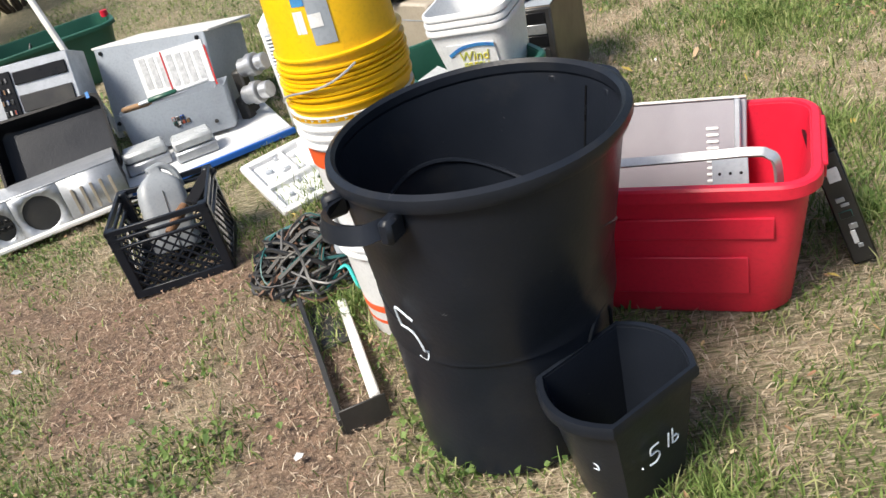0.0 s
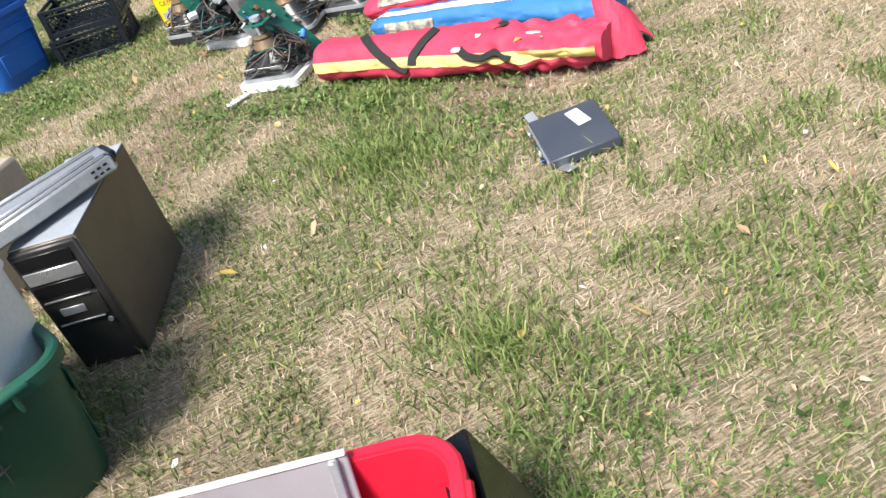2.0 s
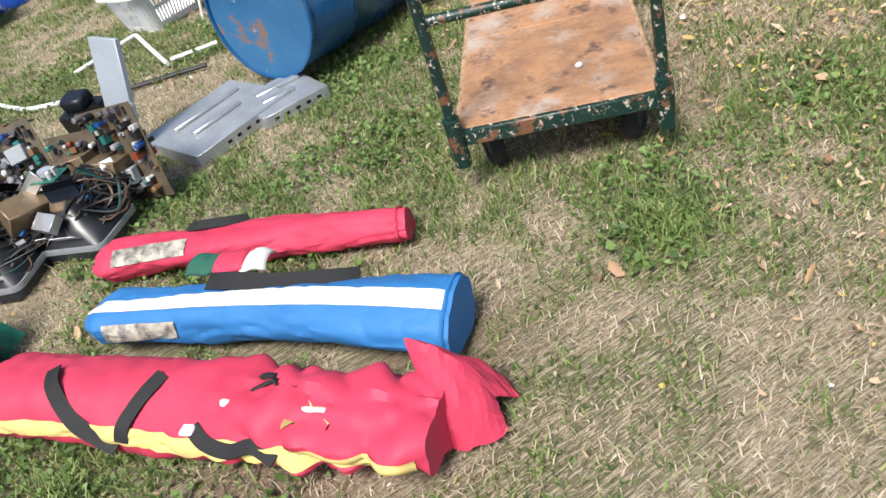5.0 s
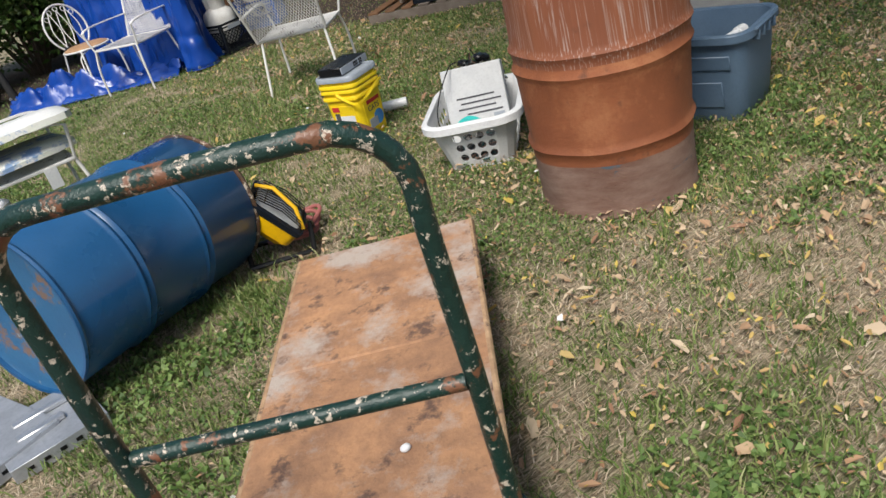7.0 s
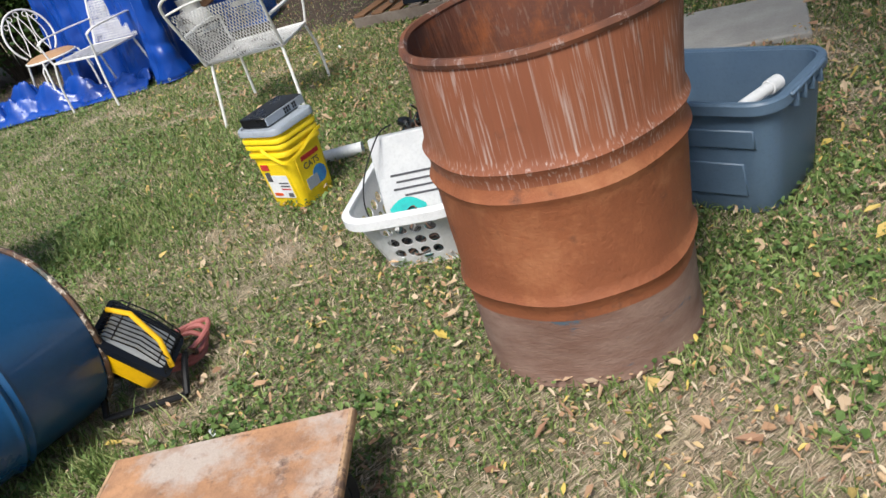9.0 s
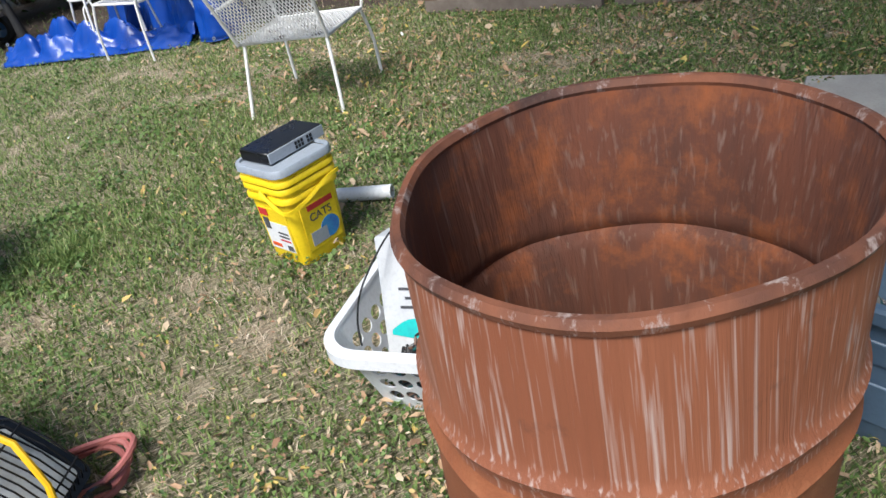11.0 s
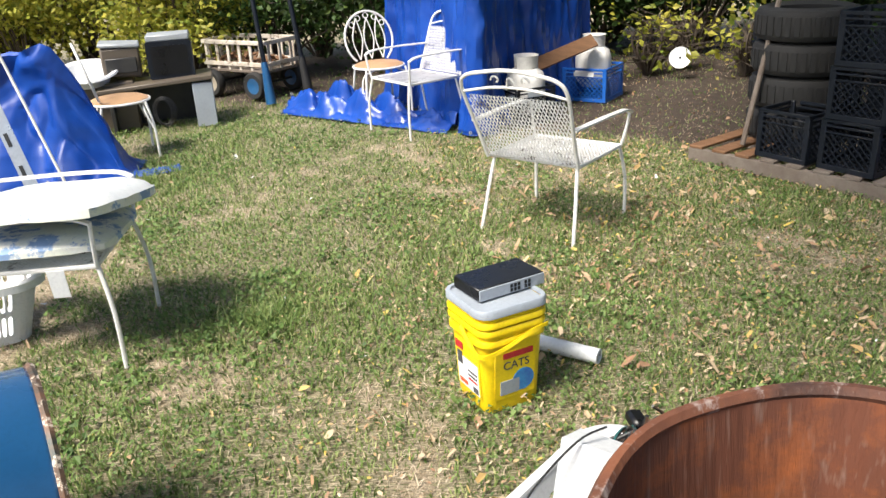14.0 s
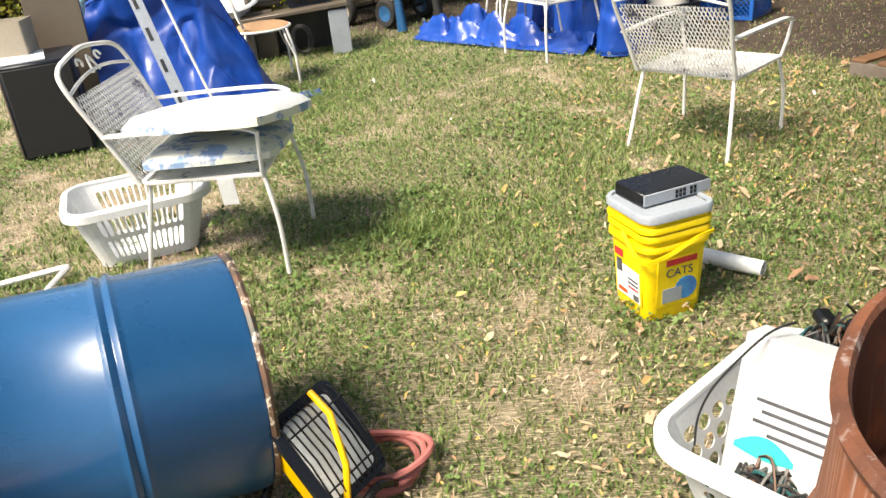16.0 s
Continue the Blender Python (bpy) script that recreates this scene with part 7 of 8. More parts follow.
# ---- garden chairs ----
def chair(label, m, style="mesh", arms=True, w=0.5, d=0.5, seat_z=0.4, top=0.79, group="garden chairs", pad=None):
    """A wrought-iron chair that faces +y."""
    t = thing("garden_chair", label, "chair", m, group)
    r = 0.0092
    hw, hd = w / 2, d / 2
    for sx in (-1, 1):
        part("front_leg", tube(B(), smooth_path([(sx * (hw - 0.01), hd - 0.02, seat_z), (sx * (hw + 0.012), hd + 0.01, seat_z * 0.55), (sx * (hw + 0.015), hd + 0.012, 0.0)], 5), r, 8), WHITE_PAINT, t)
        part("back_leg", tube(B(), smooth_path([(sx * (hw - 0.02), -hd + 0.05, seat_z), (sx * (hw - 0.005), -hd + 0.01, seat_z * 0.55), (sx * (hw + 0.01), -hd - 0.04, 0.0)], 5), r, 8), WHITE_PAINT, t)
    if style == "mesh":
        edge = [(-hw, -hd + 0.04), (hw, -hd + 0.04), (hw, hd - 0.02), (-hw, hd - 0.02)]
        part("seat_frame", tube(B(), [(x, y, seat_z) for x, y in edge], r, 8, True), WHITE_PAINT, t)
        part("mesh", lattice(B(), w - 0.01, d - 0.07, 0.018, 0.0036, pose(0, -hd + 0.045, seat_z, -90), 1.6), MESH_PAINT, t, "mildewed white steel mesh", smooth=False)

        def bk(x, z):
            return Vector((x, -hd + 0.04 - 0.17 * (z - seat_z) / 0.39 - 0.02, z))

        crown = [bk(-hw, seat_z), bk(-hw - 0.015, seat_z + 0.18), bk(-hw - 0.03, top - 0.09), bk(-hw + 0.01, top - 0.025), bk(-hw * 0.5, top), bk(0, top + 0.012), bk(hw * 0.5, top), bk(hw - 0.01, top - 0.025), bk(hw + 0.03, top - 0.09), bk(hw + 0.015, seat_z + 0.18), bk(hw, seat_z)]
        part("back_frame", tube(B(), smooth_path(crown, 5), r, 8), WHITE_PAINT, t)
        tilt = math.degrees(math.atan2(0.17, 0.39))
        part("back_rail", tube(B(), smooth_path([bk(-hw - 0.022, top - 0.105), bk(-hw * 0.5, top - 0.078), bk(0, top - 0.07), bk(hw * 0.5, top - 0.078), bk(hw + 0.022, top - 0.105)], 5), r * 0.75, 7), WHITE_PAINT, t)
        part("mesh", lattice(B(), w + 0.02, top - seat_z - 0.1, 0.019, 0.0027, pose(0, -hd + 0.02, seat_z + 0.01, tilt), 2.2), MESH_PAINT, t, "mildewed white steel mesh", smooth=False)
        for sx in (-1, 1):
            pts = []
            for k in range(14):
                a = k / 13 * 4.4
                q = 0.026 * (1 - k / 18)
                pts.append(bk(sx * (0.075 + q * math.cos(a)), top - 0.038 + q * math.sin(a)))
            part("scroll", tube(B(), pts, 0.005, 6), WHITE_PAINT, t)
        part("scroll", tube(B(), smooth_path([bk(-0.03, top - 0.08), bk(0, top - 0.02), bk(0.03, top - 0.08)], 4), 0.005, 6), WHITE_PAINT, t)
        if arms:
            for sx in (-1, 1):
                a0 = bk(sx * (hw + 0.02), seat_z + 0.19)
                part("arm", ribbon(B(), smooth_path([a0, (sx * (hw + 0.035), -0.05, seat_z + 0.195), (sx * (hw + 0.04), hd * 0.7, seat_z + 0.19), (sx * (hw + 0.035), hd + 0.0, seat_z + 0.165)], 5), 0.032, lambda i: (0, 0, 1), 0.009), WHITE_PAINT, t)
                part("arm_post", tube(B(), smooth_path([(sx * (hw + 0.035), hd, seat_z + 0.175), (sx * (hw + 0.02), hd - 0.01, seat_z + 0.08), (sx * (hw), hd - 0.02, seat_z)], 4), r * 0.9, 8), WHITE_PAINT, t)
    else:
        rs = 0.21
        part("seat_frame", tube(B(), [(rs * math.cos(a * 0.2618), rs * math.sin(a * 0.2618), seat_z) for a in range(24)], r, 8, True), WHITE_PAINT, t)
        part("seat", lathe(B(), [(0.001, seat_z + 0.03), (rs * 0.8, seat_z + 0.028), (rs * 0.97, seat_z + 0.012), (rs * 0.97, seat_z)], 32), pad or TAN_SEAT, t, "round tan seat pad")
        bk = lambda x, z: Vector((x, -hd + 0.05 - 0.1 * (z - seat_z) / 0.4, z))
        part("back_frame", tube(B(), [bk(0.21 * math.cos(a), seat_z + 0.2 + 0.22 * math.sin(a)) for a in [radians(-50 + 280 * k / 30) for k in range(31)]], r, 8), WHITE_PAINT, t)
        for x0 in (-0.1, 0.0, 0.1):
            for sx in (-1, 1):
                part("scroll", tube(B(), smooth_path([bk(x0, seat_z + 0.04), bk(x0 + sx * 0.042, seat_z + 0.2), bk(x0 * 0.9, seat_z + 0.37)], 5), 0.005, 6), WHITE_PAINT, t)
        for k in range(5):
            a = radians(40 + 25 * k)
            c = (0.175 * math.cos(a), seat_z + 0.2 + 0.185 * math.sin(a))
            part("scroll", tube(B(), [bk(c[0] + 0.022 * math.cos(j * 0.63), c[1] + 0.022 * math.sin(j * 0.63)) for j in range(10)], 0.004, 5, True), WHITE_PAINT, t)
        for sx in (-1, 1):
            part("brace", tube(B(), smooth_path([(sx * 0.22, hd, 0.22), (sx * 0.19, hd * 0.8, 0.34), (sx * 0.1, hd * 0.8, 0.385)], 4), 0.006, 6), WHITE_PAINT, t)
    return t


chair("white wrought-iron mesh armchair, mildewed, on the grass", pose(4.952, 8.425, 0, 0, 0, -42), seat_z=0.37, top=0.825)
chair("white wrought-iron mesh armchair standing before the blue tarp", pose(4.4, 10.68, 0, 0, 0, 122), top=0.84)
chair("white bistro chair with a looped round back and tan seat", pose(4.14, 11.35, 0, 0, 0, -160), "loops", False, 0.36, 0.36)
chair("white bistro chair with a round tan seat on the grass", pose(2.26, 10.52, 0, 0, 0, -70), "loops", False, 0.36, 0.36)
EC = pose(2.82, 7.5, 0, 0, 0, -90)
chair("white wrought-iron armchair with cushions piled on the seat", EC, top=0.86)


def cushion(label, m, w, d, h, seed, mat=CUSHION):
    r = random.Random(seed)
    t = thing("seat_cushion", label, "cushion", m, "seat cushions")
    n_ = 14
    def pt(i, j, s):
        u, v = -1 + 2 * i / n_, -1 + 2 * j / n_
        puff = (1 - abs(u) ** 5) * (1 - abs(v) ** 5)
        z = h / 2 + s * (0.12 * h + 0.38 * h * puff ** 0.5) + 0.006 * noise.noise((u * 3 + seed, v * 3, s))
        return Vector((u * w / 2 * (1 - 0.1 * abs(v) ** 4), v * d / 2 * (1 - 0.1 * abs(u) ** 4), z))
    bm = B()
    for s in (1,):
        loft(bm, [[pt(i, j, s) for j in range(n_ + 1)] for i in range(n_ + 1)], False)
    part("top_cover", bm, mat, t)
    bm = B()
    ring = [(i, 0) for i in range(n_)] + [(n_, j) for j in range(n_)] + [(n_ - i, n_) for i in range(n_)] + [(0, n_ - j) for j in range(n_)]
    loft(bm, [[pt(i, j, -1) for i, j in ring], [pt(i, j, 0) * 1.0 for i, j in ring], [pt(i, j, 1) for i, j in ring]], True, True)
    part("side_cover", bm, CUSHION_SIDE, t, "floral printed side")
    return t


cushion("floral vinyl seat cushion, lower of two on the chair", EC @ pose(0.0, 0.02, 0.405, 0, -4, 3), 0.56, 0.52, 0.09, 2, CUSHION_SIDE)
cushion("glossy white vinyl seat cushion piled on another", EC @ pose(0.02, 0.05, 0.5, 2, -9, -8), 0.62, 0.58, 0.13, 4)
t = thing("cushion_tag", "white care tag hanging from the cushion", "tag", EC @ pose(0.27, 0.1, 0.3, 8, 0, 90))
part("tag", block(B(), 0.06, 0.003, 0.11, None, 0.001), PAPER, t)
laundry_basket("white slatted plastic laundry basket on the grass", pose(2.39, 7.61, -0.004, 0, 0, 24), 0.54, 0.4, 0.25, "slots")


# ---- tarpaulins ----
def drape(name, label, grid, crisp=False):
    t = thing(name, label, "tarpaulin", Matrix())
    thicken(part("sheet", loft(B(), grid, False), TARP, t, smooth=not crisp), 0.004)
    part("hem", tube(B(), grid[0], 0.006, 5), TARP, t)
    for p in grid[0][::6]:
        part("grommet", lathe(B(), [(0.006, -0.003), (0.012, -0.003), (0.012, 0.003), (0.006, 0.003), (0.006, -0.003)], 10, Matrix.Translation(p + Vector((0, 0, 0.02))) @ pose(0, 0, 0, 90)), GALV, t)
    return t


def fold(x, y, s, amp):
    crease = max(0, 1 - 4 * abs(noise.noise((x * 3.1 * s, y * 3.1 * s, 7.7))))
    return amp * (noise.noise((x * 2.2 * s, y * 2.2 * s, 3.1)) + 0.35 * noise.noise((x * 5.5 * s, y * 5.5 * s, 9.7)) + 0.4 * crease)


corners = [Vector(c) for c in ((4.3, 11.95, 0), (4.46, 11.6, 0), (4.68, 11.05, 0), (4.84, 10.42, 0), (5.02, 10.8, 0), (5.35, 11.2, 0), (5.75, 11.5, 0), (5.95, 11.75, 0))]
line = smooth_path(corners, 26)
grid = []
for k in range(51):
    v = k / 50
    row = []
    for i, p in enumerate(line):
        tang = (line[min(i + 1, len(line) - 1)] - line[max(i - 1, 0)]).normalized()
        out = Vector((tang.y, -tang.x, 0))
        pleat = 0.03 * math.sin(i * 0.33 + 0.8 * v) * (1 - 0.5 * v) + 0.05 * abs(math.sin(i * 0.17 + 1.3 + 0.9 * v)) + fold(i * 0.06, v * 0.8, 1.3, 0.05)
        flare = 0.07 * (1 - v) ** 6
        row.append(p + out * (pleat + flare) + Vector((0, 0, 0.012 + 1.75 * v)))
    grid.append(row)
ctr = sum((p for p in line), Vector()) / len(line) + Vector((0.15, 0.55, 0))
for k in (0.35, 0.7, 1.0):
    grid.append([p + (Vector((ctr.x, ctr.y, 1.78)) - p) * k + Vector((0, 0, 0.02 * math.sin(i))) for i, p in enumerate(grid[50])])
drape("tarpaulin_cover", "bright blue tarpaulin hanging in folds over a tall stack", grid)


def rag(name, label, a, b, wid, h, seed):
    """A crumpled length of tarpaulin on the ground from a to b."""
    a, b = Vector((*a, 0)), Vector((*b, 0))
    d = (b - a)
    s = Vector((-d.y, d.x, 0)).normalized()
    g = []
    for i in range(81):
        u = i / 80
        row = []
        for j in range(33):
            v = -1 + j / 16
            z = h * (1 - abs(v) ** 1.8) * (0.55 + 0.45 * math.sin(math.pi * min(1, u * 1.3 + 0.1))) * (0.2 + 0.95 * noise.turbulence((u * 5.3 + seed, v * 1.4 + 2.5 * u, seed), 3, True))
            row.append(a + d * u + s * (v * wid * (0.8 + 0.4 * noise.noise((u * 4, seed, 1)))) + Vector((0, 0, max(z, 0.004))))
        g.append(row)
    return drape(name, label, g)


rag("tarpaulin_heap", "crumpled blue tarpaulin end lying on the grass", (3.4, 11.75), (4.72, 10.6), 0.24, 0.3, 2.0)
rag("tarpaulin_heap", "blue tarpaulin corner spread on the grass", (1.95, 9.75), (2.72, 10.05), 0.12, 0.05, 5.0)
grid = []
xs = [1.06, 1.12, 1.2, 1.36, 1.55, 1.75, 1.92, 2.03, 2.08, 2.16, 2.26, 2.36, 2.46]
zs = [0.0, 0.42, 0.72, 0.79, 0.8, 0.83, 0.86, 0.9, 0.87, 0.66, 0.38, 0.14, 0.0]
for k in range(61):
    v = k / 60
    row = []
    for i in range(101):
        s = i / 100 * (len(xs) - 1)
        a = min(int(s), len(xs) - 2)
        f = s - a
        x0, z0 = xs[a] + (xs[a + 1] - xs[a]) * f, zs[a] + (zs[a + 1] - zs[a]) * f
        rise = min(1.0, v / 0.62)
        hollow = 0.1 * math.sin(math.pi * rise) * min(1, z0 * 2)
        out = fold(x0 * 0.9, rise * 0.6, 1.5, 0.07) + 0.025 * math.sin(x0 * 14 + 2 * rise)
        y0 = 9.68 + 0.26 * rise + hollow + out * (1 - 0.6 * (rise >= 1)) + 0.28 * max(0.0, v - 0.62) / 0.38
        z1 = z0 * rise ** 0.9 * (1 - 0.7 * max(0.0, v - 0.62) / 0.38)
        row.append(Vector((x0 + 0.5 * out, y0, max(0.008, z1 + 0.4 * fold(x0 * 0.7, v * 1.1, 1.5, 0.06) * min(1, z0 * 3) * (rise >= 0.2)))))
    grid.append(row)
for q in range(1, 9):
    grid.append([Vector((p.x, p.y + 0.1 * q / 8 + 0.03 * math.sin(p.x * 9 + q), 0.008 + (p.z - 0.008) * (1 - q / 8))) for p in row])
tent = drape("tarpaulin_tent", "blue tarpaulin draped over a pile like a tent", grid)
flap = [[Vector((1.13 + 0.2 * u * (1 - 0.55 * v) + 0.02 * math.sin(5 * v), 9.86 - 0.03 * math.sin(3 * u) - 0.05 * v, 0.8 - 0.34 * v + 0.03 * u)) for u in (0, 0.2, 0.4, 0.6, 0.8, 1)] for v in (0, 0.15, 0.3, 0.45, 0.6, 0.75, 0.9, 1)]
thicken(part("turned_corner", loft(B(), flap, False), TARP_BACK, tent, "pale blue underside turned over"), 0.004)
t = thing("aluminium_rail", "slotted aluminium rail leaning on the blue tarpaulin", "rail", pose(0, 0, 0))
part("rail", ribbon(B(), [(2.02, 9.4, 0.0), (1.68, 9.62, 1.12)], 0.075, lambda i: (0.3, -0.9, 0.25), 0.02), ALU, t)
for k in range(5):
    f = 0.15 + 0.17 * k
    part("slot", ribbon(B(), [(2.02 - 0.34 * f, 9.4 + 0.22 * f - 0.022, 1.12 * f), (2.02 - 0.34 * (f + 0.07), 9.4 + 0.22 * (f + 0.07) - 0.022, 1.12 * (f + 0.07))], 0.022, lambda i: (0.3, -0.9, 0.25), 0.003), DARK_METAL, t)
t = thing("thin_rod", "thin white rod leaning on the blue tarpaulin", "rod", pose(0, 0, 0))
part("rod", tube(B(), [(2.2, 9.45, 0.0), (1.84, 9.62, 1.1)], 0.009, 7), WHITE_PAINT, t)

# black cabinet and boxes at the lawn's edge
BC = pose(1.2, 9.3, -0.004, 0, 0, 24)
t = thing("speaker_cabinet", "large black cabinet with a worn wooden side on the grass", "cabinet", BC)
part("body", block(B(), 0.4, 0.5, 0.56, None, 0.01), BLACK_PLASTIC, t)
part("side_panel", block(B(), 0.012, 0.49, 0.55, Matrix.Translation((-0.206, 0, 0.003)), 0.003), GREY_WOOD, t)
part("front_cloth", block(B(), 0.37, 0.012, 0.52, Matrix.Translation((0.0, -0.255, 0.02)), 0.004), BLACK_WEB, t)
t = thing("glass_sheet", "pale sheet lying on the black cabinet", "sheet", BC @ pose(-0.1, -0.04, 0.56, 0, 0, 4))
part("sheet", block(B(), 0.3, 0.36, 0.012, None, 0.003), PAPER, t)
t = thing("cardboard_box", "open tan cardboard box on the black cabinet", "box", BC @ pose(-0.12, 0.12, 0.572, 0, 0, -16))
part("carton", shell(B(), 0.24, 0.2, 0.2, 0.98, 0.01, 0.004), BEIGE, t)
t = thing("brown_board", "tall brown board standing on edge beside the cabinet", "board", pose(1.2, 9.62, -0.004, -4, 0, 12))
part("board", block(B(), 0.34, 0.03, 0.95, None, 0.004), BROWN_CASE, t)

# electronics beside the tent
t = thing("white_basin", "white plastic basin tipped on a dark box", "basin", pose(1.78, 11.45, 0.4, 14, 0, 10))
part("bowl", lathe(B(), [(0.2, 0.1), (0.24, 0.11), (0.25, 0.095), (0.2, 0.085), (0.16, 0.01), (0.001, 0.0), (0.001, 0.01), (0.15, 0.02), (0.2, 0.1)], 32), WHITE_PLASTIC, t)
t = thing("dark_box", "dark wooden box standing on the grass", "box", pose(1.85, 11.55, -0.004, 0, 0, 12))
part("box", block(B(), 0.5, 0.4, 0.4, None, 0.01), BROWN_CASE, t)
t = thing("printer", "grey office printer with a pale lid on a shelf unit", "printer", pose(2.02, 11.6, 0.42, 0, 0, 14))
part("body", block(B(), 0.3, 0.3, 0.24, None, 0.015), BROWN_CASE, t)
part("lid", block(B(), 0.32, 0.32, 0.03, pose(0, 0, 0.24, 0, 4), 0.01), JUG_GREY, t)
part("tray", block(B(), 0.24, 0.03, 0.12, Matrix.Translation((0, -0.16, 0.04)), 0.006), DARK_METAL, t)
t = thing("old_television", "old black television with a white carton on top", "television", pose(2.42, 11.62, 0.39, 0, 0, 10))
part("cabinet", loft(B(), [[Vector((x * k, y0, z * k + 0.15)) for x, z in rounded(0.36, 0.3, 0.02, 3)] for y0, k in ((-0.16, 1), (0.02, 1), (0.18, 0.6))], True, True, True), BLACK_PLASTIC, t)
part("screen", loft(B(), [[Vector((x, y0, z + 0.15)) for x, z in rounded(0.29, 0.23, 0.03, 4)] for y0 in (-0.163, -0.166)], True, False, True), BLACK_GLOSS, t)
part("carton", block(B(), 0.34, 0.28, 0.05, Matrix.Translation((0, -0.01, 0.3)), 0.008), JUG_GREY, t)
t = thing("shelf_unit", "low white-edged shelf with coiled wire under it", "shelf", pose(2.3, 11.5, -0.004, 0, 0, 10))
part("shelf_board", block(B(), 0.9, 0.45, 0.03, pose(0, 0, 0.36, 0, -3), 0.004), BROWN_CASE, t)
for sx, mt in ((-1, DARK_METAL), (1, GREY_PAINT)):
    part("side", block(B(), 0.16 if sx > 0 else 0.03, 0.42, 0.36, Matrix.Translation((sx * 0.36, 0, 0)), 0.004), mt, t)
part("back", block(B(), 0.74, 0.02, 0.34, Matrix.Translation((0, 0.2, 0)), 0.002), DARK_METAL, t)
t = thing("wire_coil", "coil of dull wire hanging under the shelf", "wire", pose(2.38, 11.24, 0.04))
for k in range(4):
    part("loop", tube(B(), [((0.06 + 0.012 * k) * math.cos(a * 0.42), 0.01 * k, 0.12 + (0.1 + 0.006 * k) * math.sin(a * 0.42)) for a in range(15)], 0.004, 6, True), WIRES, t)

# garden wagon and dark poles
OLD_WOOD = surf("flaking_cream_painted_wood", (0.62, 0.57, 0.5), (0.45, 0.38, 0.31), 9, 0.8, bump=0.4, stain=(0.17, 0.12, 0.085), stain_scale=12, stain_at=0.56)
t = thing("garden_wagon", "weathered wooden garden wagon with stake sides and blue wheels", "wagon", pose(2.92, 12.74, 0, 0, 0, -38))
part("bed", block(B(), 0.8, 0.44, 0.03, Matrix.Translation((0, 0, 0.24)), 0.004), GREY_WOOD, t)
for sy in (-1, 1):
    for z in (0.3, 0.5):
        part("rail", block(B(), 0.82, 0.02, 0.04, Matrix.Translation((0, sy * 0.225, z)), 0.004), OLD_WOOD, t)
    for k in range(6):
        part("stake", block(B(), 0.035, 0.018, 0.28, Matrix.Translation((-0.37 + 0.148 * k, sy * 0.212, 0.26)), 0.004), OLD_WOOD, t)
for sx in (-1, 1):
    for z in (0.3, 0.5):
        part("rail", block(B(), 0.02, 0.43, 0.04, Matrix.Translation((sx * 0.405, 0, z)), 0.004), OLD_WOOD, t)
    for k in range(3):
        part("stake", block(B(), 0.018, 0.035, 0.28, Matrix.Translation((sx * 0.395, -0.15 + 0.15 * k, 0.26)), 0.004), OLD_WOOD, t)
    part("axle", tube(B(), [(sx * 0.28, -0.26, 0.13), (sx * 0.28, 0.26, 0.13)], 0.012, 8), DARK_METAL, t)
    for sy in (-1, 1):
        wheel = part("wheel", lathe(B(), [(0.075, -0.035), (0.115, -0.04), (0.13, -0.02), (0.13, 0.02), (0.115, 0.04), (0.075, 0.035)], 28, pose(sx * 0.28, sy * 0.26, 0.13, 90)), RUBBER, t, "black rubber tyre")
        part("rim", lathe(B(), [(0.001, -0.02), (0.05, -0.03), (0.075, -0.034), (0.075, 0.034), (0.05, 0.03), (0.001, 0.02)], 20, pose(sx * 0.28, sy * 0.26, 0.13, 90)), DRUM_BLUE if sx > 0 else BEIGE, wheel)
t = thing("bark_load", "heap of bark and dry leaves in the wagon", "bark", pose(2.92, 12.74, 0.27, 0, 0, -38))
bm = B()
rr = random.Random(4)
for _ in range(60):
    block(bm, rr.uniform(0.04, 0.14), rr.uniform(0.02, 0.05), 0.015, pose(rr.uniform(-0.33, 0.33), rr.uniform(-0.15, 0.15), rr.uniform(0, 0.1), rr.uniform(-40, 40), rr.uniform(-40, 40), rr.uniform(0, 180)), 0)
part("bark", bm, BROWN_WOOD, t, smooth=False)
for a, b in (((3.14, 12.1, 0), (3.02, 12.3, 1.7)), ((3.48, 12.3, 0), (3.3, 12.45, 1.7))):
    t = thing("dark_pole", "dark metal pole standing in the grass before the hedge", "pole", pose(0, 0, 0), "dark poles")
    part("pole", tube(B(), [a, b], 0.022, 10), BLACK_PLASTIC, t)
    part("wrap", tube(B(), [Vector(a), Vector(a) + (Vector(b) - Vector(a)) * 0.22], [0.05, 0.03], 10), DRUM_BLUE if a[0] < 3.3 else BLACK_WEB, t, "furled cloth round the foot")


# ---- propane, crates, pallets, tyres ----
def propane(label, m):
    t = thing("propane_tank", label, "propane tank", m, "propane tanks")
    part("tank", lathe(B(), [(0.1, 0.0), (0.11, 0.01), (0.145, 0.05), (0.152, 0.09), (0.152, 0.24), (0.135, 0.3), (0.09, 0.335), (0.03, 0.345), (0.001, 0.345)], 32), WHITE_PAINT, t)
    part("collar", loft(B(), [[Vector((r * math.cos(radians(a)), r * math.sin(radians(a)), z)) for a in range(-140, 141, 14)] for r, z in ((0.095, 0.325), (0.1, 0.42), (0.105, 0.43), (0.1, 0.43), (0.094, 0.42), (0.09, 0.325))], False), WHITE_PAINT, t)
    part("valve", lathe(B(), [(0.02, 0.345), (0.02, 0.38), (0.03, 0.385), (0.03, 0.4)], 12, None, True, True), COPPER_CASE, t)
    return t


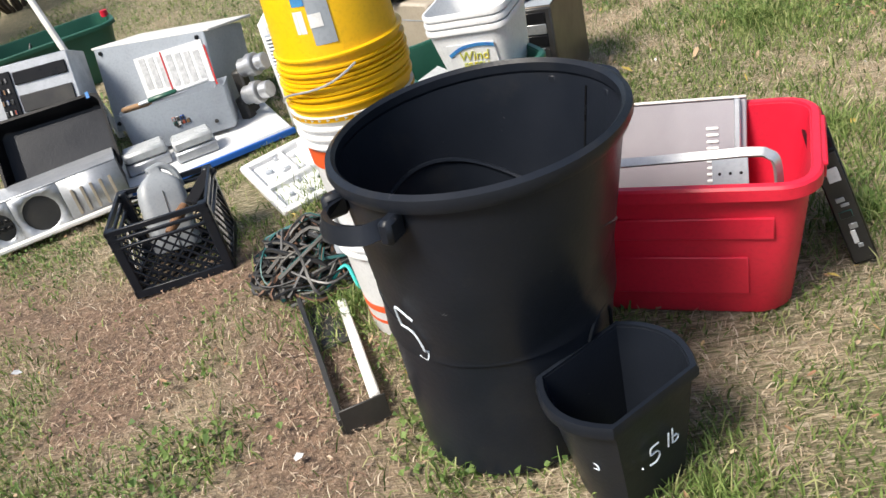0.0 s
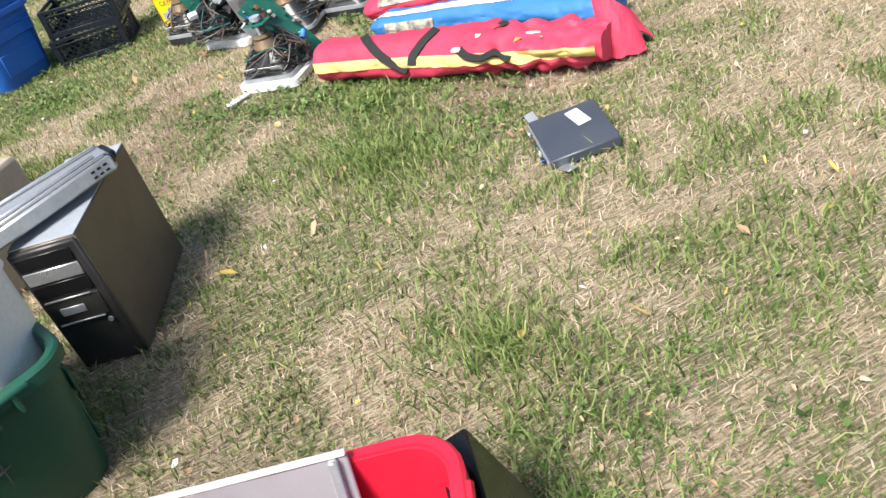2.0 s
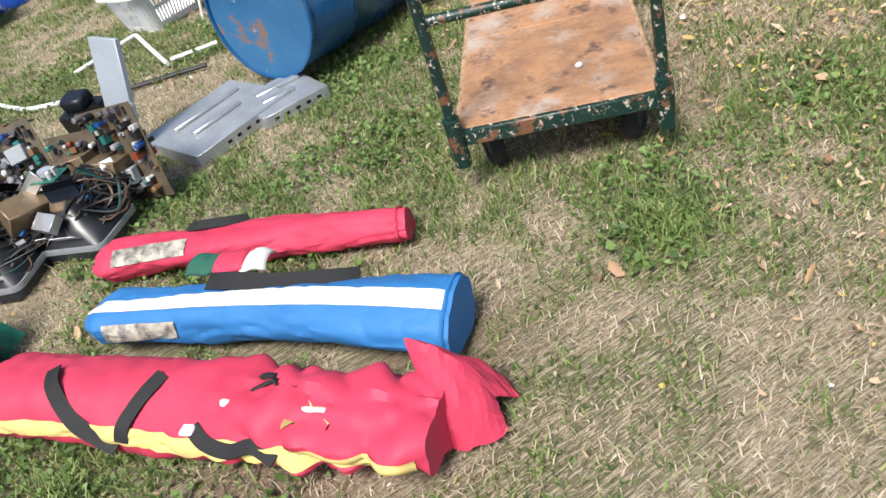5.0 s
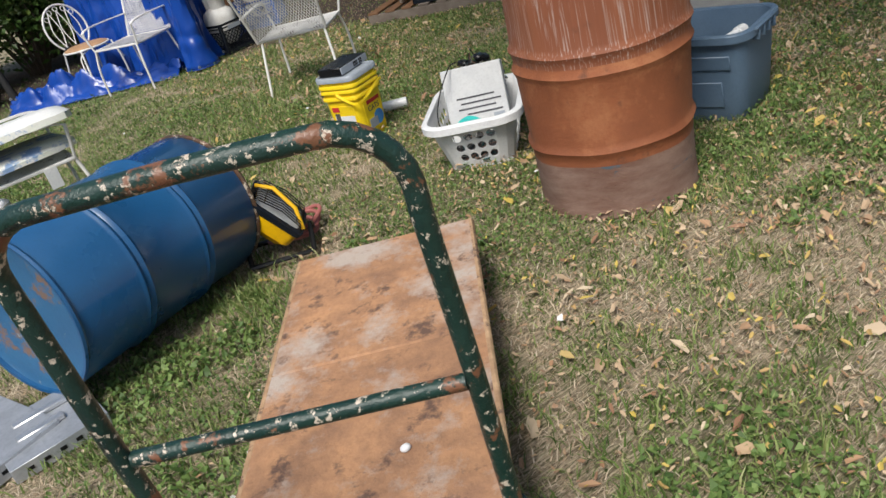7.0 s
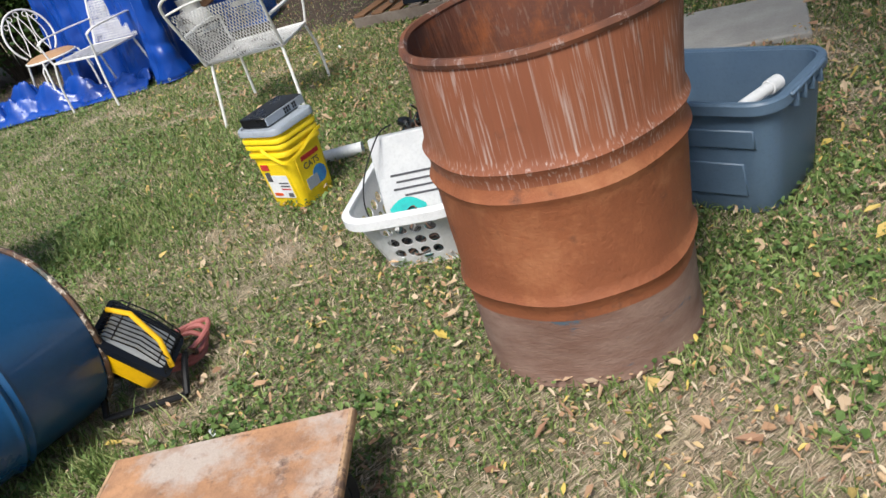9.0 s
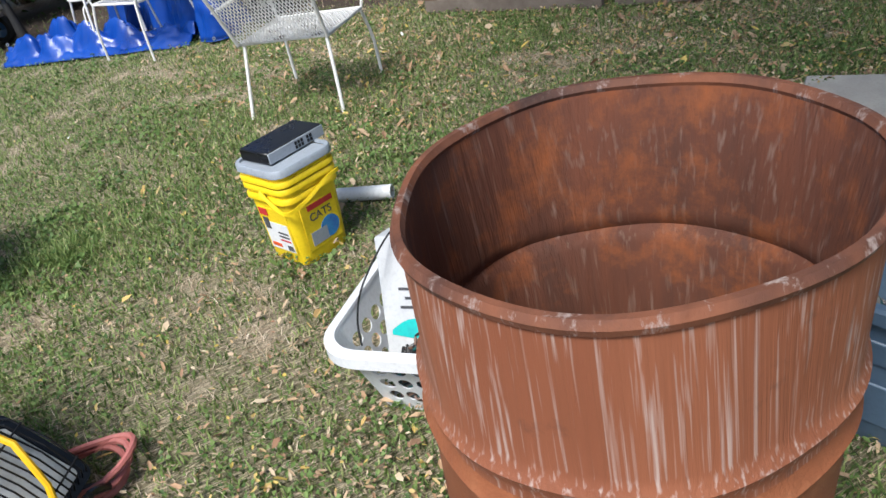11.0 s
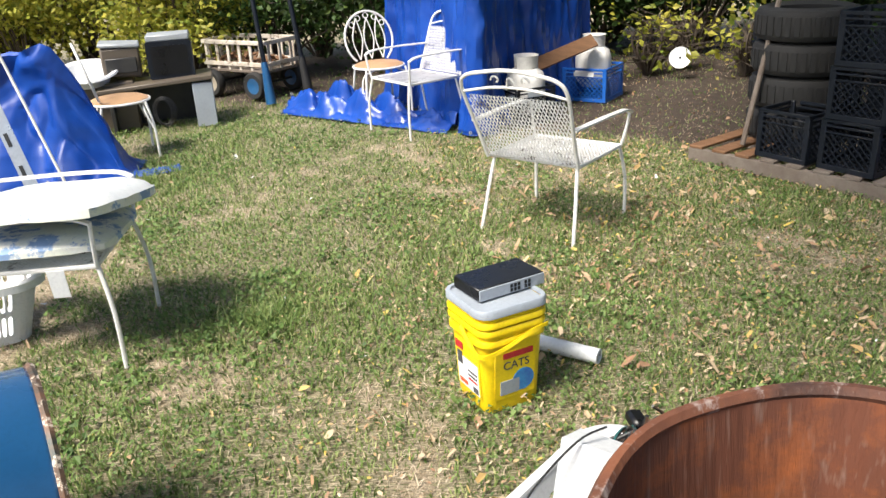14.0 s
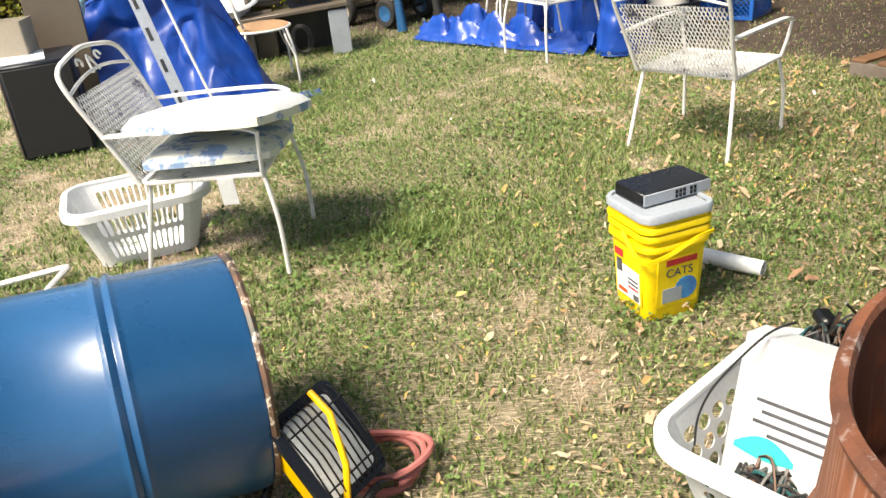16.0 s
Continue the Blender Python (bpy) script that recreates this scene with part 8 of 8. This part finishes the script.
milk_crate("blue plastic milk crate with a propane tank in it", BLUE_PLASTIC, pose(5.97, 11.42, -0.004, 0, 0, -38), 0.4, 0.4, 0.28, tag=PAPER)
propane("white propane tank standing in a blue crate", pose(5.97, 11.42, 0.1))
milk_crate("dark grey plastic crate with a propane tank in it", BLACK_PLASTIC, pose(5.25, 10.74, -0.004, 0, 0, 18), 0.34, 0.34, 0.28, tag=GREY_PAINT)
propane("white propane tank standing in a dark crate", pose(5.25, 10.74, 0.07))
t = thing("plank", "brown wooden plank propped against the tarpaulin", "plank", pose(0, 0, 0))
part("board", ribbon(B(), [(5.12, 10.9, 0.3), (5.93, 11.25, 0.5)], 0.11, lambda i: (-0.2, -0.85, 0.5), 0.03), BROWN_WOOD, t)


def pallet(label, m, w=1.2, d=1.0):
    t = thing("pallet", label, "pallet", m, "pallets")
    for sy in (-1, 0, 1):
        part("runner", block(B(), w, 0.04, 0.085, Matrix.Translation((0, sy * (d / 2 - 0.02), 0.0)), 0.004), GREY_WOOD, t)
    for k in range(8):
        part("slat", block(B(), 0.095, d, 0.018, pose(-w / 2 + 0.05 + k * (w - 0.1) / 7, 0, 0.086, 0, 0, random.uniform(-0.6, 0.6)), 0.003), BROWN_WOOD if k < 3 else GREY_WOOD, t)
    return t


P1 = pose(6.76, 9.05, -0.004, 0, 0, -58.4)
pallet("weathered wooden pallet with crates and tyres on it", P1, 1.25)
P2 = pose(7.49, 8.06, -0.004, 0, 0, -51.5)
pallet("weathered wooden pallet at the edge of the lawn", P2, 1.2)
for x0, y0, n_, lab in ((-0.02, -0.3, 1, None), (0.36, -0.3, 3, None), (0.38, 0.1, 3, None)):
    for k in range(n_):
        milk_crate("black plastic milk crate stacked on the pallet", BLACK_PLASTIC, P1 @ pose(x0 + 0.01 * k, y0, 0.104 + 0.282 * k, 0, 0, 4 * k - 3), group="crates on the pallet", tag=lab if k == 0 else None)
for k in range(4):
    t = thing("car_tyre", "worn black car tyre in a stack on the pallet", "tyre", P1 @ pose(-0.28, 0.12, 0.104 + 0.2 * k, 0, 0, 20 * k), "stacked tyres")
    part("carcass", lathe(B(), [(0.2, 0.02), (0.24, 0.0), (0.285, 0.015), (0.3, 0.04), (0.3, 0.155), (0.285, 0.185), (0.24, 0.2), (0.2, 0.18), (0.215, 0.1), (0.2, 0.02)], 48), RUBBER, t)
    bm = B()
    for j in range(36):
        a = 2 * math.pi * j / 36
        block(bm, 0.008, 0.03, 0.11, pose(0.301 * math.cos(a), 0.301 * math.sin(a), 0.045, 0, 0, math.degrees(a)), 0)
    part("tread", bm, RUBBER, t, smooth=False)
t = thing("leaning_pole", "grey wooden pole leaning on the tyre stack", "pole", pose(0, 0, 0))
part("pole", tube(B(), [(6.3, 9.2, 0.104), (6.62, 9.4, 1.35)], 0.017, 8), GREY_WOOD, t)
t = thing("plastic_drum", "blue plastic drum standing on the pallet", "drum", P2 @ pose(-0.2, -0.1, 0.104))
part("body", lathe(B(), [(0.001, 0), (0.26, 0), (0.28, 0.02), (0.28, 0.28), (0.29, 0.3), (0.28, 0.32), (0.28, 0.6), (0.29, 0.62), (0.28, 0.64), (0.27, 0.86), (0.22, 0.9), (0.001, 0.9)], 40), BLUE_PLASTIC, t)
part("hoop", lathe(B(), [(0.272, 0.8), (0.288, 0.802), (0.288, 0.83), (0.27, 0.832)], 40), BLACK_GLOSS, t, "dark closing ring")
part("bung", lathe(B(), [(0.03, 0.9), (0.03, 0.915), (0.02, 0.918)], 14, Matrix.Translation((0.12, 0.05, 0)), True, True), BLACK_GLOSS, t)
t = thing("paper_plate", "round white paper plate propped on dark soil", "paper plate", pose(6.93, 11.93, 0.1, 70, 0, -25))
part("plate", lathe(B(), [(0.001, 0.0), (0.07, 0.0), (0.1, 0.012), (0.1, 0.016), (0.07, 0.005), (0.02, 0.004), (0.001, 0.004)], 28, Matrix.Translation((0, 0.1, 0))), PAPER, t)
part("spot", lathe(B(), [(0.012, 0.005), (0.011, 0.009)], 12, Matrix.Translation((0, 0.1, 0)), True, True), BLACK_GLOSS, t)


# ---- hedge and shrubs behind ----
LEAF_LIGHT = blade_material("hedge_leaf", [(0.24, 0.27, 0.03), (0.4, 0.38, 0.05), (0.14, 0.19, 0.025), (0.52, 0.46, 0.08), (0.09, 0.13, 0.018)], 0.5, 0.35)
LEAF_DARK = blade_material("shrub_leaf", [(0.03, 0.065, 0.015), (0.05, 0.1, 0.02), (0.02, 0.045, 0.012), (0.09, 0.13, 0.025)], 0.45, 0.25)


def shrub(name, label, ctr, size, leaves, leaf, material, seed):
    """Stems and a crown of small leaves gathered in uneven clumps."""
    g = np.random.default_rng(seed)
    t = thing(name, label, "shrub", pose(*ctr))
    bm = B()
    clumps = []
    for _ in range(26):
        a, q = g.uniform(0, 6.28), g.uniform(0.1, 0.95) ** 0.6
        top = Vector((size[0] * q * math.cos(a), size[1] * q * math.sin(a), size[2] * g.uniform(0.25, 1.0)))
        base = Vector((top.x * 0.15, top.y * 0.15, 0))
        midp = base.lerp(top, 0.5) + Vector((g.normal(0, 0.06), g.normal(0, 0.06), 0.08))
        tube(bm, smooth_path([base, midp, top], 4), [0.018 - 0.0016 * k for k in range(9)], 5)
        clumps.append(top)
        for _ in range(2):
            b2 = midp.lerp(top, g.uniform(0.2, 0.9))
            tip = b2 + Vector((g.normal(0, 0.2), g.normal(0, 0.2), g.uniform(-0.05, 0.25)))
            tube(bm, [b2, tip], [0.006, 0.003], 4)
            clumps.append(tip)
    part("branchwork", bm, BARK, t)
    c = np.array([tuple(v) for v in clumps])
    pick = g.integers(0, len(c), leaves)
    p = c[pick] + g.normal(0, 1, (leaves, 3)) * np.array([0.17, 0.17, 0.15])
    p[:, 2] = np.maximum(p[:, 2], 0.02)
    d1 = g.normal(0, 1, (leaves, 3))
    d1[:, 2] = d1[:, 2] * 0.6 - 0.3
    d1 /= np.linalg.norm(d1, axis=1)[:, None]
    d2 = np.cross(d1, g.normal(0, 1, (leaves, 3)))
    d2 /= np.linalg.norm(d2, axis=1)[:, None]
    s = g.uniform(0.6, 1.3, (leaves, 1)) * leaf
    up = np.cross(d1, d2)
    v = np.stack([p, p + d1 * s * 0.5 + d2 * s * 0.36 + up * s * 0.1, p + d1 * s * 1.15, p + d1 * s * 0.5 - d2 * s * 0.36 + up * s * 0.1], 1).reshape(-1, 3)
    o = (np.arange(leaves) * 4)[:, None]
    f = np.concatenate([o + [0, 1, 2], o + [0, 2, 3]], 1).reshape(-1, 3)
    ob = new("leaves", fast_mesh("leaves", v, f, material, False))
    ob.parent = t
    ob["kind"] = "stuff"
    return t


for k in range(8):
    x0 = -2.6 + 0.95 * k
    shrub("hedge_bush", "yellow-green leafy hedge bush behind the lawn", (x0, 14.2 + 0.25 * math.sin(k * 2.1) - (0.5 if k > 4 else 0), 0), (0.85, 0.7, 1.7 + 0.2 * math.sin(k)), 5200, 0.06, LEAF_LIGHT if k < 6 else LEAF_DARK, 60 + k)
    shrub("hedge_bush", "yellow-green leafy hedge bush behind the lawn", (x0 + 0.4, 15.1, 0), (0.9, 0.7, 2.2), 4600, 0.07, LEAF_LIGHT if k < 5 else LEAF_DARK, 160 + k)
for k, (x0, y0, h_) in enumerate(((4.6, 13.4, 1.9), (5.6, 13.6, 1.8), (6.6, 13.9, 1.7), (7.6, 13.4, 1.8), (8.4, 12.4, 1.8), (8.9, 11.2, 1.8), (9.2, 10.0, 1.7), (9.4, 8.8, 1.6), (9.6, 7.6, 1.5))):
    shrub("woodland_shrub", "dark leafy shrub in the shade behind the tarpaulin", (x0, y0, 0), (0.8, 0.7, h_), 6200, 0.07, LEAF_DARK, 80 + k)
    shrub("woodland_shrub", "dark leafy shrub in the shade behind the tarpaulin", (x0 + 0.5, y0 + 0.9, 0), (0.9, 0.8, h_ + 0.4), 5000, 0.09, LEAF_DARK, 180 + k)
for k, (x0, y0) in enumerate(((7.15, 12.5), (7.55, 11.9), (6.75, 12.3))):
    shrub("weed", "small broad-leaved weed on the dark soil", (x0, y0, 0), (0.14, 0.14, 0.5), 140, 0.07, LEAF_LIGHT, 95 + k)
for k in range(7):
    shrub("hedge_bush", "leafy hedge bush far off beside the lawn", (-5.5 + 0.2 * k, 13.0 - 2.2 * k, 0), (0.9, 1.1, 1.8), 2500, 0.08, LEAF_DARK, 110 + k)


# ---- unseen trees, added to shade the far side ----
LEAF_TREE = blade_material("tree_leaf", [(0.06, 0.11, 0.02), (0.1, 0.16, 0.03), (0.17, 0.19, 0.04), (0.3, 0.26, 0.05)], 0.5, 0.3)


def shade_tree(label, foot, crown, spread, leaves, seed):
    """A leaning trunk that forks into limbs, with leaves in clumps round their ends."""
    g = np.random.default_rng(seed)
    t = thing("shade_tree", label, "tree", pose(*foot, -0.02), "shade trees")
    top = Vector((crown[0] - foot[0], crown[1] - foot[1], crown[2]))
    fork = Vector((top.x * 0.22, top.y * 0.22, 2.3))
    part("trunk", tube(B(), smooth_path([(0, 0, 0), (fork.x * 0.3, fork.y * 0.2, 1.1), fork, fork.lerp(top, 0.5)], 5), [0.24 - 0.008 * k for k in range(16)], 14), BARK, t)
    tips = []
    for k in range(9):
        a = 2 * math.pi * k / 9 + g.uniform(-0.3, 0.3)
        tip = top + Vector((spread[0] * 0.75 * math.cos(a), spread[1] * 0.75 * math.sin(a), g.uniform(-0.5, 0.9)))
        mid_ = fork.lerp(tip, 0.5) + Vector((0, 0, 0.5))
        part("limb", tube(B(), smooth_path([fork, mid_, tip], 5), [0.11 - 0.0085 * q for q in range(11)], 8), BARK, t)
        tips += [mid_.lerp(tip, q) + Vector((g.normal(0, 0.6), g.normal(0, 0.6), g.normal(0, 0.3))) for q in (0.2, 0.35, 0.5, 0.6, 0.7, 0.8, 0.9, 1.0, 1.1)]
    c = np.array([tuple(v) for v in tips])
    p = c[g.integers(0, len(c), leaves)] + g.normal(0, 1, (leaves, 3)) * np.array([0.34, 0.34, 0.24])
    d1 = g.normal(0, 1, (leaves, 3))
    d1[:, 2] *= 0.45
    d1 /= np.linalg.norm(d1, axis=1)[:, None]
    d2 = np.cross(d1, np.array([0, 0, 1.0]) + 0.5 * g.normal(0, 1, (leaves, 3)))
    d2 /= np.linalg.norm(d2, axis=1)[:, None]
    size = g.uniform(0.09, 0.16, (leaves, 1))
    v = np.stack([p, p + d1 * size * 0.5 + d2 * size * 0.36, p + d1 * size, p + d1 * size * 0.5 - d2 * size * 0.36], 1).reshape(-1, 3)
    o = (np.arange(leaves) * 4)[:, None]
    ob = new("crown", fast_mesh("crown", v, np.concatenate([o + [0, 1, 2], o + [0, 2, 3]], 1).reshape(-1, 3), LEAF_TREE, False))
    ob.parent = t
    ob["kind"] = "stuff"
    return t


shade_tree("leafy tree whose crown shades the lawn's edge", (7.6, 2.6), (5.6, 4.3, 4.2), (2.4, 2.3), 6000, 5)
shade_tree("leafy tree whose crown shades the dark soil and pallets", (10.4, 6.0), (7.0, 7.5, 4.3), (3.0, 3.0), 10500, 6)
shade_tree("leafy tree standing behind the shrubs", (9.6, 13.4), (8.3, 12.4, 4.2), (3.0, 2.6), 16000, 8)
